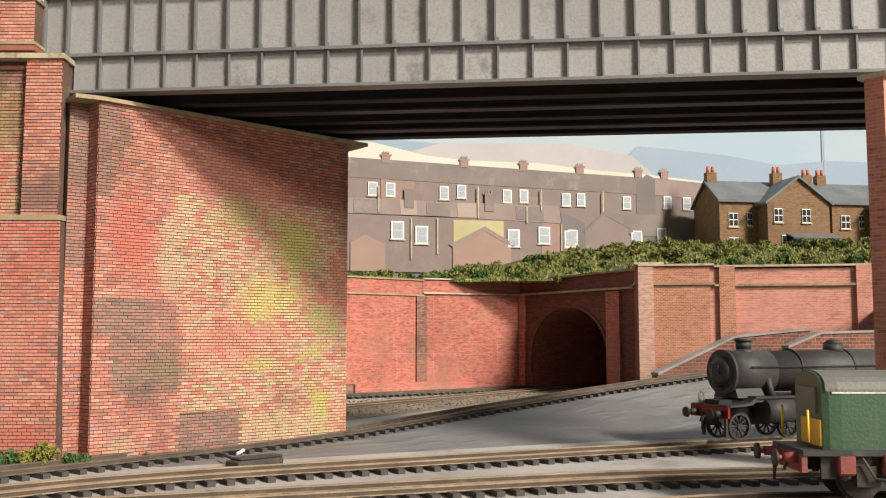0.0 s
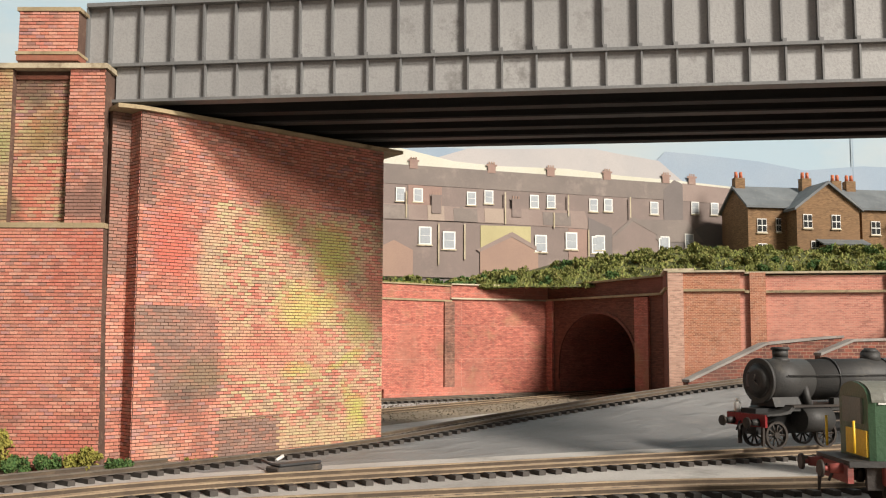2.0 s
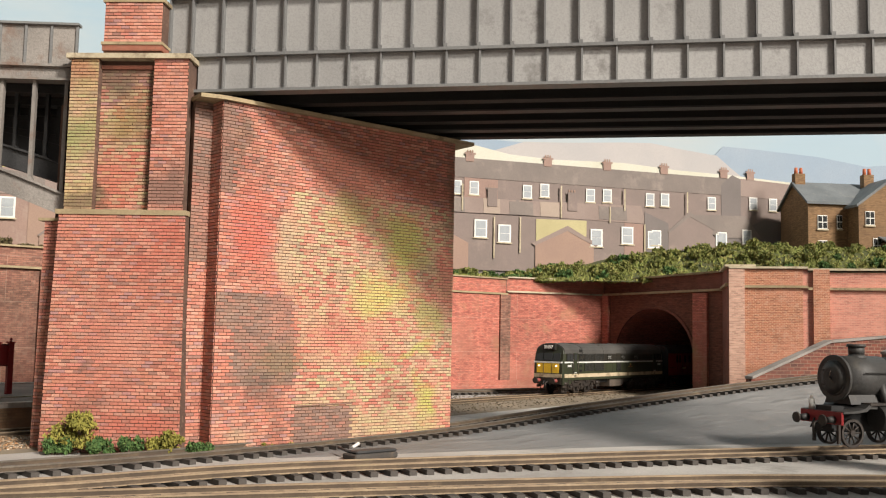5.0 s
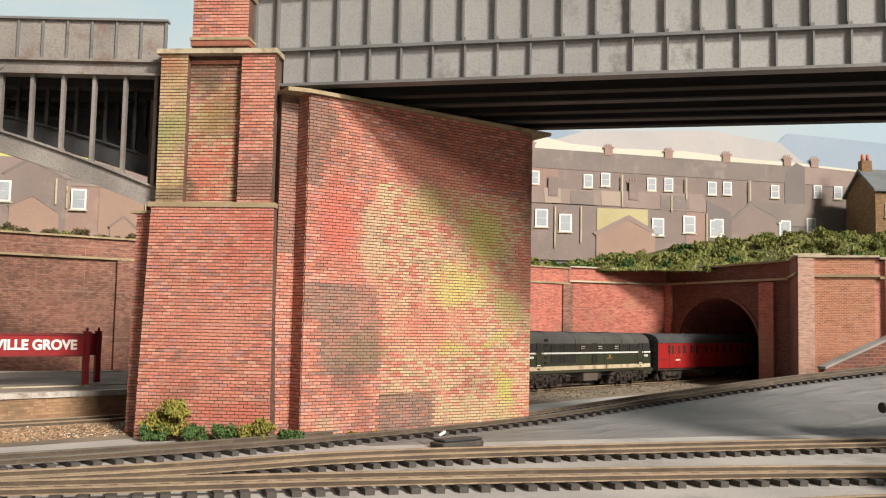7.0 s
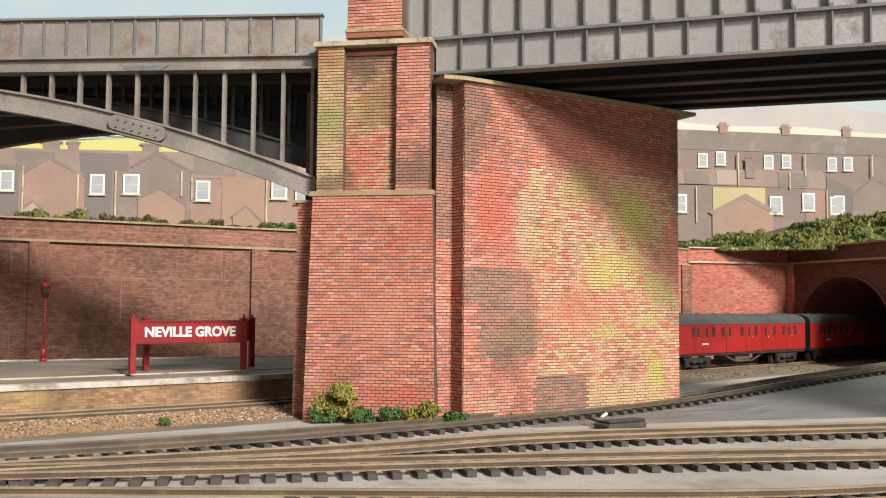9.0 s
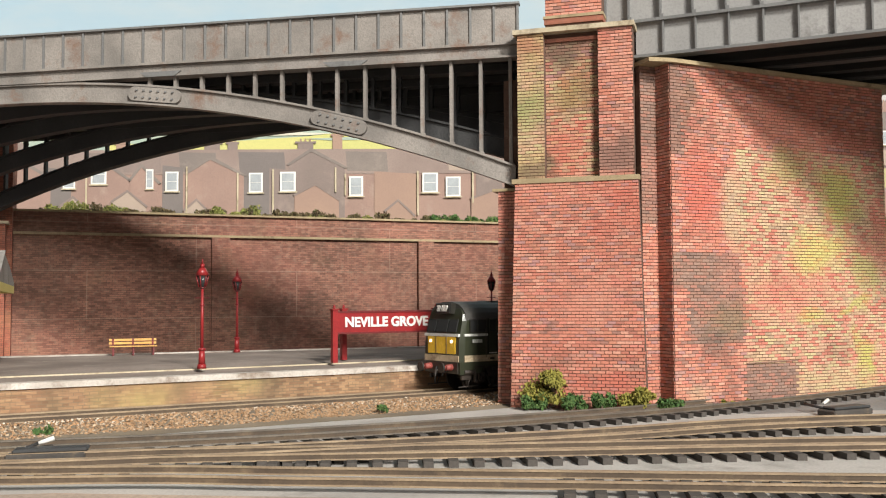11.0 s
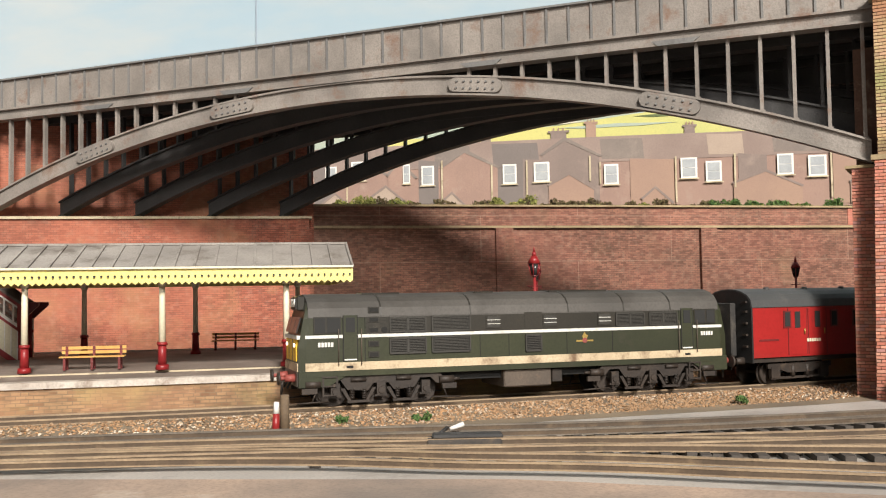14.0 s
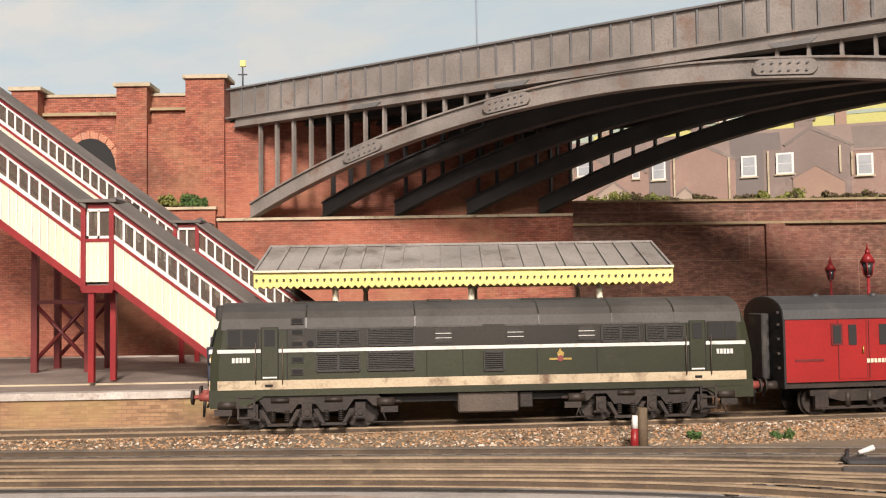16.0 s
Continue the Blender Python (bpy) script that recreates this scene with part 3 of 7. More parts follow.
def coped_wall(name, pts, z0, zs, zc, brick, cope, label, pilasters=(), thick=2.5, pil_w=1.5):
    """Retaining wall: brick face, projecting string course, parapet above it and a coping; pilasters below the string."""
    bm = B()
    for p, q in zip(pts, pts[1:]):
        seg(bm, p, q, thick, z0, zc)
    w = tagged(part(name, bm, brick, kind="structure"), label, "wall")
    bm = B()
    for p, q in zip(pts, pts[1:]):
        seg(bm, p, q, 0.2, zs - 0.1, zs + 0.1, front=0.28)
    part("string_course", bm, cope, w)
    bm = B()
    for p, q in zip(pts, pts[1:]):
        seg(bm, p, q, thick + 0.3, zc, zc + 0.16, front=0.25)
    part("coping", bm, cope, w)
    for x, y, ux, uy in pilasters:
        d = Vector((ux, uy)).normalized() * (pil_w / 2)
        part("pilaster", seg(B(), (x - d.x, y - d.y), (x + d.x, y + d.y), 0.3, z0, zs - 0.1, front=0.34), brick, w)
    return w


coped_wall("wall_back", WALL[:3], -0.6, 10.6, 12.3, "brick_wall", "stone", "tall sooty red brick retaining wall with stone coping", [(25.9, 75.15, 1, 0.02), (44.3, 75.5, 1, 0.02), (62.5, 75.9, 1, 0.02), (79.5, 76.2, 1, 0.02), (95.4, 76.6, 1, 0.02)])
coped_wall("wall_far", [(95.8, 76.62), (108.6, 73.52)], -0.6, 10.9, 12.5, "brick_far", "stone_pale", "pinkish red brick retaining wall running to the tunnel", [])
part("plinth", seg(B(), (86, 76.36), (95.8, 76.55), 0.2, -0.5, 0.6, front=0.3), "brick_far", bpy.data.objects["wall_far"])
part("plinth", seg(B(), (95.8, 76.55), (108.4, 73.5), 0.2, -0.5, 0.6, front=0.3), "brick_far", bpy.data.objects["wall_far"])
part("facing", seg(B(), (80.5, 76.25), (95.0, 76.55), 0.02, 0.6, 10.75, front=0.06), "brick_far", bpy.data.objects["wall_far"])
part("facing", seg(B(), (58, 75.82), (95.6, 76.58), 0.02, 10.75, 12.28, front=0.06), "brick_far", bpy.data.objects["wall_far"])

# tunnel face, with the arch cut through it
TP, TQ = Vector((108.6, 73.5, 0)), Vector((109.05, 55.85, 0))
tu = (TQ - TP).normalized()
tn = Vector((tu.y, -tu.x, 0))
cx_t, half_t, spring, crown = 7.85, 5.85, 3.4, 9.2
arch = [(cx_t - half_t, -0.6), (cx_t - half_t * 1.02, 1.5)]
for i in range(17):
    a = math.pi * (1 - i / 16)
    arch.append((cx_t + half_t * math.cos(a), spring + (crown - spring) * math.sin(a)))
arch += [(cx_t + half_t * 1.02, 1.5), (cx_t + half_t, -0.6)]
bm = B()
w_t = (TQ - TP).length
top_l, top_r = 12.5, 13.0
def tface(bm, pts, z):
    return [bm.verts.new(TP + tu * a + Vector((0, 0, b)) - tn * z) for a, b in pts]
mid = arch[len(arch) // 2]
for half in (arch[: len(arch) // 2 + 1], arch[len(arch) // 2:]):
    left = half[0][0] < cx_t
    edge = [(0, -0.6), (0, top_l)] if left else [(w_t, top_r), (w_t, -0.6)]
    poly = (half + [(cx_t, 12.75)] + edge[::-1]) if left else (half + [edge[1], edge[0], (cx_t, 12.75)])
    f = tface(bm, poly, 0)
    bm.faces.new(f)
front = tface(bm, arch, 0)
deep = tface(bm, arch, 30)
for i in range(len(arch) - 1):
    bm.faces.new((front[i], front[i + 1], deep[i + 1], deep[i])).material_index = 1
# added near-black sheet across the deep end stands for the tunnel's darkness
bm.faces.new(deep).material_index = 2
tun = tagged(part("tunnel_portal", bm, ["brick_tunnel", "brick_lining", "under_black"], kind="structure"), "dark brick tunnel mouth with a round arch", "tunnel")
ring_pts = [(a, b) for a, b in arch[1:-1]]
bm = B()
for (a, b), (c, e) in zip(ring_pts, ring_pts[1:]):
    k0, k1 = 1.055, 1.055
    o0 = (cx_t + (a - cx_t) * k0, spring + (b - spring) * k0 if b > spring else b)
    o1 = (cx_t + (c - cx_t) * k1, spring + (e - spring) * k1 if e > spring else e)
    prism(bm, [(a, b), (c, e), o1, o0], TP + tn * 0.0, tu, (0, 0, 1), 0.2)
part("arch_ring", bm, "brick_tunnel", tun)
for a0, a1 in ((0.0, 1.0), (13.7, 15.6)):
    part("pilaster", prism(B(), [(a0, -0.5), (a1, -0.5), (a1, 10.8), (a0, 10.8)], TP, tu, (0, 0, 1), 0.35), "brick_far", tun)
part("string_course", prism(B(), [(0, 10.8), (w_t, 11.0), (w_t, 11.25), (0, 11.05)], TP, tu, (0, 0, 1), 0.45), "stone", tun)
part("coping", prism(B(), [(0, 12.5), (w_t, 13.0), (w_t, 13.2), (0, 12.7)], TP, tu, (0, 0, 1), 0.4), "stone", tun)

# wing wall to the right of the tunnel
RW = [(109.05, 56.0), (102.4, 50.05), (107.3, 44.5), (117.4, 33.1), (128, 21)]
w = tagged(part("wall_wing", seg(seg(seg(seg(B(), RW[1], RW[0], -2.5, -0.6, 13.0), RW[3], RW[2], -2.5, -0.6, 12.4), RW[2], RW[1], -2.5, -0.6, 12.75), RW[4], RW[3], -2.5, -0.6, 12.2), "brick_pink", kind="structure"), "pink brick wing wall with stone coping and pilasters", "wall")
part("facing", seg(B(), (107.0, 44.84), RW[1], -0.02, -0.5, 12.7, front=-0.08), "brick_orange", w)
# return side in the tunnel's brick, darker than the rest of the wall
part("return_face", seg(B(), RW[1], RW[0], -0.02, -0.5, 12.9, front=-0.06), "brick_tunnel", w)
for p, q, z in ((RW[1], RW[0], 13.0), (RW[2], RW[1], 12.78), (RW[3], RW[2], 12.6), (RW[4], RW[3], 12.4)):
    part("coping", seg(B(), p, q, -2.6, z, z + 0.2, front=-0.35), "stone_pale", w)
    part("string_course", seg(B(), p, q, -0.1, z - 1.9, z - 1.65, front=-0.32), "stone", w)
for x, y, mt in ((102.9, 49.5, "brick_pale"), (108.1, 43.6, "brick_orange"), (116.6, 34.0, "brick_pink")):
    d = Vector((0.67, -0.742)) * 0.75
    part("pilaster", seg(B(), (x + d.x, y + d.y), (x - d.x, y - d.y), -0.3, -0.5, 12.7, front=-0.36), mt, w)

# brick ramp walls beside the climbing siding
for pts, z, lab in (([(92.9, 40.4), (102.6, 39.2), (111, 38.2), (122, 36.4)], (2.44, 5.62, 6.22, 6.8), "low dark brick ramp wall with a sloping grey coping"), ([(101.8, 33.4), (105.5, 32.4), (119, 28.8)], (4.75, 5.95, 6.3), "second dark brick ramp wall with grey coping")):
    bm, bc = B(), B()
    for (p, q), (za, zb) in zip(zip(pts, pts[1:]), zip(z, z[1:])):
        seg(bm, p, q, 0.6, -0.5, za, -0.5, zb)
        seg(bc, p, q, 0.75, za, za + 0.22, zb, zb + 0.22, front=0.15)
    rw = tagged(part("wall_ramp", bm, "brick_ramp", kind="structure"), lab, "wall")
    part("coping", bc, "steel_worn", rw)

# ---- platform ----
edge_line = [p + Vector((0, 2.75, 0)) for p in MAIN_LINE if -70 < p.x < 44]
bm = B()
rings = [[bm.verts.new((p.x, y, z)) for y, z in ((p.y + 0.3, 0.9), (p.y + 0.3, 1.2), (p.y + 5.0, 1.52), (64.5, 1.52), (64.5, 0.9))] for p in edge_line]
for a, b in zip(rings, rings[1:]):
    for i in range(5):
        bm.faces.new((a[i], a[(i + 1) % 5], b[(i + 1) % 5], b[i]))
plat = tagged(part("platform", bm, "platform", kind="structure"), "grey tarmac island platform", "platform")
for off, th, z0, z1, mat, nm, lab in ((0.12, 0.1, -0.5, 0.95, "brick_yellow", "platform_wall", "mossy yellow brick platform face"), (0.0, 0.85, 0.95, 1.25, "platform_edge", "edge_stone", "white painted platform edge"), (2.6, 0.14, 1.2, 1.43, "stone_pale", "edge_line", "")):
    bm = B()
    for p, q in zip(edge_line, edge_line[1:]):
        seg(bm, (p.x, p.y + off), (q.x, q.y + off), th, z0, z1)
    part(nm, bm, mat, plat, lab)
part("platform_wall", seg(B(), (44, 64.5), (-70, 64.6), 0.1, -0.5, 1.4), "brick_yellow", plat)
part("edge_stone", seg(B(), (-70, 63.6), (44, 63.6), 0.9, 1.3, 1.58), "platform_edge", plat, "worn pale platform edge")
part("end_wall", seg(B(), (43.9, 45), (43.9, 64.4), 0.1, -0.5, 1.18), "brick_yellow", plat)

# ---- viaduct pier and abutment ----
PA, PL = Vector((40.95, 35.35)), Vector((36.05, 39.25))
pd_ = (PA - PL).normalized()
pn = Vector((pd_.y, -pd_.x))


def pier_box(bm, a0, a1, b0, b1, z0, z1, flare=0.0):
    """A block on the pier: a along its face from the left corner, b back from the face."""
    vs = []
    for z, f in ((z0, flare), (z1, 0.0)):
        for a, b in ((a0 - f, b0 - f), (a1 + f, b0 - f), (a1 + f, b1), (a0 - f, b1)):
            p = PL + pd_ * a - pn * b
            vs.append(bm.verts.new((p.x, p.y, z)))
    for i in ((3, 2, 1, 0), (4, 5, 6, 7), (0, 1, 5, 4), (1, 2, 6, 5), (2, 3, 7, 6), (3, 0, 4, 7)):
        bm.faces.new([vs[k] for k in i])
    return bm


pier = tagged(part("bridge_pier", pier_box(B(), 0.0, 6.45, -0.25, 3.2, -0.5, 11.3, 0.28), "mortar", kind="structure"), "tall weathered red brick bridge pier", "pier")
part("side_block", pier_box(B(), -1.15, 0.3, 0.75, 4.0, -0.5, 11.0, 0.1), "mortar", pier)
part("shaft", pier_box(B(), 0.1, 6.2, 0.35, 3.4, 11.3, 19.3), "mortar", pier)
part("pilaster", pier_box(B(), 0.15, 1.6, -0.1, 0.5, 11.55, 19.25), "mortar", pier)
part("pilaster", pier_box(B(), 4.45, 6.25, -0.1, 0.5, 11.55, 19.25), "mortar", pier)
part("string_course", pier_box(B(), -0.15, 6.5, -0.35, 3.5, 11.25, 11.5), "stone", pier)
part("string_course", pier_box(B(), -1.45, -0.1, 0.6, 4.2, 11.0, 11.15), "stone", pier)
part("dentil_course", pier_box(B(), 0.1, 6.2, 0.2, 0.5, 18.8, 19.0), "brick_red", pier)
part("cap", pier_box(B(), -0.05, 6.35, -0.3, 3.5, 19.25, 19.5), "stone_pale", pier)
part("parapet_block", pier_box(B(), 1.65, 4.65, 0.2, 3.6, 19.5, 22.3), "mortar", pier)
part("parapet_band", pier_box(B(), 1.6, 4.72, 0.1, 3.6, 19.75, 20.05), "brick_red", pier)
part("parapet_band", pier_box(B(), 1.55, 4.75, 0.05, 3.6, 20.05, 20.2), "stone", pier)
part("cap", pier_box(B(), 1.55, 4.75, 0.1, 3.7, 22.3, 22.5), "stone", pier)

bm = B()
prism(bm, [(42.4, 34.3), (57.8, 35.49), (57.8, 41.3), (36.2, 41.0), (37.6, 39.5), (41.3, 36.2), (41.3, 35.35), (42.3, 35.4)], (0, 0, -0.5), (1, 0, 0), (0, 1, 0), 17.7)
abut = tagged(part("bridge_abutment", bm, "mortar", kind="structure"), "broad weathered brick abutment stained yellow and green", "abutment")
part("bearing_slab", prism(B(), [(41.2, 34.3), (42.4, 34.05), (59.1, 35.27), (59.1, 41.5), (41.2, 41)], (0, 0, 17.2), (1, 0, 0), (0, 1, 0), 0.2), "stone", abut)


def brick_skin(parent, p00, p10, p11, p01, mats, pick=None, row=0.166, long=0.43, parts_to=None):
    """Courses of single bricks on a four-cornered face (lower two corners, then upper two), joints recessed. The bricks below
    the height parts_to are pieces of their own; the rest are joined. pick gives a brick its print by its place on the face."""
    p00, p10, p11, p01 = (Vector(q) for q in (p00, p10, p11, p01))
    out = (p10 - p00).cross(p01 - p00).normalized()
    width, high = (p10 - p00).length, (p01 - p00).length
    rows = int(high / row)
    verts, faces, slots, shared = [], [], [], {}
    at = lambda a, z: (p00 * (1 - a / width) + p10 * (a / width)) * (1 - z / high) + (p01 * (1 - a / width) + p11 * (a / width)) * (z / high)
    shape = ((0, 1, 2, 3), (0, 4, 5, 1), (1, 5, 6, 2), (2, 6, 7, 3), (3, 7, 4, 0))
    for j in range(rows):
        z0, z1 = j * high / rows + 0.012, (j + 1) * high / rows - 0.012
        a = -long * (0.5 if j % 2 else 0.0) + random.uniform(-0.03, 0.03)
        while a < width:
            a0, a1 = max(a, 0.0) + 0.008, min(a + long, width) - 0.008
            a += long
            if a1 - a0 < 0.05:
                continue
            lift = 0.03 + random.uniform(-0.008, 0.012)
            if parts_to is not None and p00.z + z0 < parts_to:
                w = round(a1 - a0, 1)
                if w not in shared:
                    me = bpy.data.meshes.new("brick")
                    b, h, e = w / 2, (z1 - z0) / 2, 0.01
                    me.from_pydata([(x * 0.01, y * 0.01, z * 0.01) for x, y, z in ((-b + e, -0.034, -h + e), (b - e, -0.034, -h + e), (b - e, -0.034, h - e), (-b + e, -0.034, h - e), (-b, 0.02, -h), (b, 0.02, -h), (b, 0.02, h), (-b, 0.02, h))], [], shape)
                    me.materials.append(M[mats[0]])
                    shared[w] = me
                c = at((a0 + a1) / 2, (z0 + z1) / 2)
                u = (p10 - p00).normalized()
                m = Matrix((u, -out, u.cross(-out))).transposed().to_4x4()
                twin("brick", shared[w], parent, Matrix.Translation(c * 0.01 + out * random.uniform(-0.00006, 0.0001)) @ m)
                continue
            k = len(verts)
            for d, e in ((lift, 0.01), (-0.02, 0.0)):
                f = e * 0.3
                for x, z in ((a0 + f, z0 + e), (a1 - f, z0 + e), (a1 - f, z1 - e), (a0 + f, z1 - e)):
                    verts.append((at(x, z) + out * d) * 0.01)
            faces += [[k + i for i in f] for f in shape]
            slots += [pick((a0 + a1) / 2, p00.z + (z0 + z1) / 2) if pick else 0] * 5
    me = bpy.data.meshes.new("brickwork")
    me.from_pydata(verts, [], faces)
    for q in mats:
        me.materials.append(M[q])
    me.polygons.foreach_set("material_index", slots)
    ob = new("brickwork", me)
    ob.parent = parent
    return tagged(ob, kind="stuff")


def pier_at(a, b, z):
    p = PL + pd_ * a - pn * b
    return (p.x, p.y, z)


def pier_skin(a0, a1, b, z0, z1, mat, flare=0.0, **k):
    brick_skin(pier, pier_at(a0 - flare, b - flare, z0), pier_at(a1 + flare, b - flare, z0), pier_at(a1, b, z1), pier_at(a0, b, z1), [mat], **k)


def print_of(a, z):
    """The abutment is papered in sheets of differing print; dark bricks at its upper left corner paint in shade."""
    if a < 4.35 and 5.6 < z < 7.5 or a < 4.7 and 2.9 < z < 5.6 and a > 1.0 or 4.7 < a < 8.2 and z < 1.75 or a < 0.7 and z > 12.6:
        return 2
    if a < (4.3 if z > 7.5 else 4.9 if z > 3.0 else 4.7) or z > 13.2:
        return 0
    return 1


brick_skin(abut, (42.4, 34.3, -0.5), (57.8, 35.49, -0.5), (57.8, 35.49, 17.2), (42.4, 34.3, 17.2), ["laid_red", "laid_tan", "laid_dark"], print_of)
# upper part of the narrow return in dark bricks, its shade coloured in
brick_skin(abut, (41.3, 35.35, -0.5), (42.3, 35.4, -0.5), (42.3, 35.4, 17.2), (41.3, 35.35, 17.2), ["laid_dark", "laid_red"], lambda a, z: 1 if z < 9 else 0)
brick_skin(abut, (42.3, 35.4, -0.5), (42.4, 34.3, -0.5), (42.4, 34.3, 17.2), (42.3, 35.4, 17.2), ["laid_red"])
part("sheet_lip", prism(B(), [(4.7, 1.72), (8.3, 1.78), (8.3, 1.82), (4.7, 1.78)], (42.4, 34.3, 0.0), (1, 0.0772, 0), (0, 0, 1), 0.1), "laid_dark", abut)
pier_skin(0.0, 6.45, -0.25, -0.5, 11.25, "laid_pier", 0.28, parts_to=2.8)
pier_skin(-1.15, -0.02, 0.75, -0.5, 11.0, "laid_pier", 0.1)
pier_skin(1.6, 4.45, 0.35, 11.5, 18.8, "laid_panel")
pier_skin(0.15, 1.6, -0.1, 11.5, 19.25, "laid_moss")
pier_skin(4.45, 6.25, -0.1, 11.5, 19.25, "laid_rose")
pier_skin(1.65, 4.65, 0.2, 20.2, 22.3, "laid_rose")

# ---- plate girder span ----
GS, GE = Vector((40.6, 37.4)), Vector((75.0, 2.9))
gd = (GE - GS).normalized()
gn = Vector((gd.y, -gd.x))
gn = gn if gn.y < 0 else -gn
G3 = Vector((gd.x, gd.y, 0))
O3 = Vector((-gn.x, -gn.y, 0))


def gbox(bm, a0, a1, b0, b1, z0, z1, mat=0):
    """A bar on the girder: a along it, b behind its face."""
    m = Matrix.Translation((GS.x, GS.y, 0)) @ Matrix((G3, O3, Vector((0, 0, 1)))).transposed().to_4x4()
    return box(bm, a0, a1, b0, b1, z0, z1, m, mat)


gl = (GE - GS).length
girder = tagged(part("plate_girder", gbox(B(), 1.6, gl, 0, 0.25, 17.95, 19.7), "steel_flat", kind="structure"), "grey riveted plate girder bridge span", "bridge girder")
part("top_web", gbox(B(), 0.0, gl, 0.12, 0.35, 19.7, 22.9), "steel_flat", girder)
part("bottom_flange", gbox(B(), 1.5, gl, -0.3, 0.6, 17.8, 17.95), "steel", girder)
part("middle_flange", gbox(B(), 0.0, gl, -0.32, 0.6, 19.66, 19.82), "steel", girder)
part("top_flange", gbox(B(), 0.0, gl, -0.3, 0.6, 22.85, 23.05), "steel", girder)
low = part("stiffener", gbox(B(), -0.045, 0.045, -0.24, 0.05, 17.95, 19.66), "steel", girder).data
high = part("stiffener", gbox(B(), -0.045, 0.045, -0.2, 0.15, 19.82, 22.85), "steel", girder).data
for i in range(28):
    a = 1.4 + 1.663 * i
    if a > gl:
        break
    for me, da in ((low, 0.0), (high, -0.15)):
        ob = twin("stiffener", me, girder, Matrix.Translation((G3 * (a + da)) * 0.01))
    bracket = part("gusset", gbox(B(), a - 0.16, a + 0.04, -0.28, -0.2, 19.82, 20.0), "steel", girder)
deck = tagged(part("bridge_deck", gbox(B(), -4.0, gl, 0.3, 11.9, 18.5, 18.8), "under_black", kind="structure"), "bridge deck, its underside coloured near black for shade", "bridge deck")
# beams carry the shade in their colour; two flanges keep a lighter steel
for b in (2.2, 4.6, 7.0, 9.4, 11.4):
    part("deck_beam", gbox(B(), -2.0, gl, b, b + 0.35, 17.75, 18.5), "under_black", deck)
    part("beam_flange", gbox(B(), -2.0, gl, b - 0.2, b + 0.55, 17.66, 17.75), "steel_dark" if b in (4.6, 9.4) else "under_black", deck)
part("far_parapet", gbox(B(), -2.0, gl, 11.7, 11.95, 18.0, 22.5), "steel_flat", deck)
# the pier at the far end of the girder
rp = tagged(part("bridge_pier_east", cube(68.4, 71.4, 8.0, 8.9, -0.5, 17.35), "brick_pink", kind="structure"), "pink brick end pier of the girder span", "pier")
part("cap", cube(68.15, 71.6, 7.75, 9.1, 17.35, 17.57), "stone_pale", rp)

# ---- arched iron span ----
AS, AE = Vector((36.35, 39.9)), Vector((-16.5, 73.75))
ad = (AE - AS).normalized()
an = Vector((-ad.y, ad.x))
an = an if an.y < 0 else -an
SPAN, RISE, FOOT = 60.2, 5.9, 12.35
RADIUS = ((SPAN / 2) ** 2 + RISE**2) / (2 * RISE)


def arch_z(a):
    return FOOT + RISE - (RADIUS - math.sqrt(RADIUS**2 - (a - SPAN / 2) ** 2))


AM = Matrix.Translation((AS.x, AS.y, 0)) @ Matrix((Vector((ad.x, ad.y, 0)), Vector((-an.x, -an.y, 0)), Vector((0, 0, 1)))).transposed().to_4x4()


def abox(bm, a0, a1, b0, b1, z0, z1):
    return box(bm, a0, a1, b0, b1, z0, z1, AM)


def arch_strip(bm, top, bottom, b0, b1, n=44, a0=0.0, a1=SPAN):
    rings = []
    for i in range(n + 1):
        a = a0 + (a1 - a0) * i / n
        rings.append([bm.verts.new(AM @ Vector((a, b, arch_z(a) + z))) for b, z in ((b0, bottom), (b1, bottom), (b1, top), (b0, top))])
    for p, q in zip(rings, rings[1:]):
        for i in range(4):
            bm.faces.new((p[i], p[(i + 1) % 4], q[(i + 1) % 4], q[i]))
    bm.faces.new(rings[0])
    bm.faces.new(rings[-1][::-1])
    return bm


span = thing("arch_span", Matrix(), "grey weathered iron arch bridge span with open spandrels", "bridge span")
for r in range(5):
    sh = Matrix.Translation(Vector((5.42 * r * 0.01, 0, 0)))
    # ribs behind the front one: the deck's shade is put into their colour
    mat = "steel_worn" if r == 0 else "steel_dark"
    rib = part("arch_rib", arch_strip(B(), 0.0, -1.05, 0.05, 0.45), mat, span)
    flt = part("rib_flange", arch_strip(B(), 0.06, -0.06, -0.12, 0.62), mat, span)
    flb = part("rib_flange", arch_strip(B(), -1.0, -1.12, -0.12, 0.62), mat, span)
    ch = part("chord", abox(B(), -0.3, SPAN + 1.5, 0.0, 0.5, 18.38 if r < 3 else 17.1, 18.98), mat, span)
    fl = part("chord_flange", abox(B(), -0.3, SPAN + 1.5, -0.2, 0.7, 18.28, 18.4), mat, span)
    for ob in (rib, flt, flb, ch, fl):
        ob.matrix_basis = sh
    k = 0
    while True:
        a = 0.25 + 1.64 * k
        k += 1
        if a > SPAN:
            break
        gap = 18.3 - arch_z(a)
        if gap < 0.35:
            continue
        bm = abox(B(), a - 0.09, a + 0.09, 0.08, 0.4, arch_z(a), 18.3)
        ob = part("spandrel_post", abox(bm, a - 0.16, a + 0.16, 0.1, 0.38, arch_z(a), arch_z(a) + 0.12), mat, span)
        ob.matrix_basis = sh
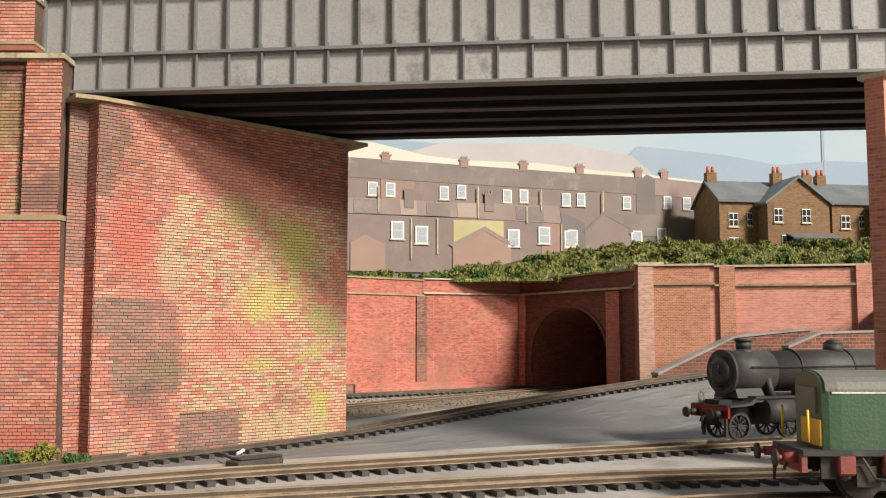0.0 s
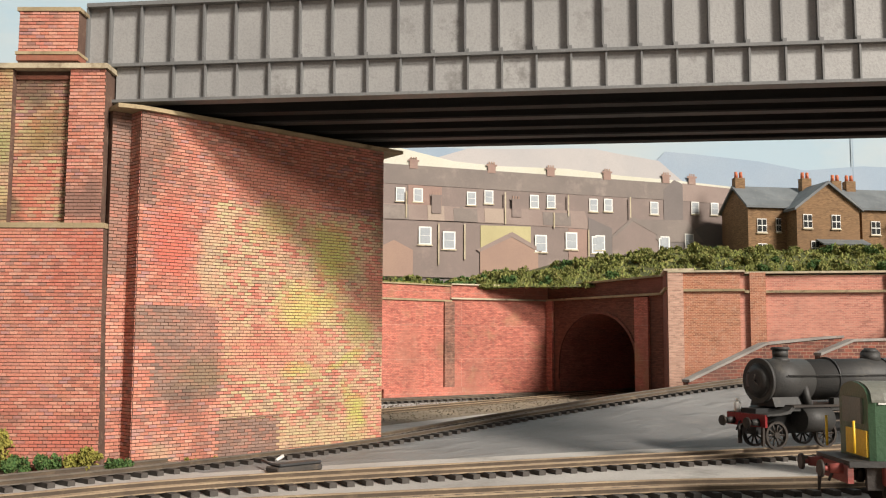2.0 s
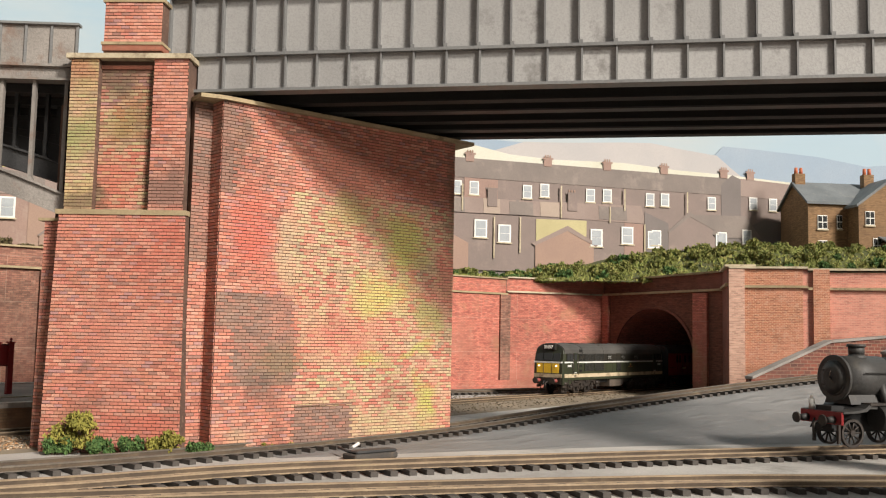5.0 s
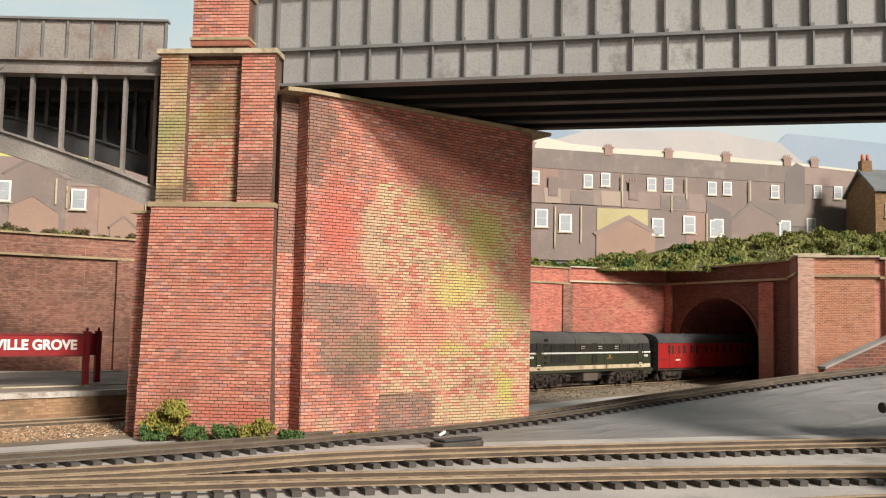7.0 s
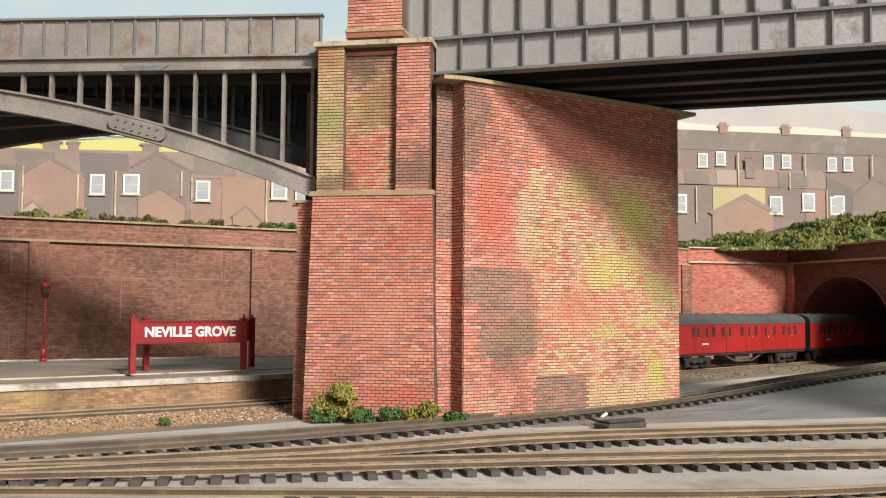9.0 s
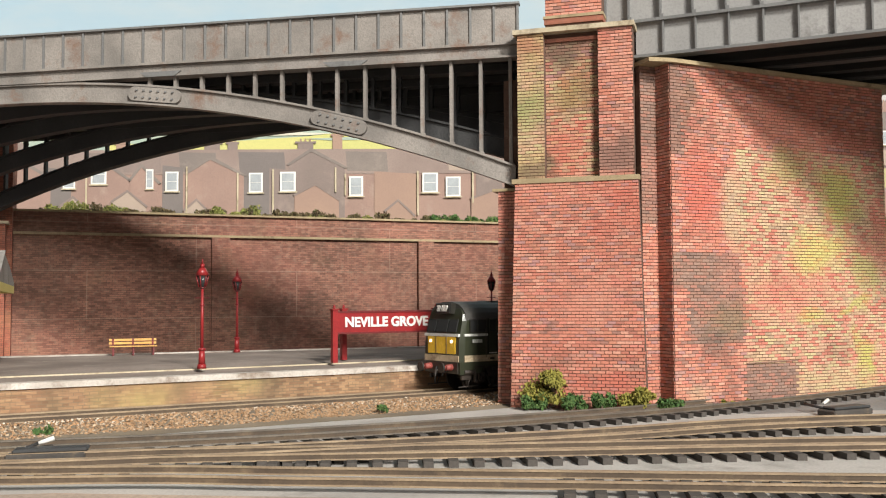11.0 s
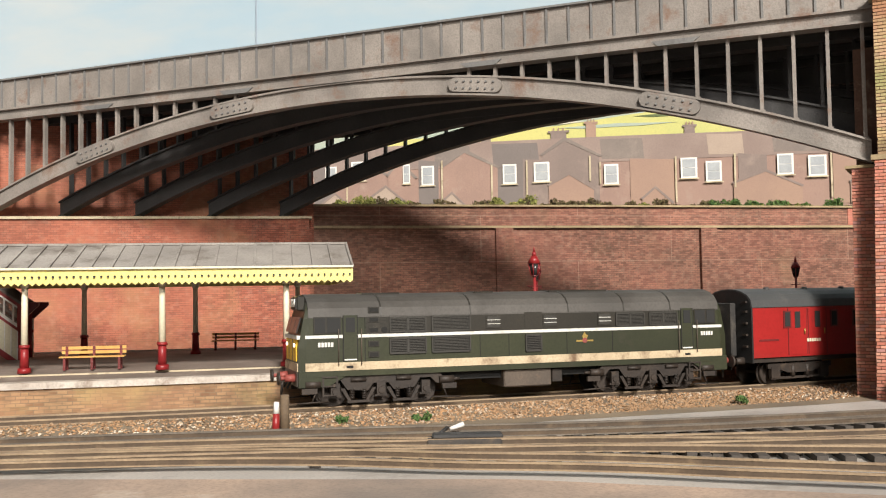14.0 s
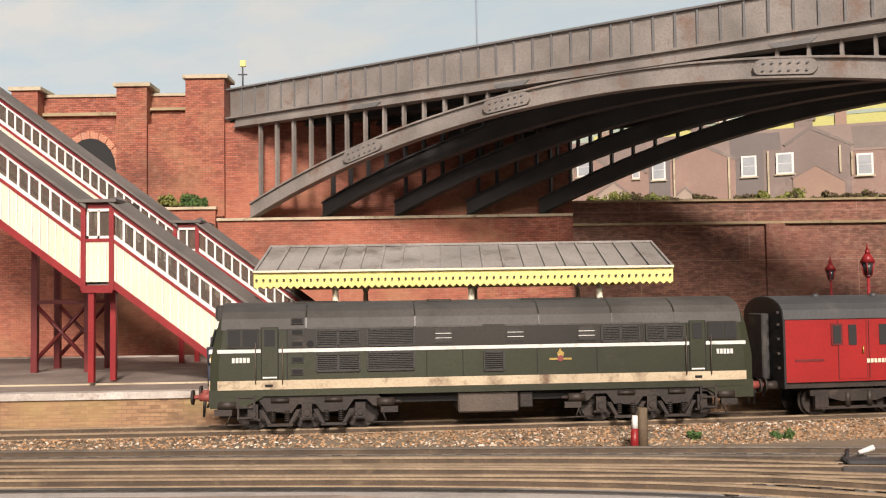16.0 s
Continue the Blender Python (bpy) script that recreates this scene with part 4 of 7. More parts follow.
# parapet of the arched span
for i in range(48):
    a = -0.2 + 1.3 * i
    part("parapet_plate", abox(B(), a + 0.02, min(a + 1.29, SPAN + 2.3), 0.0, 0.14, 19.1, 21.2), "steel_worn", span)
    part("parapet_strip", abox(B(), a - 0.06, a + 0.06, -0.1, 0.05, 19.1, 21.2), "steel", span)
part("parapet_rail", abox(B(), -0.3, SPAN + 2.3, -0.2, 0.35, 21.2, 21.32), "steel", span)
part("parapet_sill", abox(B(), -0.3, SPAN + 2.3, -0.25, 0.5, 18.98, 19.12), "steel_worn", span)
# the deck plate's shaded underside is coloured in as well
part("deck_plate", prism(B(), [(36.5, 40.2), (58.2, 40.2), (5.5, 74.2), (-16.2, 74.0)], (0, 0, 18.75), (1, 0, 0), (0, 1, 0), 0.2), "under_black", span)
for a, lab in ((9.9, ""), (21.1, ""), (38.1, ""), (49.5, "")):
    # riveted joint plates where the rib segments meet
    up = (arch_z(a + 0.5) - arch_z(a - 0.5))
    ang = math.atan(up)
    m = AM @ Matrix.Translation((a, 0, arch_z(a) - 0.53)) @ Matrix.Rotation(-ang, 4, "Y")
    outl = [(1.25 * math.copysign(1, math.cos(t)) + 0.42 * math.cos(t), 0.42 * math.sin(t)) for t in [6.28319 * (i + 0.5) / 20 for i in range(20)]]
    bm = B()
    vs = [[bm.verts.new(m @ Vector((x, y, z))) for x, z in outl] for y in (0.06, -0.2)]
    for i in range(20):
        bm.faces.new((vs[0][i], vs[0][(i + 1) % 20], vs[1][(i + 1) % 20], vs[1][i]))
    bm.faces.new(vs[1])
    plate = part("joint_plate", bm, "steel_worn", span)
    bm = B()
    for i in range(6):
        for z in (-0.2, 0.2):
            p = m @ Vector((-1.15 + 0.46 * i, -0.2, z))
            q = m @ Vector((-1.15 + 0.46 * i, -0.29, z))
            rod(bm, p, q, 0.085, 0.05, 6)
    part("rivets", bm, "steel", plate)
    pts = [(-1.3, 0.1), (-0.9, -0.18), (0.9, -0.18), (1.3, 0.1)]
    part("chord_splice", prism(B(), pts, AM @ Vector((a - 0.4, -0.26, 18.45)), Vector((ad.x, ad.y, 0)), (0, 0, 1), 0.1), "steel", span)

# ---- left abutment of the arched span ----
la = tagged(part("abutment_west", prism(B(), [(-30, 73.4), (10, 73.4), (10, 80), (-60, 80), (-60, 74.6), (-30, 74.6)], (0, 0, -0.5), (1, 0, 0), (0, 1, 0), 19.2), "brick_red", kind="structure"), "red brick west abutment of the arched bridge", "abutment")
part("ledge_wall", cube(-16.6, 9.6, 71.9, 73.5, -0.5, 11.05), "brick_red", la)
part("ledge_coping", cube(-16.7, 9.8, 71.7, 73.5, 11.05, 11.25), "stone_pale", la)
part("parapet_wall", cube(-60, -16.45, 74.25, 75.6, 18.6, 21.0), "brick_red", la)
part("coping", cube(-60, -19.4, 74.1, 75.7, 21.0, 21.2), "stone_pale", la)
part("string_course", cube(-60, -22.3, 73.9, 74.6, 19.5, 19.75), "stone", la)
part("string_course", cube(-22.3, -19.3, 73.9, 74.6, 19.85, 20.05), "stone", la)
for x0, x1, z in ((-19.35, -16.4, 22.05), (-24.6, -22.3, 21.5), (-32.6, -30.6, 21.3)):
    part("pilaster", cube(x0, x1, 73.0, 75.2, 11.5, z), "brick_red", la)
    part("cap", cube(x0 - 0.2, x1 + 0.3, 72.8, 75.4, z, z + 0.28), "stone_pale", la)
part("ledge_wall", cube(-21.5, -17.0, 72.6, 73.3, -0.5, 12.0), "brick_red", la)
part("ledge_coping", cube(-21.5, -16.9, 72.4, 73.3, 12.0, 12.2), "stone_pale", la)
arch_w = [(-28.6, 12.2), (-28.6, 15.3)] + [(-26.7 + 1.95 * math.cos(math.pi * (1 - i / 10)), 15.3 + 2.4 * math.sin(math.pi * (1 - i / 10))) for i in range(11)] + [(-24.75, 12.2)]
# flat near-black panel, the recess's shade put into its colour
part("blind_arch", prism(B(), arch_w, (0, 73.34, 0), (1, 0, 0), (0, 0, 1), -0.04), "under_black", la)
bm = B()
for i in range(10):
    a0, a1 = math.pi * (1 - i / 10), math.pi * (1 - (i + 0.92) / 10)
    prism(bm, [(-26.7 + r * math.cos(a), 15.3 + r * 1.2 * math.sin(a)) for r, a in ((1.95, a0), (2.4, a0), (2.4, a1), (1.95, a1))], (0, 73.32, 0), (1, 0, 0), (0, 0, 1), -0.1)
part("arch_bricks", bm, "brick_orange", la)

# ---- painted backscene ----
BK0, BKD = Vector((39.2, 109.3)), Vector((0.932, -0.362)).normalized()
BKN = Vector((BKD.y, -BKD.x))
BKN = BKN if BKN.y < 0 else -BKN


def bk(s, z, out=0.0):
    p = BK0 + BKD * s + BKN * out
    return Vector((p.x, p.y, z))


def painted(name, mat, pts, out, parent, label=""):
    """A painted shape of the backscene, a hair proud of the board."""
    bm = B()
    vs = [bm.verts.new(bk(s, z, out)) for s, z in pts]
    vb = [bm.verts.new(bk(s, z, out - 0.05)) for s, z in pts]
    bm.faces.new(vs)
    for i in range(len(pts)):
        bm.faces.new((vs[i], vs[(i + 1) % len(pts)], vb[(i + 1) % len(pts)], vb[i]))
    return part(name, bm, mat, parent, label)


def sky_mat():
    m, t, ns, ls, p = nodes_of("painted_sky")
    v = object_vec(t)
    sep = ns.new("ShaderNodeSeparateXYZ")
    ls.new(v, sep.inputs[0])
    r = ns.new("ShaderNodeMapRange")
    r.inputs[1].default_value, r.inputs[2].default_value = 0.27, 0.62
    ls.new(sep.outputs[2], r.inputs[0])
    c = mixer(t, r.outputs[0], (0.36, 0.45, 0.51), (0.26, 0.385, 0.47))
    mp = ns.new("ShaderNodeMapping")
    mp.inputs["Scale"].default_value = (1, 1, 3.2)
    ls.new(v, mp.inputs["Vector"])
    c = mixer(t, noise_of(t, 3.0, 5, 0.6, mp.outputs[0], 0.42, 0.66), c, (0.41, 0.455, 0.47))
    ls.new(c, p.inputs["Base Color"])
    p.inputs["Roughness"].default_value = 0.9
    return m


M["sky"] = sky_mat()
M["hill_blue"] = plain("hill_blue", (0.272, 0.352, 0.440), (0.336, 0.392, 0.456), 0.9, scale=8)
M["hill_mauve"] = plain("hill_mauve", (0.416, 0.400, 0.400), (0.480, 0.448, 0.432), 0.9, scale=10)
M["hill_snow"] = plain("hill_snow", (0.640, 0.616, 0.528), (0.576, 0.560, 0.448), 0.9, scale=12)
M["field"] = plain("field", (0.576, 0.544, 0.200), (0.480, 0.496, 0.192), 0.9, scale=14)
M["field_pale"] = plain("field_pale", (0.336, 0.416, 0.352), (0.400, 0.448, 0.368), 0.9, scale=14)
M["slate_far"] = plain("slate_far", (0.248, 0.208, 0.184), (0.200, 0.168, 0.152), 0.9, scale=20, dirt=(0.304, 0.256, 0.224))
M["slate_near"] = plain("slate_near", (0.320, 0.248, 0.216), (0.264, 0.200, 0.176), 0.9, scale=20)
M["house_brown"] = plain("house_brown", (0.256, 0.199, 0.178), (0.222, 0.176, 0.157), 0.9, scale=25, dirt=(0.297, 0.234, 0.204))
M["house_red"] = plain("house_red", (0.343, 0.228, 0.186), (0.297, 0.199, 0.166), 0.9, scale=25, dirt=(0.366, 0.274, 0.227))
M["house_orange"] = plain("house_orange", (0.366, 0.245, 0.186), (0.331, 0.222, 0.175), 0.9, scale=25)
M["house_dark"] = plain("house_dark", (0.199, 0.170, 0.160), (0.176, 0.153, 0.143), 0.9, scale=25)
M["house_tan"] = plain("house_tan", (0.418, 0.332, 0.267), (0.377, 0.297, 0.244), 0.9, scale=25)
M["wall_yellow"] = plain("wall_yellow", (0.496, 0.440, 0.240), (0.440, 0.384, 0.208), 0.9, scale=25)
M["pane_print"] = plain("pane_print", (0.400, 0.424, 0.440), (0.320, 0.344, 0.368), 0.6, scale=60)
M["grass_print"] = plain("grass_print", (0.160, 0.192, 0.096), (0.112, 0.144, 0.064), 0.95, scale=30)

board = tagged(part("backdrop", prism(B(), [(-260, -5), (260, -5), (260, 130), (-260, 130)], bk(0, 0, -0.3), (BKD.x, BKD.y, 0), (0, 0, 1), -0.2), "sky", kind="structure"), "painted backscene board with a pale blue cloudy sky", "backdrop")


def ridge(s0, s1, base, amp, seed, step=4.0):
    random.seed(seed)
    n = int((s1 - s0) / step)
    ph = random.uniform(0, 6)
    return [(s0 + (s1 - s0) * i / n, base + amp * (math.sin(i * 0.33 + ph) + 0.4 * math.sin(i * 0.9 + 2 * ph)) + random.uniform(-0.12, 0.12)) for i in range(n + 1)]


def land(name, mat, top, bottom, out, label):
    painted(name, mat, top + [(top[-1][0], bottom), (top[0][0], bottom)], out, board, label)


land("far_hills", "hill_blue", [(20, 28.5), (45, 30.2), (55, 31.2), (64, 31.0), (73.6, 30.9), (76, 30.2), (86, 29.6), (97, 30.4), (99, 32.4), (104, 32.3), (114, 31.9), (122, 31.0), (132, 32.2), (150, 32.6), (190, 31.0)], 14, 0.0, "blue painted hills")
land("middle_hills", "hill_mauve", [(40, 27.5), (60, 29.0), (65, 29.3), (70, 31.0), (76, 31.3), (84, 31.9), (88, 32.1), (92, 31.6), (98, 31.0), (100, 29.5), (103, 27.4)], 14, 0.06, "mauve painted moorland")
land("snow_fields", "hill_snow", [(30, 27.6), (45, 29.4), (55, 30.6), (61, 30.5), (68, 29.2), (74, 28.9), (84, 29.1), (92, 28.6), (100, 28.4), (112, 27.8), (140, 28.4)], 14, 0.12, "pale painted fields")
land("green_hills", "field_pale", ridge(-75, 46, 25.9, 0.6, 3), 14, 0.06, "pale green painted hills")
land("yellow_field", "field", [(-22, 24.4), (-8, 24.7), (2, 25.3), (14, 26.6), (18, 26.4), (26, 25.2), (40, 24.2), (50, 23.4)], 14, 0.14, "yellow painted field")

# terraces painted on the backscene: the long row, the row in front of it, and the yards
land("ground_print", "house_dark", [(-70, 17.5), (135, 17.5)], 8, 0.16, "shadowy painted back yards")
terr = thing("painted_terrace", Matrix(), "painted terrace of brown brick houses on the backscene", "terrace")
painted("wall", "house_brown", [(40, 17), (110, 17), (110, 25.6), (40, 26.1)], 0.2, terr)
painted("roof", "slate_far", [(38, 26.0), (98.5, 25.55), (100.5, 27.9), (62, 28.35), (38, 28.6)], 0.26, terr)
painted("roof", "slate_near", [(100.5, 25.6), (112, 25.2), (110, 27.6), (101.5, 28.0)], 0.26, terr)
painted("gable", "house_dark", [(98.5, 20), (101.5, 20), (101.5, 27.9), (100.2, 28.4), (98.5, 27.0)], 0.27, terr)


def chimney(s, z, h, parent, mat="house_red", w=1.0):
    painted("chimney", mat, [(s - w / 2, z), (s + w / 2, z), (s + w / 2, z + h), (s - w / 2, z + h)], 0.32, parent)
    painted("chimney_top", mat, [(s - w * 0.68, z + h), (s + w * 0.68, z + h), (s + w * 0.68, z + h + 0.25), (s - w * 0.68, z + h + 0.25)], 0.34, parent)
    for k in (-0.3, 0.0, 0.3):
        painted("chimney_pot", "house_orange", [(s + w * k - 0.1, z + h + 0.25), (s + w * k + 0.1, z + h + 0.25), (s + w * k + 0.08, z + h + 0.6), (s + w * k - 0.08, z + h + 0.6)], 0.33, parent)


def window(s, z, w, h, parent, out=0.36):
    f = painted("window", "white", [(s - w / 2, z - h / 2), (s + w / 2, z - h / 2), (s + w / 2, z + h / 2), (s - w / 2, z + h / 2)], out, parent)
    painted("pane", "pane_print", [(s - w * 0.38, z - h * 0.42), (s + w * 0.38, z - h * 0.42), (s + w * 0.38, z - 0.03), (s - w * 0.38, z - 0.03)], out + 0.03, f)
    painted("pane", "pane_print", [(s - w * 0.38, z + 0.03), (s + w * 0.38, z + 0.03), (s + w * 0.38, z + h * 0.42), (s - w * 0.38, z + h * 0.42)], out + 0.03, f)
    painted("sill", "stone_pale", [(s - w * 0.6, z - h * 0.5 - 0.15), (s + w * 0.6, z - h * 0.5 - 0.15), (s + w * 0.6, z - h * 0.5), (s - w * 0.6, z - h * 0.5)], out + 0.02, f)


for s in (52.5, 62.6, 73.2, 81.6, 89.9, 98.9, 103.0):
    chimney(s, 27.9, 0.9, terr, w=1.1)
for s, z in ((53.5, 24.5), (60.9, 24.5), (63.2, 24.5), (70.4, 24.4), (72.8, 24.7), (79.2, 24.4), (81.6, 24.5), (87.8, 24.3), (90.0, 24.4), (97.0, 24.3), (103.4, 24.6), (106.5, 24.6)):
    window(s, z, 1.25, 1.75, terr)
row2 = thing("painted_terrace", Matrix(), "painted nearer terrace with back extensions on the backscene", "terrace")
painted("wall", "house_brown", [(38, 14), (88, 14), (88, 21.15), (38, 21.2)], 0.42, row2)
painted("roof", "slate_near", [(36, 21.1), (68, 21.3), (87.2, 21.0), (86.4, 23.4), (69, 23.2), (36, 23.3)], 0.48, row2)
painted("roof", "slate_far", [(68.6, 21.3), (69.0, 21.3), (69.2, 23.25), (68.8, 23.25)], 0.5, row2)
painted("yard_wall", "wall_yellow", [(71.6, 18), (78.6, 18.2), (78.6, 21.0), (71.6, 20.9)], 0.5, row2)
painted("extension", "house_orange", [(71.5, 13.8), (79.6, 13.8), (79.6, 18.0), (75.9, 19.9), (71.5, 17.9)], 0.58, row2)
painted("roof", "slate_near", [(71.0, 17.7), (71.4, 17.4), (75.9, 19.5), (79.9, 17.6), (80.3, 17.9), (75.9, 20.2)], 0.62, row2)
painted("extension", "house_orange", [(58, 14), (62.5, 14), (62.5, 17.4), (60, 18.6), (58, 17.6)], 0.58, row2)
painted("extension", "house_brown", [(89, 14), (97.6, 14), (97.6, 19.6), (93.4, 21.6), (89, 19.4)], 0.5, row2)
painted("roof", "slate_far", [(93.4, 21.8), (97.9, 19.6), (104.5, 19.8), (102, 22.8), (94.6, 22.6)], 0.54, row2)
painted("wall", "house_dark", [(98, 15), (109, 16), (109, 22), (105, 22.4), (98, 19.4)], 0.46, row2)
painted("wall", "house_red", [(84, 14), (89, 14), (89, 20.8), (84, 21.0)], 0.47, row2)
for s, z in ((64.1, 19.3), (67.3, 18.8), (80.0, 18.8), (84.4, 19.3), (88.2, 18.9), (98.3, 19.0), (52, 19.2), (56, 19)):
    window(s, z, 1.7, 2.3, row2, 0.6)
for s, z0, z1 in ((61.6, 21.5, 24.9), (69.4, 16.4, 21.0), (65.9, 15.6, 20.9), (81.9, 20.9, 23.0), (86.9, 15.8, 20.9), (75.0, 21.2, 25.4), (84.0, 22.6, 25.5), (93.2, 22.8, 25.6)):
    painted("drainpipe", "stone_pale", [(s - 0.09, z0), (s + 0.09, z0), (s + 0.09, z1), (s - 0.09, z1)], 0.63, row2)
for s, w, dz in ((60.2, 3.6, 0.0), (65.6, 2.2, 0.12), (69.6, 3.2, -0.1), (73.5, 2.6, 0.06), (82.4, 4.0, -0.08)):
    painted("roof_patch", "slate_far" if dz < 0.05 else "house_tan", [(s - w / 2, 21.3), (s + w / 2, 21.3), (s + w / 2 - 0.1, 23.1 + dz), (s - w / 2 - 0.1, 23.1 + dz)], 0.52, row2)
painted("red_wall", "house_red", [(61.9, 22.8), (66.4, 22.8), (66.4, 25.7), (61.9, 25.8)], 0.3, terr)
painted("dark_house", "house_dark", [(86.9, 15.4), (90.4, 15.4), (90.4, 21.2), (86.9, 22.6)], 0.55, row2)
painted("extension", "house_brown", [(90.4, 15.4), (97.0, 15.4), (97.0, 20.8), (93.6, 22.5), (90.4, 20.3)], 0.57, row2)
painted("roof", "slate_far", [(90.2, 20.1), (90.5, 19.9), (93.6, 22.3), (97.2, 20.6), (97.5, 20.9), (93.6, 22.9)], 0.6, row2)
for s in (65.6, 76.6):
    chimney(s, 22.6, 1.8, terr, "house_brown", 1.3)
    painted("chimney", "house_brown", [(s - 0.65, 22.2), (s + 0.65, 22.2), (s + 0.65, 24.6), (s - 0.65, 24.6)], 0.6, row2)
for s, z in ((88.6, 19.2), (98.4, 19.4), (102.2, 19.9)):
    window(s, z, 1.4, 2.0, row2, 0.62)
row3 = thing("painted_terrace", Matrix(), "painted terrace of pinkish brick houses with gabled extensions", "terrace")
painted("wall", "house_red", [(-48, 14.5), (58, 14.5), (58, 20.7), (-48, 20.8)], 0.3, row3)
painted("roof", "slate_near", [(-50, 20.7), (57, 20.6), (55, 23.3), (9, 23.7), (-50, 23.7)], 0.36, row3)
for s in (-33, -20.5, -9.4, -6.9, 2.0, 5.9, 17.4, 33, 45):
    chimney(s, 22.9, 1.5 if s != 5.9 else 2.4, row3, "house_orange" if s in (5.9, -20.5) else "house_brown", 1.9 if s in (-9.4, 2.0) else 1.2)
for s0, s1, mt, zt in ((-15.4, -12.9, "house_dark", 21.8), (-5.9, -2.4, "house_dark", 21.4), (-29.5, -26.5, "house_dark", 21.6), (-2.4, 0.6, "house_brown", 21.4), (10.4, 15.6, "house_orange", 20.9), (22.8, 26.0, "house_brown", 21.0), (33.2, 38.0, "house_orange", 20.8)):
    painted("house_front", mt, [(s0, 14.8), (s1, 14.8), (s1, zt - 0.3), (s0, zt)], 0.38, row3)
for s, w, za in ((-32, 6.0, 22.4), (-8.9, 6.8, 22.7), (3.4, 6.8, 23.6), (-22, 5.0, 22.2), (-17.6, 3.4, 21.8), (42, 6, 22.4)):
    painted("extension", "house_brown" if s > 0 else "house_red", [(s - w / 2, 14.8), (s + w / 2, 14.8), (s + w / 2, za - 2.1), (s - w * 0.1, za), (s - w / 2, za - 1.7)], 0.42, row3)
    painted("roof", "slate_far", [(s - w / 2 - 0.3, za - 1.8), (s - w / 2, za - 1.95), (s - w * 0.1, za - 0.25), (s + w / 2, za - 2.3), (s + w / 2 + 0.4, za - 2.2), (s - w * 0.1, za + 0.25)], 0.46, row3)
for s, w, z in ((-19.4, 4.2, 18.7), (3.4, 5.4, 19.4), (-11, 3.4, 17.6), (13.5, 3.5, 17.4), (26.0, 7.6, 18.9), (38, 6, 18.6), (-26, 4, 18.0)):
    painted("shed", "house_tan" if s < 0 else "house_orange", [(s - w / 2, 14.8), (s + w / 2, 14.8), (s + w / 2, z - 1.9), (s - 0.2, z), (s - w / 2, z - 1.2)], 0.54, row3)
    painted("shed_roof", "house_brown", [(s - w / 2 - 0.2, z - 1.3), (s - w / 2, z - 1.5), (s - 0.2, z - 0.2), (s + w / 2, z - 2.1), (s + w / 2 + 0.2, z - 1.9), (s - 0.2, z + 0.12)], 0.58, row3)
for s, z, w in ((-36.5, 19.8, 1.6), (-26.7, 20.2, 1.5), (-23.1, 20.7, 1.9), (-16.9, 20.1, 0.9), (-14.2, 19.8, 1.6), (-4.0, 19.6, 1.7), (-0.1, 19.7, 1.9), (8.2, 19.1, 1.7), (17.2, 19.5, 1.9), (20.0, 19.0, 1.8), (28.0, 19.5, 1.8), (31.5, 19.2, 2.0), (40.5, 19.4, 1.6), (44, 19.4, 1.6)):
    window(s, z, w, 2.4, row3, 0.6)
for s, z0, z1 in ((-12.4, 15.5, 21.6), (-6.2, 15.5, 20.8), (-1.9, 15.5, 21.2), (6.9, 18.0, 20.6), (5.7, 18.4, 21.4), (15.7, 15.5, 20.9), (22.4, 17.0, 21.0), (33.0, 15.5, 20.8), (-24.6, 15.5, 21)):
    painted("drainpipe", "stone_pale", [(s - 0.1, z0), (s + 0.1, z0), (s + 0.1, z1), (s - 0.1, z1)], 0.61, row3)
for s, w, mt in ((-20, 9, "house_brown"), (-11, 4.5, "slate_far"), (-3.2, 5.6, "house_dark"), (9.6, 5.0, "slate_far"), (21.5, 4.0, "house_tan"), (30, 6.4, "slate_far")):
    painted("roof_patch", mt, [(s - w / 2, 21.0), (s + w / 2, 20.9), (s + w / 2 - 0.2, 23.3), (s - w / 2 - 0.2, 23.4)], 0.37, row3)
for s, w, z, mt in ((0.5, 5.0, 25.6, "hill_snow"), (9.0, 7.0, 25.0, "field_pale"), (-8, 4.0, 25.1, "hill_snow"), (16, 5.0, 26.0, "grass_print")):
    painted("hedge", mt, [(s - w, z), (s, z + 0.25), (s + w, z + 0.05), (s + w * 0.4, z - 0.15), (s - w * 0.6, z - 0.2)], 0.2, board)

# ---- foliage ----
M["leaf_yellow"] = island_mat("leaf_yellow", [(0.30, 0.27, 0.05), (0.38, 0.33, 0.07), (0.20, 0.20, 0.04), (0.26, 0.25, 0.045)])
M["leaf_green"] = island_mat("leaf_green", [(0.085, 0.16, 0.04), (0.05, 0.12, 0.035), (0.14, 0.21, 0.055), (0.06, 0.10, 0.025)])
M["leaf_moor"] = island_mat("leaf_moor", [(0.23, 0.25, 0.06), (0.33, 0.32, 0.10), (0.15, 0.18, 0.04), (0.26, 0.22, 0.07), (0.08, 0.10, 0.03)])
M["leaf_brown"] = island_mat("leaf_brown", [(0.12, 0.085, 0.04), (0.17, 0.13, 0.06), (0.07, 0.05, 0.03), (0.1, 0.11, 0.04)])
M["twig"] = plain("twig", (0.10, 0.065, 0.04), (0.06, 0.04, 0.028), 0.9, scale=80)
M["turf"] = plain("turf", (0.105, 0.11, 0.036), (0.065, 0.072, 0.024), 0.95, scale=40, dirt=(0.13, 0.10, 0.045))


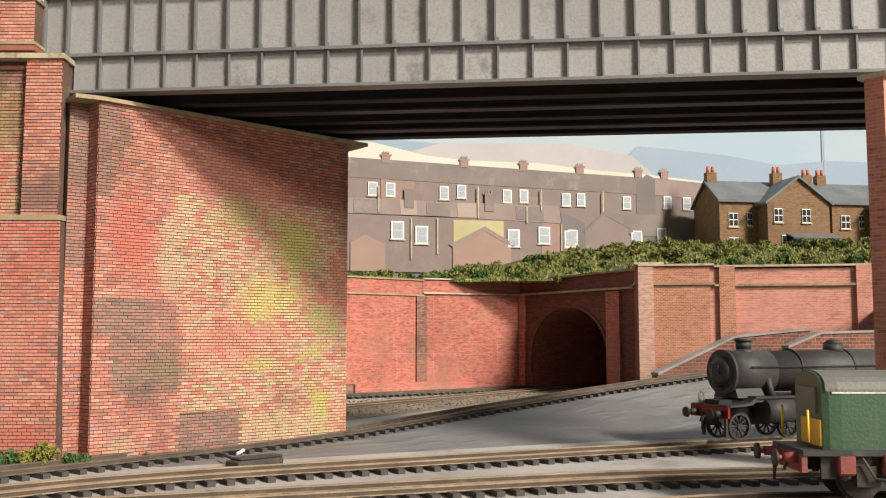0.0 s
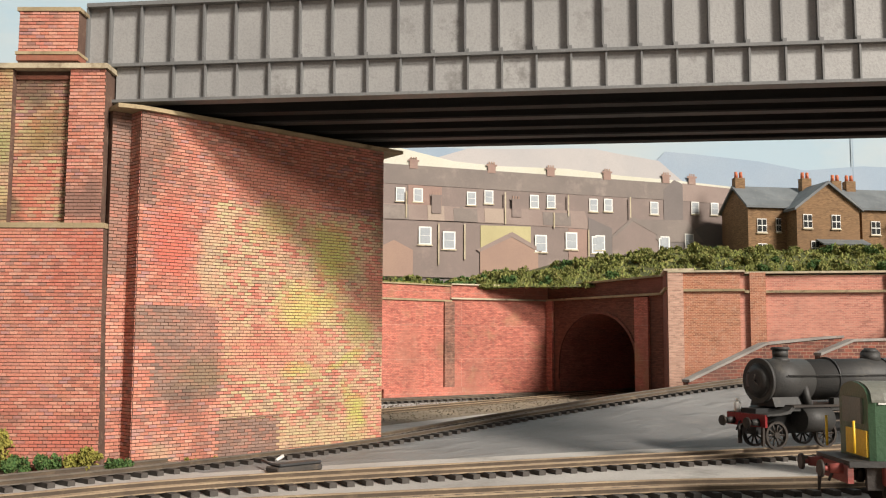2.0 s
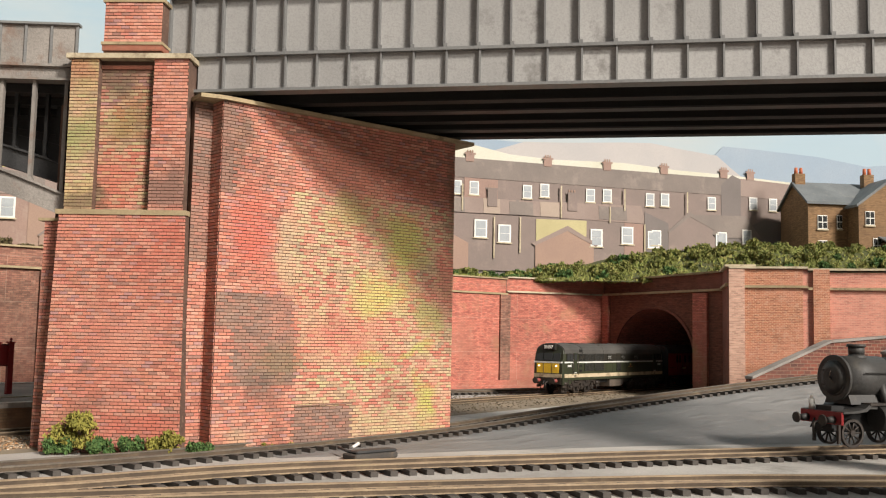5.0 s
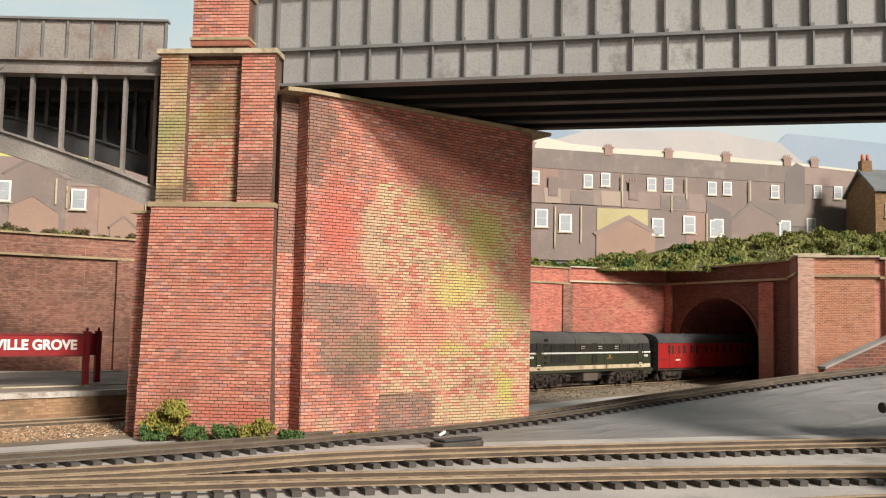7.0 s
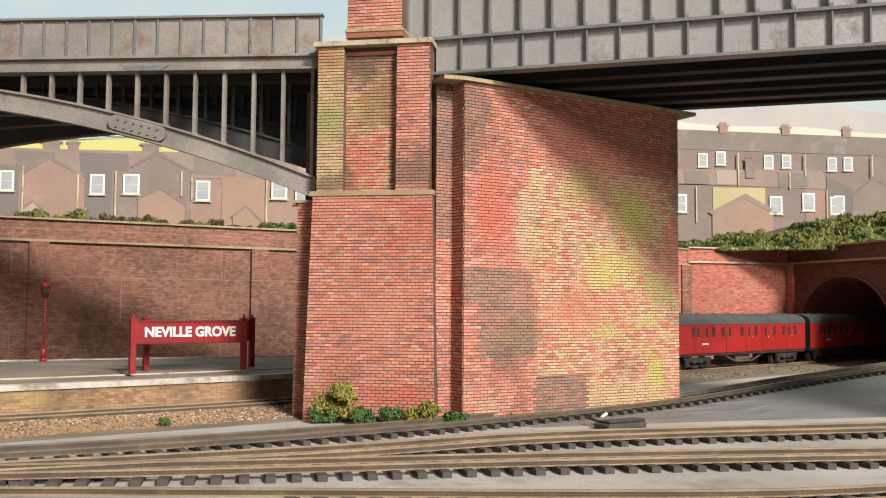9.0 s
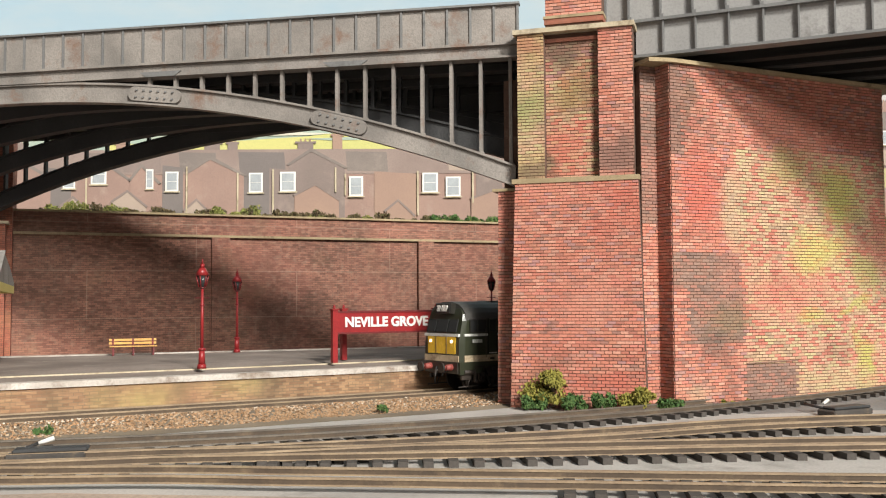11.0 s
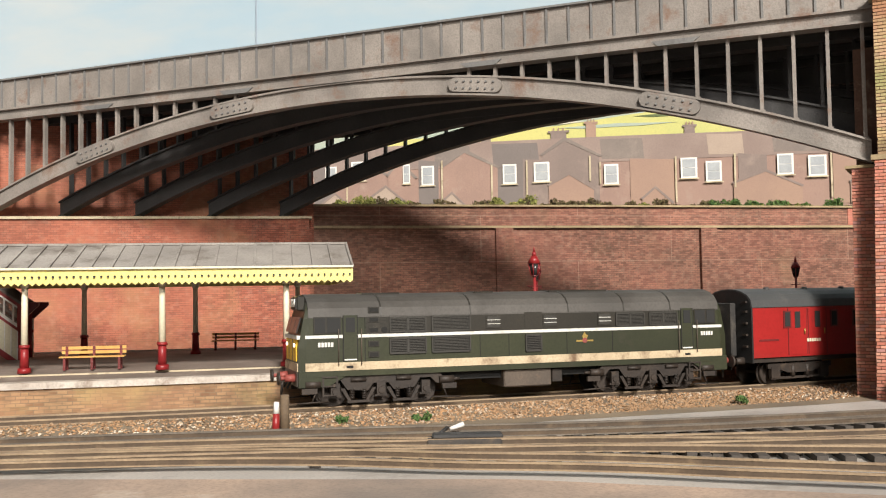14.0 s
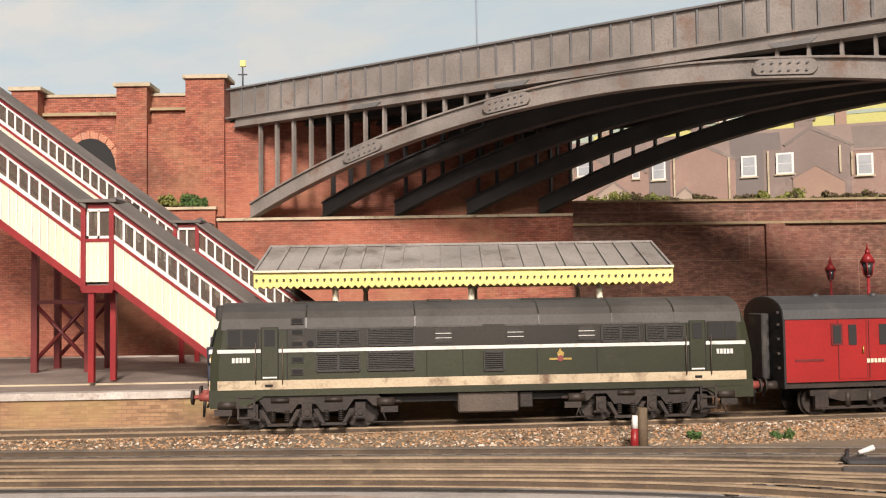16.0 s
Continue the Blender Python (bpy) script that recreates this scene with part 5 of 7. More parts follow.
def leaves(blobs, per, size):
    """Small bent leaves scattered through a handful of uneven clumps."""
    verts, faces = [], []
    for x, y, z, r in blobs:
        for _ in range(per):
            v = Vector((random.gauss(0, 1), random.gauss(0, 1), random.gauss(0, 1))).normalized() * r * random.uniform(0.45, 1.08)
            c = Vector((x, y, z)) + Vector((v.x, v.y, abs(v.z) * 0.9 if z < r else v.z))
            q = Euler((random.uniform(0, 6.28), random.uniform(0, 6.28), random.uniform(0, 6.28))).to_matrix()
            s = size * random.uniform(0.6, 1.4)
            k = len(verts)
            for a in ((-1, 0, 0), (0, -0.6, 0.25), (1, 0, 0), (0, 0.6, 0.25)):
                w = c + q @ (Vector(a) * s)
                verts.append((w.x * 0.01, w.y * 0.01, w.z * 0.01))
            faces.append((k, k + 1, k + 2))
            faces.append((k, k + 2, k + 3))
    return verts, faces


def bush(x, y, z, r, mat, label, per=90, size=0.13, n=7, name="bush"):
    t = thing(name, cm(x, y, z), label, "bush", "bushes along the layout")
    blobs = [(random.uniform(-r, r) * 0.75, random.uniform(-r, r) * 0.6, random.uniform(0.15, 1.0) * r, r * random.uniform(0.35, 0.6)) for _ in range(n)]
    me = bpy.data.meshes.new("foliage")
    v, f = leaves(blobs, per, size)
    me.from_pydata(v, [], f)
    me.materials.append(M[mat])
    ob = new("foliage", me)
    ob.parent = t
    bm = B()
    for b in blobs[:5]:
        rod(bm, (0, 0, -0.1), b[:3], 0.07, 0.03, 5)
    part("stem", bm, "twig", t)
    return t


for x, y, r, mat, lab in ((36.4, 37.4, 1.25, "leaf_yellow", "yellow-green bush at the foot of the pier"), (37.6, 36.2, 0.6, "leaf_green", "low dark green bush at the foot of the pier"), (35.9, 37.3, 0.6, "leaf_green", "low dark green bush at the foot of the pier"), (39.9, 34.3, 0.85, "leaf_yellow", "yellow-green bush at the foot of the pier"), (38.9, 35.2, 0.7, "leaf_green", "low dark green bush at the foot of the pier"), (41.6, 33.4, 0.5, "leaf_green", "low dark green bush at the foot of the pier")):
    bush(x, y, -0.45, r, mat, lab, per=150, size=0.1)
for x, y, r in ((36.9, 36.9, 0.7), (40.4, 33.9, 0.5)):
    bush(x, y, 0.6 if r > 0.6 else 0.1, r, "leaf_yellow", "yellow-green bush at the foot of the pier", per=120, size=0.1)
for x, y in ((45.4, 34.0), (46.6, 34.1), (28.4, 39.0), (9.6, 37.2), (13.0, 37.4)):
    bush(x, y, -0.42, 0.32, "leaf_green" if x < 30 else "leaf_yellow", "tiny weed tuft beside the track", per=60, size=0.07, n=4, name="weed_tuft")

for x, r, mat in ((-20.6, 0.75, "leaf_moor"), (-19.2, 0.8, "leaf_green"), (-18.0, 0.55, "leaf_green")):
    bush(x, 72.8, 12.15, r, mat, "small green bush on the brick ledge", per=120, size=0.13)

# bank behind the retaining wall, with scrub, and the hillside beyond the tunnel
bm = B()
def bank_z(x, y):
    edge = 76.9 if x < 98 else max(28.0, 76.9 - (x - 98) * 1.05)
    z = 12.35 + 0.03 * max(0.0, y - edge)
    if x > 100:
        z += min(4.2, max(0.0, y - edge - 0.6) * 0.42) * min(1.0, (x - 100) / 20.0)
    return z + 0.35 * noise.noise(Vector((x * 0.13, y * 0.13, 0.0)))
nx, ny = 70, 12
grid = []
for i in range(nx + 1):
    x = -10 + 190 * i / nx
    y0 = 76.9 if x < 98 else max(28.0, 76.9 - (x - 98) * 1.05)
    if x < 12:
        y0 = 80.5
    y1 = BK0.y + BKD.y / BKD.x * (x - BK0.x) - 0.4
    y1 = max(y1, y0 + 2)
    grid.append([bm.verts.new((x, y0 + (y1 - y0) * j / ny, bank_z(x, y0 + (y1 - y0) * j / ny))) for j in range(ny + 1)])
for i in range(nx):
    for j in range(ny):
        bm.faces.new((grid[i][j], grid[i + 1][j], grid[i + 1][j + 1], grid[i][j + 1]))
tagged(part("hillside", bm, "turf", kind="structure"), "rough grassy bank above the retaining wall", "bank")
random.seed(7)
for i in range(84):
    x = 12 + i * 1.04 + random.uniform(-0.5, 0.5)
    y = random.uniform(77.7, 80.5)
    mat = random.choice(["leaf_green", "leaf_green", "leaf_moor", "leaf_brown"] if x > 45 else ["leaf_moor", "leaf_brown", "leaf_brown"])
    bush(x, y, bank_z(x, y) - 0.15, random.uniform(0.3, 0.62) * (1.5 if x < 60 else 1.0), mat, "scrubby bush on the bank above the wall" if mat != "leaf_brown" else "brown heathery bush on the bank above the wall", per=90, size=0.14)
for i in range(230):
    x = random.uniform(92, 150)
    lo = 78 if x < 98 else max(34, 77.5 - (x - 98) * 1.05)
    y = lo + random.uniform(0.2, 13)
    mat = random.choice(["leaf_green", "leaf_moor", "leaf_moor", "leaf_moor"])
    bush(x, y, bank_z(x, y) - 0.3, random.uniform(0.55, 1.1), mat, "dense green scrub on the hillside", per=80, size=0.18)

def on_hill():
    x = random.uniform(12, 150)
    y0 = 77.2 if x < 98 else max(28.0, 77.2 - (x - 98) * 1.05)
    y = y0 + random.uniform(0, 12)
    return x, y, bank_z(x, y)
chips("grass", 16000, on_hill, 0.26, "leaf_moor", "rough green and brown scatter grass", "grass", 1.6)

# ---- model houses on the hill ----
M["house_model"] = brick_mat("house_model", (0.27, 0.155, 0.07), (0.19, 0.105, 0.048), (0.16, 0.10, 0.05), [(10, 0.5, 0.8, (0.22, 0.125, 0.06), "MIX")], soot=0.4)
M["slate"] = plain("slate", (0.17, 0.185, 0.19), (0.12, 0.13, 0.135), 0.7, scale=30, dirt=(0.22, 0.22, 0.2))
M["pot"] = plain("pot", (0.55, 0.16, 0.07), (0.45, 0.12, 0.05), 0.7)
def glass_mat():
    m, t, ns, ls, p = nodes_of("window_glass")
    p.inputs["Base Color"].default_value = (0.035, 0.036, 0.036, 1)
    p.inputs["Roughness"].default_value = 0.12
    p.inputs["Specular IOR Level"].default_value = 0.3
    return m
M["glass"] = glass_mat()
M["blue"] = plain("blue", (0.03, 0.22, 0.5), (0.02, 0.17, 0.42), 0.6)


def model_house(m, label):
    """A pair house: main block with a hipped link and a gabled wing facing the line."""
    t = thing("model_house", m, label, "house", "model houses on the hill")
    part("wall", prism(B(), [(0, 0), (18, 0), (18, 8.2), (0, 8.2)], (0, 0, 0), (1, 0, 0), (0, 0, 1), -9.0), "house_model", t)
    part("gable_wall", prism(B(), [(0, 8.2), (9.0, 8.2), (4.5, 11.6)], (0.0, 0, 0), (0, 1, 0), (0, 0, 1), 18.0), "house_model", t)
    part("wing", prism(B(), [(6.2, 0), (16.4, 0), (16.4, 7.6), (11.3, 11.4), (6.2, 7.6)], (0, -3.2, 0), (1, 0, 0), (0, 0, 1), -4.6), "house_model", t)
    part("lean_to", cube(9.5, 16.8, -5.0, -3.2, 0, 1.9), "house_model", t)
    part("lean_to_roof", prism(B(), [(0, 0), (2.4, 1.0), (2.4, 1.2), (-0.1, 0.2)], (9.2, -5.3, 1.85), (0, 1, 0), (0, 0, 1), 7.8), "slate", t)
    r = part("roof", prism(B(), [(-0.5, 7.9), (4.5, 11.5), (9.5, 7.9), (9.5, 8.25), (4.5, 11.95), (-0.5, 8.25)], (-0.4, 0, 0), (0, 1, 0), (0, 0, 1), 18.8), "slate", t)
    part("wing_roof", prism(B(), [(5.7, 7.2), (11.3, 11.35), (16.9, 7.2), (16.9, 7.6), (11.3, 11.8), (5.7, 7.6)], (0, -3.7, 0), (1, 0, 0), (0, 0, 1), -8.0), "slate", t)
    for x, y in ((0.8, 4.5), (11.3, 3.2), (17.2, 4.5)):
        c = part("chimney", cube(x - 0.8, x + 0.8, y - 0.6, y + 0.6, 10.5, 13.2), "house_model", t)
        for k in (-0.4, 0.4):
            part("chimney_pot", rod(B(), (x + k, y, 13.2), (x + k, y, 14.2), 0.3, 0.24, 8), "pot", c)
    for x, y, z, w in ((2.2, 0, 5.2, 1.5), (4.9, 0, 5.3, 0.8), (7.9, -3.2, 5.6, 1.4), (12.5, -3.2, 5.6, 1.4), (9.0, -3.2, 1.6, 1.3), (2.2, 0, 1.4, 1.5), (17.2, 0, 5.2, 1.1)):
        f = part("window", cube(x - w / 2, x + w / 2, y - 0.16, y + 0.05, z - 1.05, z + 1.05), "white", t)
        for dx in (-w / 4, w / 4):
            for dz in (-0.5, 0.5):
                part("pane", cube(x + dx - w * 0.2, x + dx + w * 0.2, y - 0.2, y - 0.1, z + dz - 0.42, z + dz + 0.42), "glass", f)
        part("sill", cube(x - w * 0.6, x + w * 0.6, y - 0.25, y, z - 1.25, z - 1.05), "stone_pale", f)
    return t


HD = math.degrees(math.atan2(-0.45, 0.8))
hx, hy = 134.0, 62.1
SMALL = Matrix.Scale(0.86, 4)
h1 = model_house(cm(hx, hy, 16.7, HD) @ SMALL, "brown brick model house with a slate roof and orange chimney pots")
h2 = model_house(cm(hx + 16.2 * 0.872, hy - 16.2 * 0.49, 16.7, HD) @ SMALL, "brown brick model house joined to its neighbour under a slate roof")
fence = thing("fence", cm(150, 47, 15.9, -52), "tan board garden fence before the houses", "fence")
for i in range(14):
    part("board", cube(i * 1.0, i * 1.0 + 0.92, 0, 0.2, 0.4, 2.4), "house_tan", fence)
part("panel", cube(8.2, 9.6, -0.25, -0.05, 0.4, 2.3), "blue", fence, "bright blue fence panel")
wt = thing("water_tank", cm(117.0, 30.5, 4.2, -50), "black square wagon body beyond the ramp wall", "wagon")
part("body", cube(-2, 6, -1.6, 1.6, 0.8, 4.0, bev=0.1), "black", wt)
part("frame", cube(-2.1, 6.1, -1.2, 1.2, 0.0, 0.8), "steel_dark", wt)
part("rim", cube(-2.1, 6.1, -1.7, 1.7, 3.9, 4.15, bev=0.05), "steel_dark", wt)

# ---- platform canopy ----
can = thing("platform_canopy", cm(0, 0, 0), "long grey roofed platform canopy with a yellow scalloped valance", "canopy")
X0, X1 = -8.7, 10.75
part("roof_deck", prism(B(), [(45.0, 6.42), (49.6, 7.85), (56, 7.2), (61, 6.4), (61, 6.2), (45.0, 6.22)], (X0, 0, 0), (0, 1, 0), (0, 0, 1), X1 - X0), "canopy_roof", can)
for i in range(21):
    x = X0 + (X1 - X0) * i / 20
    part("batten", prism(B(), [(44.9, 6.42), (49.6, 7.88), (49.6, 7.95), (44.9, 6.5)], (x - 0.06, 0, 0), (0, 1, 0), (0, 0, 1), 0.12), "canopy_roof", can)
part("ridge", cube(X0, X1, 49.4, 49.8, 7.82, 7.94), "canopy_roof", can)
bm = B()
n = 62
pts = []
for i in range(n):
    a = X0 + (X1 - X0) * i / n
    b = X0 + (X1 - X0) * (i + 1) / n
    pts += [(a + 0.02, 5.78), ((a + b) / 2, 5.66), (b - 0.02, 5.78)]
prism(bm, [(X0, 6.5)] + pts + [(X1, 6.5)], (0, 44.85, 0), (1, 0, 0), (0, 0, 1), -0.1)
val = part("valance", bm, "yellow", can, "pale yellow scalloped valance")
hole = part("valance_hole", rod(B(), (0, 44.86, 6.08), (0, 44.73, 6.08), 0.05, 0.05, 8), "black", val)
for i in range(n):
    x = X0 + (X1 - X0) * (i + 0.5) / n
    if i:
        twin("valance_hole", hole.data, val, cm(x, 0, 0))
    else:
        hole.matrix_basis = cm(x, 0, 0)
part("valance_rail", cube(X0, X1, 44.7, 44.95, 6.42, 6.52), "cream", can)
part("valance_end", cube(X1 - 0.1, X1, 44.9, 61, 5.75, 6.5), "yellow", can)
part("valance_end", cube(X0, X0 + 0.1, 44.9, 61, 5.75, 6.5), "yellow", can)
part("valance_back", cube(X0, X1, 60.9, 61, 5.75, 6.5), "yellow", can)
for x, y in ((-5.0, 45.7), (1.4, 45.7), (7.45, 45.7), (-4.6, 58.5), (2.0, 58.7), (8.35, 59.5)):
    p = part("post", rod(B(), (x, y, 2.6), (x, y, 6.2), 0.17, 0.14, 10), "cream", can, "cream and red cast iron post")
    part("post_base", rod(rod(rod(B(), (x, y, 1.5), (x, y, 1.75), 0.34, 0.3, 10), (x, y, 1.75), (x, y, 2.75), 0.22, 0.2, 10), (x, y, 2.7), (x, y, 2.85), 0.27, 0.24, 10), "red", p)
    part("post_head", rod(B(), (x, y, 5.6), (x, y, 6.25), 0.17, 0.34, 10), "cream", p)
    part("bracket", cube(x - 0.9, x + 0.9, y - 0.08, y + 0.08, 6.05, 6.22), "cream", p)

# ---- platform furniture ----
def station_bench(m, label):
    t = thing("station_bench", m, label, "bench", "platform benches")
    for y, z in ((-0.35, 0.62), (-0.12, 0.62), (0.12, 0.62)):
        part("seat_slat", cube(-1.55, 1.55, y - 0.1, y + 0.1, z, z + 0.06), "bench_wood", t)
    for z in (0.78, 1.0):
        part("back_slat", cube(-1.55, 1.55, 0.28, 0.34, z, z + 0.15), "bench_wood", t)
    for x in (-1.3, 0, 1.3):
        bm = box(box(box(B(), x - 0.06, x + 0.06, -0.42, -0.3, 0, 0.62), x - 0.06, x + 0.06, 0.2, 0.36, 0, 1.15), x - 0.05, x + 0.05, -0.42, 0.3, 0.54, 0.62)
        part("leg", bm, "red_dark", t)
    return t


b0 = station_bench(cm(-2.1, 47.2, 1.5), "varnished yellow wood platform bench on dark red legs")
copy_thing(b0, cm(18.2, 62.6, 1.5))
copy_thing(b0, cm(4.3, 62.6, 1.5))


def platform_lamp(m, label):
    t = thing("platform_lamp", m, label, "lamp post", "platform gas lamps")
    bm = B()
    for z0, z1, r0, r1 in ((0, 0.25, 0.26, 0.22), (0.25, 1.0, 0.19, 0.16), (1.0, 1.12, 0.22, 0.2), (1.1, 4.4, 0.1, 0.075), (3.4, 3.5, 0.13, 0.13)):
        rod(bm, (0, 0, z0), (0, 0, z1), r0, r1, 10)
    part("post", bm, "red", t)
    part("ladder_bar", rod(B(), (-0.4, 0, 3.85), (0.4, 0, 3.85), 0.04, 0.04, 6), "red_dark", t)
    lan = part("lantern_frame", rod(rod(B(), (0, 0, 4.35), (0, 0, 4.45), 0.12, 0.2, 6), (0, 0, 5.05), (0, 0, 5.12), 0.36, 0.36, 6), "red_dark", t)
    part("lantern_glass", rod(B(), (0, 0, 4.45), (0, 0, 5.05), 0.18, 0.32, 6), "glass", lan)
    for i in range(6):
        a = 6.28319 * i / 6
        part("lantern_bar", rod(B(), (0.19 * math.cos(a), 0.19 * math.sin(a), 4.45), (0.335 * math.cos(a), 0.335 * math.sin(a), 5.05), 0.03, 0.03, 4), "red", lan)
    part("lantern_hood", rod(rod(rod(B(), (0, 0, 5.1), (0, 0, 5.5), 0.4, 0.16, 6), (0, 0, 5.5), (0, 0, 5.7), 0.12, 0.12, 6), (0, 0, 5.7), (0, 0, 6.0), 0.07, 0.02, 6), "red", t)
    return t


lp = platform_lamp(cm(20.8, 47.2, 1.5), "dark red cast iron platform gas lamp")
copy_thing(lp, cm(25.3, 63.0, 1.5))
copy_thing(lp, cm(45.0, 62.4, 1.5))
plat2 = part("platform_extension", cube(44, 60, 56.5, 64.6, -0.4, 1.52), "platform", plat)


def text_part(name, words, size, m, mat, parent, depth=0.06):
    cu = bpy.data.curves.new(name, "FONT")
    cu.body = words
    cu.size = size * 0.01
    cu.extrude = depth * 0.005
    cu.offset = size * 0.00035
    cu.align_x = "CENTER"
    cu.align_y = "CENTER"
    tmp = new(name, cu)
    dg = bpy.context.evaluated_depsgraph_get()
    me = bpy.data.meshes.new_from_object(tmp.evaluated_get(dg))
    bpy.data.objects.remove(tmp)
    me.materials.clear()
    me.materials.append(M[mat])
    ob = new(name, me)
    ob.parent = parent
    ob.matrix_basis = m
    return ob


def station_sign(m, label):
    t = thing("station_sign", m, label, "station sign", "station name boards")
    for x in (0.0, 7.0):
        p = part("post", box(box(B(), x - 0.16, x + 0.16, -0.16, 0.16, 0, 3.1), x - 0.22, x + 0.22, -0.22, 0.22, 3.1, 3.18), "red", t)
        part("finial", rod(rod(B(), (x, 0, 3.18), (x, 0, 3.3), 0.06, 0.1, 8), (x, 0, 3.3), (x, 0, 3.42), 0.1, 0.03, 8), "red", p)
    part("board", cube(0.16, 6.84, -0.08, 0.08, 1.75, 2.95), "red", t, "dark red enamel name board")
    part("board_edge", box(box(B(), 0.1, 6.9, -0.13, 0.13, 2.93, 3.03), 0.1, 6.9, -0.13, 0.13, 1.68, 1.78), "red_dark", t)
    text_part("lettering", "NEVILLE GROVE", 0.8, Matrix.Translation((0.035, -0.0011, 0.0235)) @ Matrix.Rotation(radians(90), 4, "X"), "white", t)
    return t


station_sign(cm(28.65, 48.75, 1.5, 10), "dark red station name board with white capital letters")
station_sign(cm(29.9, 51.2, 1.5, 10), "dark red station name board behind its twin")

# ---- covered footbridge stairs ----
def stair_panel(bm, x0, x1, y, lo, hi, th, slope, zref, xref):
    """A strip that follows the stair's slope between two heights above its lower edge."""
    z = lambda x: zref - slope * (x - xref)
    prism(bm, [(x0, z(x0) + lo), (x1, z(x1) + lo), (x1, z(x1) + hi), (x0, z(x0) + hi)], (0, y, 0), (1, 0, 0), (0, 0, 1), -th)
    return bm


def covered_stairs(m, label, up):
    t = thing("covered_stairs", m, label, "staircase", "covered platform stairs")
    for y, side in ((0.0, -1), (2.6, 1)):
        for x0, x1, zr, xr in ((-5.3 - up, -1.3, 4.3, -1.3), (0.0, 6.6, 4.35, 0.0)):
            s = 0.75
            sp = part("side_wall", stair_panel(B(), x0, x1, y, 0.35, 2.15, 0.12, s, zr, xr), "cream", t, "cream boarded stair side")
            n = int((x1 - x0) / 0.36)
            for i in range(n):
                x = x0 + 0.18 + 0.36 * i
                part("cover_strip", stair_panel(B(), x, x + 0.05, y - 0.06 if side < 0 else y + 0.12, 0.4, 2.1, 0.06, s, zr, xr), "white", sp)
            part("stringer", stair_panel(B(), x0, x1, y - 0.06, 0.0, 0.38, 0.24, s, zr, xr), "red", t)
            part("waist_rail", stair_panel(B(), x0, x1, y - 0.05, 2.12, 2.3, 0.22, s, zr, xr), "red", t)
            part("sill_rail", stair_panel(B(), x0, x1, y - 0.04, 2.3, 2.5, 0.2, s, zr, xr), "white", t)
            part("top_rail", stair_panel(B(), x0, x1, y - 0.06, 3.55, 3.82, 0.24, s, zr, xr), "red", t)
            part("head_rail", stair_panel(B(), x0, x1, y - 0.04, 3.42, 3.56, 0.2, s, zr, xr), "white", t)
            k = int((x1 - x0) / 0.5)
            for i in range(k + 1):
                x = x0 + (x1 - x0 - 0.1) * i / k
                part("mullion", stair_panel(B(), x, x + 0.1, y, 2.45, 3.45, 0.14, s, zr, xr), "white", t)
            pane = part("pane", stair_panel(B(), x0, x1, y + 0.05, 2.45, 3.45, 0.03, s, zr, xr), "stair_glass", t)
        for x in (-1.3, 0.0):
            part("landing_post", cube(x - 0.1, x + 0.12, y - 0.1, y + 0.14, 4.2, 8.25), "red", t)
        part("landing_panel", cube(-1.2, 0.0, y, y + 0.12, 4.6, 6.5), "cream", t)
        for i in range(3):
            part("cover_strip", cube(-0.95 + 0.33 * i, -0.9 + 0.33 * i, y - 0.06, y, 4.6, 6.4), "white", t)
        part("landing_rail", box(box(B(), -1.2, 0, y - 0.05, y + 0.15, 6.45, 6.6), -1.2, 0, y - 0.05, y + 0.15, 8.0, 8.2), "red", t)
        part("landing_window", box(box(box(box(B(), -1.15, -0.05, y - 0.03, y + 0.1, 6.6, 6.72), -1.15, -0.05, y - 0.03, y + 0.1, 7.85, 7.98), -1.15, -1.05, y - 0.03, y + 0.1, 6.6, 7.9), -0.65, -0.55, y - 0.03, y + 0.1, 6.6, 7.9), "white", t)
        part("pane", cube(-1.2, 0, y + 0.04, y + 0.07, 6.6, 7.95), "stair_glass", t)
        part("landing_beam", cube(-1.35, 0.05, y - 0.08, y + 0.16, 4.1, 4.45), "red", t)
    for x0, x1, zr, xr in ((-5.3 - up, -1.1, 4.3, -1.3), (-0.1, 6.9, 4.35, 0.0)):
        bm = B()
        z = lambda x: zr - 0.75 * (x - xr) + 3.82
        for ya, yb, za, zb in ((-0.3, 1.35, 0.0, 0.3), (1.35, 3.05, 0.3, 0.0)):
            v = [bm.verts.new(p) for p in ((x0, ya, z(x0) + za), (x1, ya, z(x1) + za), (x1, yb, z(x1) + zb), (x0, yb, z(x0) + zb), (x0, ya, z(x0) + za + 0.16), (x1, ya, z(x1) + za + 0.16), (x1, yb, z(x1) + zb + 0.16), (x0, yb, z(x0) + zb + 0.16))]
            for q in ((3, 2, 1, 0), (4, 5, 6, 7), (0, 1, 5, 4), (1, 2, 6, 5), (2, 3, 7, 6), (3, 0, 4, 7)):
                bm.faces.new([v[i] for i in q])
        part("roof", bm, "stair_roof", t, "grey felt stair roof")
        part("flight", prism(B(), [(x0, zr - 0.75 * (x0 - xr) + 0.1), (x1, zr - 0.75 * (x1 - xr) + 0.1), (x1, zr - 0.75 * (x1 - xr) + 0.3), (x0, zr - 0.75 * (x0 - xr) + 0.3)], (0, 0.1, 0), (1, 0, 0), (0, 0, 1), -2.4), "stair_roof", t)
    part("landing_roof", cube(-1.5, 0.3, -0.35, 3.1, 8.25, 8.4), "stair_roof", t)
    part("landing_floor", cube(-1.3, 0.0, 0.1, 2.6, 4.3, 4.5), "stair_roof", t)
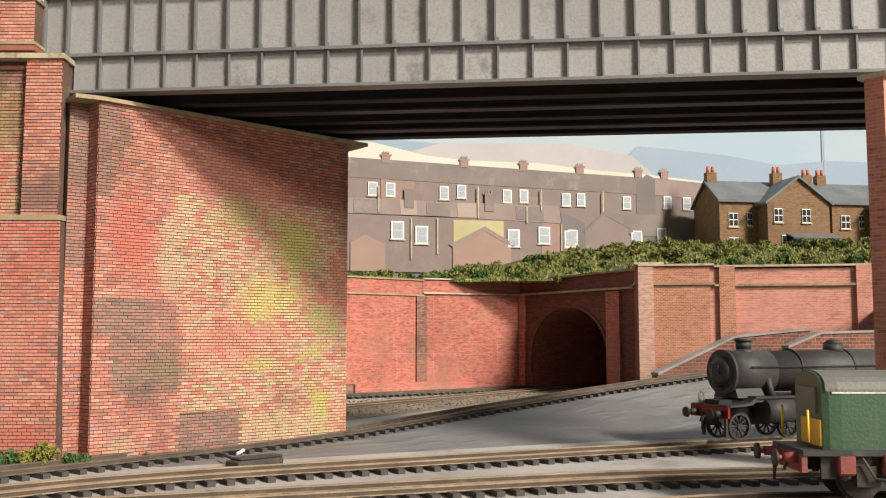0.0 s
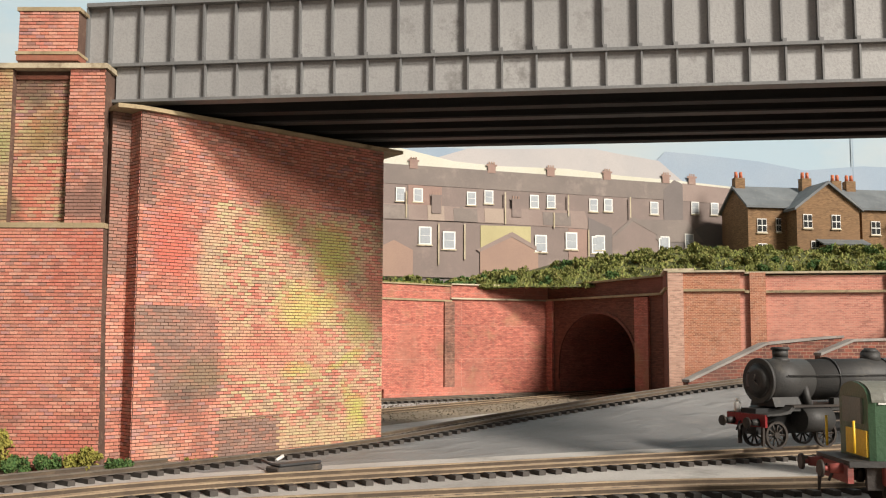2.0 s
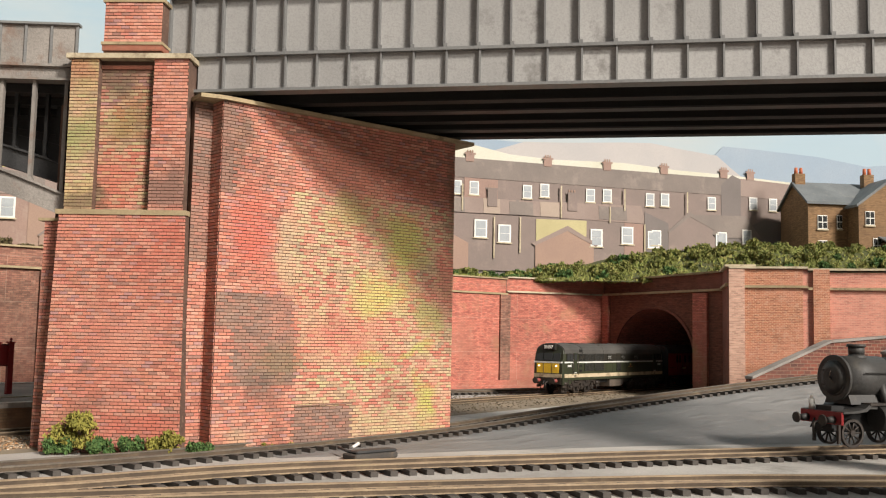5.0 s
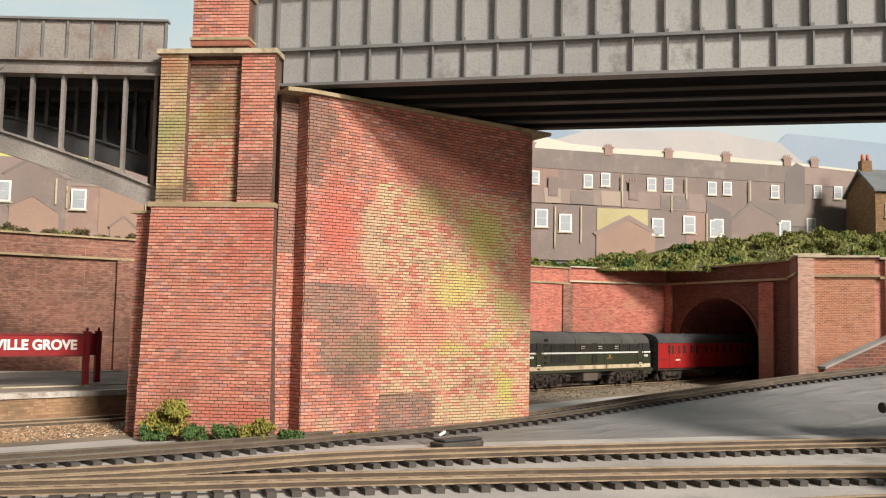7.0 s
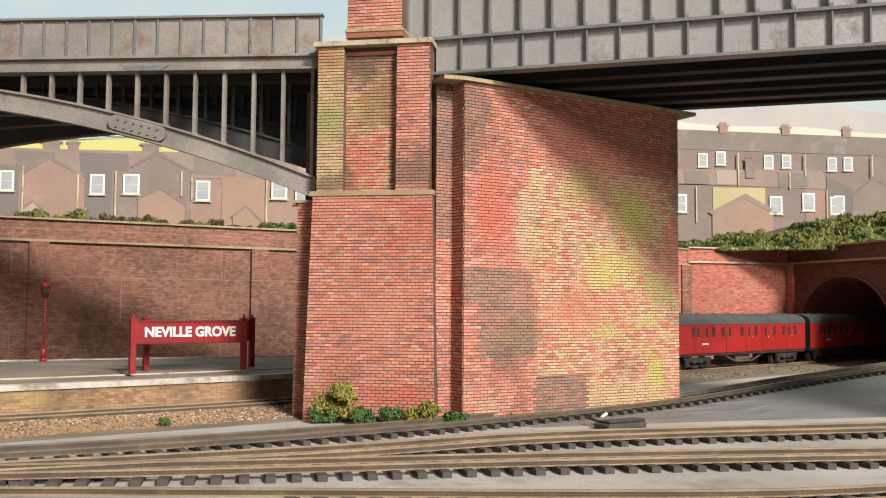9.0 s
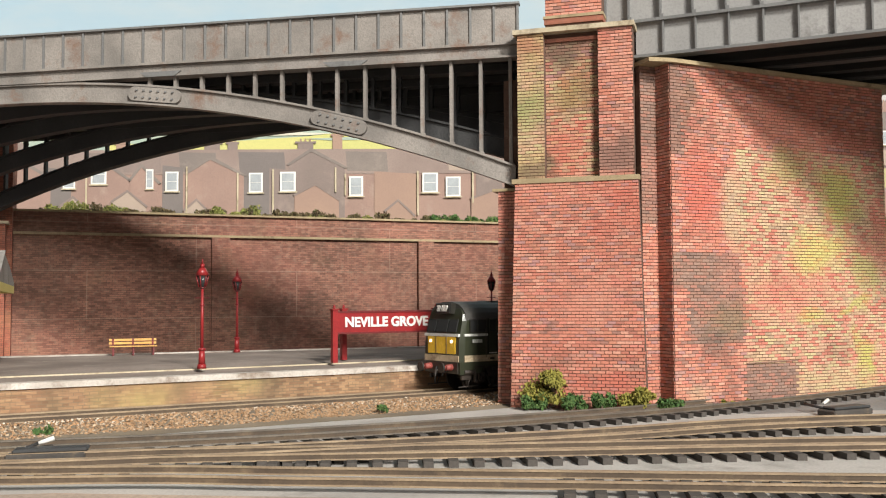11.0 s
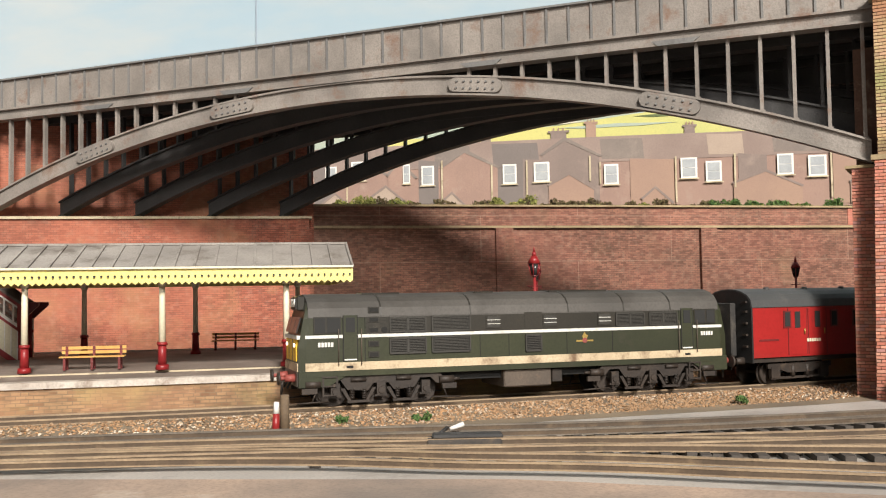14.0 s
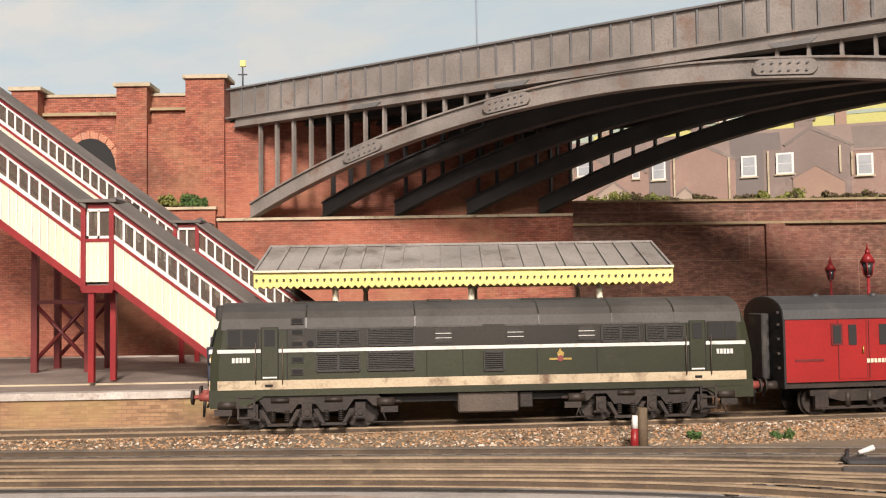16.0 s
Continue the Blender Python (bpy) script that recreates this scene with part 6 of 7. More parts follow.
    for x in (-0.95, -0.35):
        part("leg", cube(x - 0.13, x + 0.13, 0.0 if x < -0.5 else 1.2, 0.28 if x < -0.5 else 1.48, 0, 4.3), "red", t)
    for y in (0.0, 2.5):
        p = part("portal_post", cube(6.3, 6.55, y - 0.05, y + 0.2, 0.0, 3.4), "red", t)
        part("portal_bracket", prism(B(), [(6.5, 2.4), (6.65, 2.4), (7.5, 3.2), (7.5, 3.4), (6.5, 3.4)], (0, y, 0), (1, 0, 0), (0, 0, 1), -0.15), "red_dark", p)
    return t


def glaze():
    m, t, ns, ls, p = nodes_of("stair_glass")
    # brown tint puts the dark interior behind into the panes' colour
    p.inputs["Base Color"].default_value = (0.16, 0.13, 0.105, 1)
    p.inputs["Roughness"].default_value = 0.15
    p.inputs["Alpha"].default_value = 0.45
    return m


M["stair_glass"] = glaze()
covered_stairs(cm(-15.15, 44.5, 1.5), "covered stairs with cream boarded sides and red timber frame", 9)
covered_stairs(cm(-14.4, 57.0, 1.5), "second covered stairs behind, cream and red with a grey roof", 13)
tower = thing("stair_trestle", cm(-19.5, 51.0, 1.5), "dark red braced timber trestle under the stairs", "trestle")
for x in (-1.9, 0.9):
    for y in (0, 3.0):
        part("leg", cube(x - 0.16, x + 0.16, y - 0.16, y + 0.16, 0, 7.2 if x < 0 else 5.4), "red_dark", tower)
for y in (0, 3.0):
    part("brace", rod(rod(B(), (-1.9, y, 0.6), (0.9, y, 3.6), 0.11, 0.11, 4), (0.9, y, 0.6), (-1.9, y, 3.6), 0.11, 0.11, 4), "red_dark", tower)
    part("tie", cube(-1.9, 0.9, y - 0.1, y + 0.1, 3.6, 3.8), "red_dark", tower)

# figure, marker post, ground frame and small fittings
M["doll"] = plain("doll", (0.045, 0.05, 0.075), (0.03, 0.035, 0.05), 0.8)
bm = rod(rod(rod(rod(B(), (-0.13, 0, 0), (-0.12, 0, 1.0), 0.12, 0.15, 8), (0.13, 0, 0), (0.12, 0, 1.0), 0.12, 0.15, 8), (0, 0, 0.95), (0, 0, 1.75), 0.25, 0.3, 8), (0, 0, 1.8), (0, 0, 2.2), 0.13, 0.12, 8)
fig = part("figurine", bm, "doll")
fig.matrix_basis = cm(-10.35, 43.90, 1.33)
tagged(fig, "small plain dark painted model figurine", "figurine", "figurines on the platform")
copy_thing(fig, cm(-9.35, 43.60, 1.31, 25))
mk = thing("marker_post", cm(6.9, 35.1, -0.45), "red and white post beside a weathered wooden stub", "marker post")
part("stub", rod(B(), (0.3, 0.1, 0), (0.32, 0.1, 1.55), 0.2, 0.17, 8), "sleeper_tan", mk)
part("red_post", rod(B(), (-0.05, -0.1, 0), (-0.02, -0.1, 0.85), 0.17, 0.13, 8), "red", mk)
part("white_top", rod(B(), (-0.02, -0.1, 0.85), (0.0, -0.1, 1.3), 0.13, 0.1, 8), "white", mk)


def point_motor(m, label):
    t = thing("point_lever", m, label, "point lever", "point levers")
    part("base", cube(-1.3, 1.3, -0.55, 0.55, 0, 0.28, bev=0.06), "sleeper", t)
    part("lid", cube(-1.1, 1.35, -0.4, 0.4, 0.28, 0.42, bev=0.05), "steel_dark", t)
    part("rod", rod(B(), (-0.9, 0.4, 0.3), (-0.5, 2.0, 0.35), 0.07, 0.07, 6), "steel_dark", t)
    part("weight", rod(B(), (-0.45, 0.9, 0.45), (0.05, 1.05, 0.6), 0.07, 0.1, 6), "white", t, "white painted lever weight")
    return t


pm = point_motor(cm(48.6, 29.4, -0.43, 6), "dark point lever box with a white lever")
copy_thing(pm, cm(13.3, 29.6, -0.3, -8))
wv = thing("bridge_lamp", cm(-15.1, 73.6, 21.3), "thin dark post with a yellow lamp head on the bridge", "lamp post")
part("post", rod(B(), (0, 0, -0.2), (0, 0, 2.2), 0.07, 0.05, 6), "steel_dark", wv)
part("cross_arm", cube(-0.35, 0.35, -0.04, 0.04, 1.1, 1.2), "steel_dark", wv)
part("head", cube(-0.2, 0.25, -0.12, 0.12, 1.75, 2.25, bev=0.04), "yellow", wv)
for s in (-36.8, 130.5):
    painted("mast", "hill_blue", [(s - 0.09, 27), (s + 0.09, 27), (s + 0.09, 62 if s < 0 else 38), (s - 0.09, 62 if s < 0 else 38)], 0.05, board)

# ---- rolling stock ----
M["loco_green"] = plain("loco_green", (0.043, 0.048, 0.026), (0.029, 0.033, 0.020), 0.35, scale=20, dirt=(0.06, 0.052, 0.04), dirt_lo=0.58, bump=0.05)
M["loco_dark"] = plain("loco_dark", (0.030, 0.027, 0.021), (0.020, 0.019, 0.015), 0.4, scale=25, dirt=(0.065, 0.055, 0.043), bump=0.05)
M["loco_roof"] = plain("loco_roof", (0.089, 0.083, 0.075), (0.051, 0.048, 0.043), 0.65, scale=20, dirt=(0.04, 0.036, 0.031), dirt_lo=0.5, bump=0.05)
M["loco_cream"] = plain("loco_cream", (0.60, 0.50, 0.34), (0.44, 0.35, 0.23), 0.55, scale=45, dirt=(0.15, 0.095, 0.055), dirt_lo=0.5)
M["loco_white"] = plain("loco_white", (0.72, 0.72, 0.68), (0.6, 0.6, 0.56), 0.5, scale=60, dirt=(0.3, 0.28, 0.24))
M["warn_yellow"] = plain("warn_yellow", (0.80, 0.50, 0.03), (0.70, 0.43, 0.025), 0.5, scale=60, dirt=(0.3, 0.2, 0.06), dirt_lo=0.66)
M["bogie"] = plain("bogie", (0.043, 0.031, 0.023), (0.021, 0.016, 0.013), 0.6, scale=80, dirt=(0.13, 0.09, 0.06), dirt_lo=0.6)
M["tank"] = plain("tank", (0.12, 0.092, 0.07), (0.075, 0.06, 0.048), 0.7, scale=50, dirt=(0.16, 0.11, 0.075), dirt_lo=0.6)
M["grille"] = plain("grille", (0.012, 0.011, 0.01), (0.008, 0.008, 0.007), 0.8)
M["slat"] = plain("slat", (0.037, 0.035, 0.030), (0.024, 0.023, 0.019), 0.6, scale=60)
M["crimson"] = plain("crimson", (0.36, 0.02, 0.019), (0.29, 0.016, 0.015), 0.4, scale=25, dirt=(0.2, 0.022, 0.018), bump=0.03)
M["coach_roof"] = plain("coach_roof", (0.075, 0.078, 0.078), (0.05, 0.052, 0.053), 0.6, scale=20, dirt=(0.1, 0.095, 0.09))
M["buffer_red"] = plain("buffer_red", (0.32, 0.07, 0.055), (0.22, 0.05, 0.04), 0.6, dirt=(0.1, 0.06, 0.05))
M["brass"] = plain("brass", (0.55, 0.40, 0.12), (0.45, 0.32, 0.1), 0.4, 0.6)
M["soot_black"] = plain("soot_black", (0.045, 0.043, 0.040), (0.028, 0.027, 0.026), 0.6, scale=25, dirt=(0.09, 0.08, 0.065))
M["diesel_green"] = plain("diesel_green", (0.055, 0.115, 0.06), (0.042, 0.095, 0.05), 0.4, scale=20, dirt=(0.09, 0.1, 0.07))
M["diesel_top"] = plain("diesel_top", (0.20, 0.20, 0.17), (0.14, 0.145, 0.12), 0.6, scale=20)


def lamp_glow():
    m, t, ns, ls, p = nodes_of("marker_light")
    p.inputs["Base Color"].default_value = (1, 0.9, 0.7, 1)
    p.inputs["Emission Color"].default_value = (1, 0.85, 0.6, 1)
    p.inputs["Emission Strength"].default_value = 1.4
    return m


M["glow"] = lamp_glow()


def loft(sections, mat=0):
    """A skin over closed outlines of equal length; each is a list of points."""
    bm = B()
    rings = [[bm.verts.new(p) for p in s] for s in sections]
    n = len(rings[0])
    for a, b in zip(rings, rings[1:]):
        for i in range(n):
            bm.faces.new((a[i], a[(i + 1) % n], b[(i + 1) % n], b[i])).material_index = mat
    bm.faces.new(rings[0][::-1])
    bm.faces.new(rings[-1])
    return bm


def vehicle_section(x, hw, z0, zs, zt, rake=0.0, zr=3.1, k=1.0, n=10):
    pts = [(-hw * k, z0), (-hw * k, (z0 + zs) / 2), (-hw * k, zs)]
    for i in range(1, n):
        a = math.pi * (1 - i / n)
        pts.append((hw * k * math.cos(a) * (1.0 if 0 < i < n else 1), zs + (zt - zs) * math.sin(a) ** 0.8))
    pts += [(hw * k, zs), (hw * k, (z0 + zs) / 2), (hw * k, z0)]
    return [(x + rake * max(0.0, z - zr), y, z) for y, z in pts]


def louvre(u0, u1, z0, z1, slats, parent, y=-1.76, mid=False):
    g = part("grille", cube(u0, u1, y - 0.02, y + 0.06, z0, z1), "grille", parent)
    bm = B()
    for i in range(slats):
        z = z0 + (z1 - z0) * (i + 0.5) / slats
        box(bm, u0 + 0.05, u1 - 0.05, y - 0.07, y - 0.01, z - 0.022, z + 0.022)
    for a, b in ((u0 - 0.03, u0 + 0.04), (u1 - 0.04, u1 + 0.03)) + ((((u0 + u1) / 2 - 0.05, (u0 + u1) / 2 + 0.05),) if mid else ()):
        box(bm, a, b, y - 0.08, y, z0, z1)
    box(bm, u0, u1, y - 0.08, y, z1 - 0.03, z1 + 0.04)
    box(bm, u0, u1, y - 0.08, y, z0 - 0.04, z0 + 0.03)
    part("grille_slats", bm, "slat", g)


def wheelset(x, r, parent, spokes=False):
    me_bm = B()
    for y in (-0.82, 0.82):
        rod(me_bm, (0, y - 0.13, 0), (0, y + 0.13, 0), r, r, 20)
        rod(me_bm, (0, y * 0.86 - 0.04, 0), (0, y * 0.86 + 0.04, 0), r + 0.09, r + 0.09, 20)
    rod(me_bm, (0, -1.0, 0), (0, 1.0, 0), 0.12, 0.12, 8)
    ob = part("wheelset", me_bm, "bogie", parent)
    ob.matrix_basis = cm(x, 0, r)
    return ob


def bogie_frame(x, parent, axles, flip=1):
    """A six-wheeled bogie side with its springs, axleboxes, steps and brake gear."""
    bm = B()
    for y, o in ((-1.5, -1), (1.42, 1)):
        top = [(-3.0, 1.12), (-2.6, 1.5), (-1.5, 1.56), (-0.7, 1.36), (0.7, 1.36), (1.5, 1.56), (2.6, 1.5), (3.0, 1.12)]
        low = [(3.0, 0.86), (2.6, 0.95), (2.35, 1.2), (1.85, 1.2), (1.55, 0.78), (0.6, 0.72), (0.35, 1.05), (-0.35, 1.05), (-0.6, 0.72), (-1.55, 0.78), (-1.85, 1.2), (-2.35, 1.2), (-2.6, 0.95), (-3.0, 0.86)]
        prism(bm, top + low, (0, y, 0), (1, 0, 0), (0, 0, 1), 0.12)
        for (x0, z0), (x1, z1) in zip(top, top[1:]):
            prism(bm, [(x0, z0), (x1, z1), (x1, z1 + 0.05), (x0, z0 + 0.05)], (0, y - 0.13, 0), (1, 0, 0), (0, 0, 1), -0.28)
        for a in axles:
            box(bm, a - 0.2, a + 0.2, y - 0.17, y + 0.02, 0.5, 1.08)
            rod(bm, (a, y - 0.1, 0.72), (a, y - 0.24, 0.72), 0.17, 0.14, 10)
            box(bm, a - 0.28, a + 0.28, y - 0.12, y + 0.02, 0.44, 0.52)
        for a in (-1.05, 1.05):
            for d in (-0.72, 0.72):
                prism(bm, [(a + d - 0.09, 0.85), (a + d + 0.09, 0.85), (a + d * 0.55 + 0.07, 0.3), (a + d * 0.55 - 0.07, 0.3)], (0, y - 0.06, 0), (1, 0, 0), (0, 0, 1), 0.1)
            box(bm, a - 0.5, a + 0.5, y - 0.13, y - 0.02, 0.2, 0.31)
            for d in (-0.28, 0.28):
                rod(bm, (a + d, y - 0.07, 0.3), (a + d, y - 0.07, 1.28), 0.035, 0.035, 6)
                for q in range(6):
                    rod(bm, (a + d, y - 0.07, 0.4 + 0.075 * q), (a + d, y - 0.07, 0.435 + 0.075 * q), 0.115, 0.115, 8)
            rod(bm, (a - 0.35, y - 0.16, 1.22), (a + 0.35, y - 0.16, 1.22), 0.09, 0.09, 8)
        for sx in (-1, 1):
            rod(bm, (sx * 2.75, y - 0.12, 1.08), (sx * 3.45, y - 0.12, 1.08), 0.17, 0.17, 10)
            rod(bm, (sx * 3.45, y - 0.12, 1.08), (sx * 3.75, y - 0.12, 1.08), 0.08, 0.06, 8)
            box(bm, sx * 3.25 - 0.34, sx * 3.25 + 0.34, y - 0.16, y + 0.02, 0.66, 0.9)
            rod(bm, (sx * 2.9, y - 0.1, 0.9), (sx * 3.15, y - 0.1, 0.24), 0.035, 0.035, 6)
            rod(bm, (sx * 2.4, y - 0.1, 0.3), (sx * 3.8, y - 0.1, 0.26), 0.035, 0.035, 6)
    for z in (0.55, 0.95, 1.35):
        box(bm, -flip * 2.35 - 0.32, -flip * 2.35 + 0.32, -1.78, -1.52, z, z + 0.06)
    for d in (-0.32, 0.3):
        box(bm, -flip * 2.35 + d - 0.03, -flip * 2.35 + d + 0.05, -1.75, -1.6, 0.5, 1.45)
    ob = part("bogie", bm, "bogie", parent, "weathered brown bogie frame")
    ob.matrix_basis = cm(x, 0, 0)
    return ob, [wheelset(a, 0.68, ob) for a in axles]


def bars(name, x, z, y, w, h, n, mat, parent):
    bm = B()
    for i in range(n):
        a = x + w * (i + 0.1) / n
        box(bm, a, a + w * 0.75 / n, y - 0.015, y + 0.02, z, z + h)
    return part(name, bm, mat, parent)


WHEELS = []
HL = 10.95
loco = thing("diesel_locomotive", cm(0, 0, 0), "green diesel locomotive with cream and white bands, weathered", "locomotive")
secs = [vehicle_section(-HL, 1.75, 1.45, 3.95, 4.95, 0.28, 3.1, 0.93), vehicle_section(-HL + 0.35, 1.75, 1.4, 4.0, 5.02, 0.2, 3.1, 0.985), vehicle_section(-HL + 1.2, 1.75, 1.4, 4.02, 5.05)]
secs += [vehicle_section(x, 1.75, 1.4, 4.02, 5.05) for x in (-4, 4, HL - 1.2)]
secs += [vehicle_section(HL - 0.35, 1.75, 1.4, 4.0, 5.02, -0.2, 3.1, 0.985), vehicle_section(HL, 1.75, 1.45, 3.95, 4.95, -0.28, 3.1, 0.93)]
body = part("body", loft(secs), ["loco_green"], loco)
roof_secs = []
for x in (-HL + 0.45, -HL + 1.2, HL - 1.2, HL - 0.45):
    k = 1.0 if abs(x) < 10 else 0.97
    roof_secs.append([(x, y * k * 1.012, z + 0.02) for _, y, z in vehicle_section(x, 1.75, 3.98, 4.0, 5.05)])
roof = part("roof", loft(roof_secs), "loco_roof", loco, "weathered grey roof")
for x in (-7.2, -2.9, 2.1, 5.1, 7.7):
    part("roof_seam", loft([[(xx, y * 1.02, z + 0.035) for _, y, z in vehicle_section(xx, 1.75, 4.0, 4.02, 5.05)] for xx in (x - 0.03, x + 0.03)]), "loco_dark", roof)
for x, w in ((-6.9, 0.9), (-1.8, 0.5), (3.2, 1.6)):
    part("roof_hatch", cube(x - w, x + w, -0.6, 0.6, 5.0, 5.1, bev=0.03), "loco_dark", roof)
YS = -1.752
for side in (1, -1):
    yy = YS if side == 1 else 1.752
    y0, y1 = min(yy - 0.02 * side, yy + 0.05 * side), max(yy - 0.02 * side, yy + 0.05 * side)
    part("cream_band", cube(-HL + 0.3, HL - 0.3, y0, y1, 1.66, 2.02), "loco_cream", loco, "grimy cream lower band")
    part("white_band", cube(-HL + 0.3, HL - 0.3, y0, y1, 3.1, 3.24), "loco_white", loco, "white waist band")
    part("upper_side", cube(-7.9, 7.9, y0 + 0.005, y1 - 0.005, 3.24, 4.05), "loco_dark", loco)
U = lambda u: u - HL
# cab doors, windows and handrails at both ends
for sg in (1, -1):
    X = lambda u: sg * (u - HL)
    for a, b, z0, z1, nm in ((0.72, 1.18, 3.36, 4.0, "quarter_light"), (1.28, 1.85, 3.36, 4.0, "cab_window")):
        w = part(nm, cube(min(X(a), X(b)) - 0.05, max(X(a), X(b)) + 0.05, YS - 0.045, YS + 0.02, z0 - 0.05, z1 + 0.05), "loco_dark", loco)
        part("pane", cube(min(X(a), X(b)), max(X(a), X(b)), YS - 0.06, YS, z0, z1), "glass", w)
    d = part("cab_door", cube(min(X(2.0), X(2.65)), max(X(2.0), X(2.65)), YS - 0.04, YS + 0.02, 2.08, 4.1, bev=0.02), "loco_green", loco)
    part("door_window", cube(min(X(2.12), X(2.53)), max(X(2.12), X(2.53)), YS - 0.06, YS, 3.36, 4.0), "glass", d)
    part("kick_plate", cube(min(X(2.05), X(2.6)), max(X(2.05), X(2.6)), YS - 0.06, YS, 2.1, 2.16), "loco_white", d)
    for u in (1.78, 2.82):
        part("handrail", rod(B(), (X(u), YS - 0.1, 1.9), (X(u), YS - 0.1, 3.5), 0.021, 0.021, 6), "tank", loco)
    bars("running_number", min(X(0.85), X(1.55)), 2.72, YS - 0.03, 0.72, 0.2, 5, "loco_white", loco)
    bars("step_slot", min(X(2.1), X(2.5)), 1.76, YS - 0.03, 0.4, 0.1, 1, "grille", loco)
for z in (2.2, 2.68, 3.3, 3.76, 4.2):
    it = part("intake", cube(U(3.15), U(3.65), YS - 0.045, YS + 0.03, z, z + 0.26), "loco_dark", loco)
    part("intake_mouth", cube(U(3.2), U(3.6), YS - 0.055, YS + 0.02, z + 0.04, z + 0.21), "grille", it)
for u in (3.0, 8.5, 9.95, 12.95, 15.4, 19.15):
    part("body_seam", cube(U(u) - 0.015, U(u) + 0.015, YS - 0.012, YS + 0.02, 2.04, 4.05), "grille", loco)
for u0, u1 in ((1.98, 2.02), (2.63, 2.67)):
    for sg in (1, -1):
        part("door_gap", cube(min(sg * U(u0), sg * U(u1)), max(sg * U(u0), sg * U(u1)), YS - 0.045, YS + 0.02, 2.08, 4.1), "grille", loco)
part("side_door", cube(U(10.75), U(11.65), YS - 0.03, YS + 0.02, 3.26, 4.08), "loco_dark", loco)
for u in (8.4, 12.9, 14.9):
    part("cantrail_rivet_strip", cube(U(u) - 0.4, U(u) + 0.4, YS - 0.02, YS + 0.02, 4.02, 4.06), "loco_roof", loco)
for u0, u1, z0, z1, n, mid in ((4.15, 5.85, 3.32, 3.95, 9, True), (6.15, 8.0, 3.32, 3.98, 10, False), (4.15, 5.85, 2.35, 3.02, 9, True), (6.15, 8.0, 2.35, 3.05, 10, False), (15.6, 17.15, 3.32, 3.92, 9, True), (17.45, 19.0, 3.32, 3.92, 9, True), (10.8, 11.6, 2.25, 3.0, 9, False)):
    louvre(U(u0), U(u1), z0, z1, n, loco, mid=mid)
for u0, u1 in ((8.8, 9.55), (11.7, 12.45), (14.6, 15.35)):
    w = part("body_window", cube(U(u0), U(u1), YS - 0.05, YS + 0.02, 3.36, 3.95), "loco_dark", loco)
    part("vent_plate", cube(U(u0) + 0.06, U(u1) - 0.06, YS - 0.065, YS, 3.42, 3.9), "slat", w)
    part("window_bars", box(box(B(), U(u0) + 0.05, U(u1) - 0.05, YS - 0.1, YS - 0.05, 3.555, 3.58), U(u0) + 0.05, U(u1) - 0.05, YS - 0.1, YS - 0.05, 3.735, 3.76), "loco_white", w)
part("crest", rod(B(), (U(13.9), YS - 0.03, 2.66), (U(13.9), YS + 0.02, 2.66), 0.13, 0.13, 12), "buffer_red", loco)
part("crest_lion", prism(B(), [(-0.1, 0.0), (0.12, 0.0), (0.16, 0.14), (0.05, 0.2), (0.0, 0.32), (-0.08, 0.2), (-0.14, 0.12)], (U(13.9) * 1.0, YS - 0.022, 2.75), (1, 0, 0), (0, 0, 1), -0.02), "brass", loco)
part("crest_wing", cube(U(13.45), U(14.35), YS - 0.02, YS + 0.01, 2.6, 2.68), "brass", loco)
part("filler", rod(B(), (U(3.9), YS - 0.05, 3.42), (U(3.9), YS + 0.02, 3.42), 0.14, 0.14, 12), "grille", loco)
# cab front
FX = -HL
part("yellow_panel", cube(FX - 0.04, FX + 0.1, -1.3, 1.3, 2.1, 3.06), "warn_yellow", loco, "yellow warning panel")
part("front_band", cube(FX - 0.05, FX + 0.1, -1.62, 1.62, 3.08, 3.24), "loco_white", loco)
part("front_band", cube(FX - 0.05, FX + 0.1, -1.62, 1.62, 1.66, 2.02), "loco_cream", loco)
for y0, y1 in ((-1.4, -0.62), (-0.5, 0.5), (0.62, 1.4)):
    part("windscreen", prism(B(), [(y0, 0), (y1, 0), (y1, 0.72), (y0, 0.72)], (FX + 0.0, 0, 3.34), (0, 1, 0), (0.27, 0, 0.963), -0.06), "glass", loco)
hb = part("headcode_box", cube(FX + 0.12, FX + 0.9, -0.75, 0.75, 4.35, 4.98, bev=0.04), "loco_dark", loco)
hp_ = part("headcode_panel", cube(FX + 0.07, FX + 0.2, -0.66, 0.66, 4.42, 4.9), "black", hb)
text_part("headcode", "3N07", 0.46, Matrix.Translation(((FX + 0.06) * 0.01, 0, 0.0466)) @ Matrix.Rotation(radians(-90), 4, "Z") @ Matrix.Rotation(radians(90), 4, "X"), "white", hp_)
for y in (-1.0, 1.0):
    part("marker_lamp", rod(B(), (FX - 0.1, y, 2.8), (FX + 0.05, y, 2.8), 0.09, 0.09, 10), "glow", loco, "lit round marker lamp")
part("front_doors", box(box(B(), FX - 0.06, FX, -0.52, -0.48, 2.1, 3.06), FX - 0.06, FX, 0.48, 0.52, 2.1, 3.06), "tank", loco)


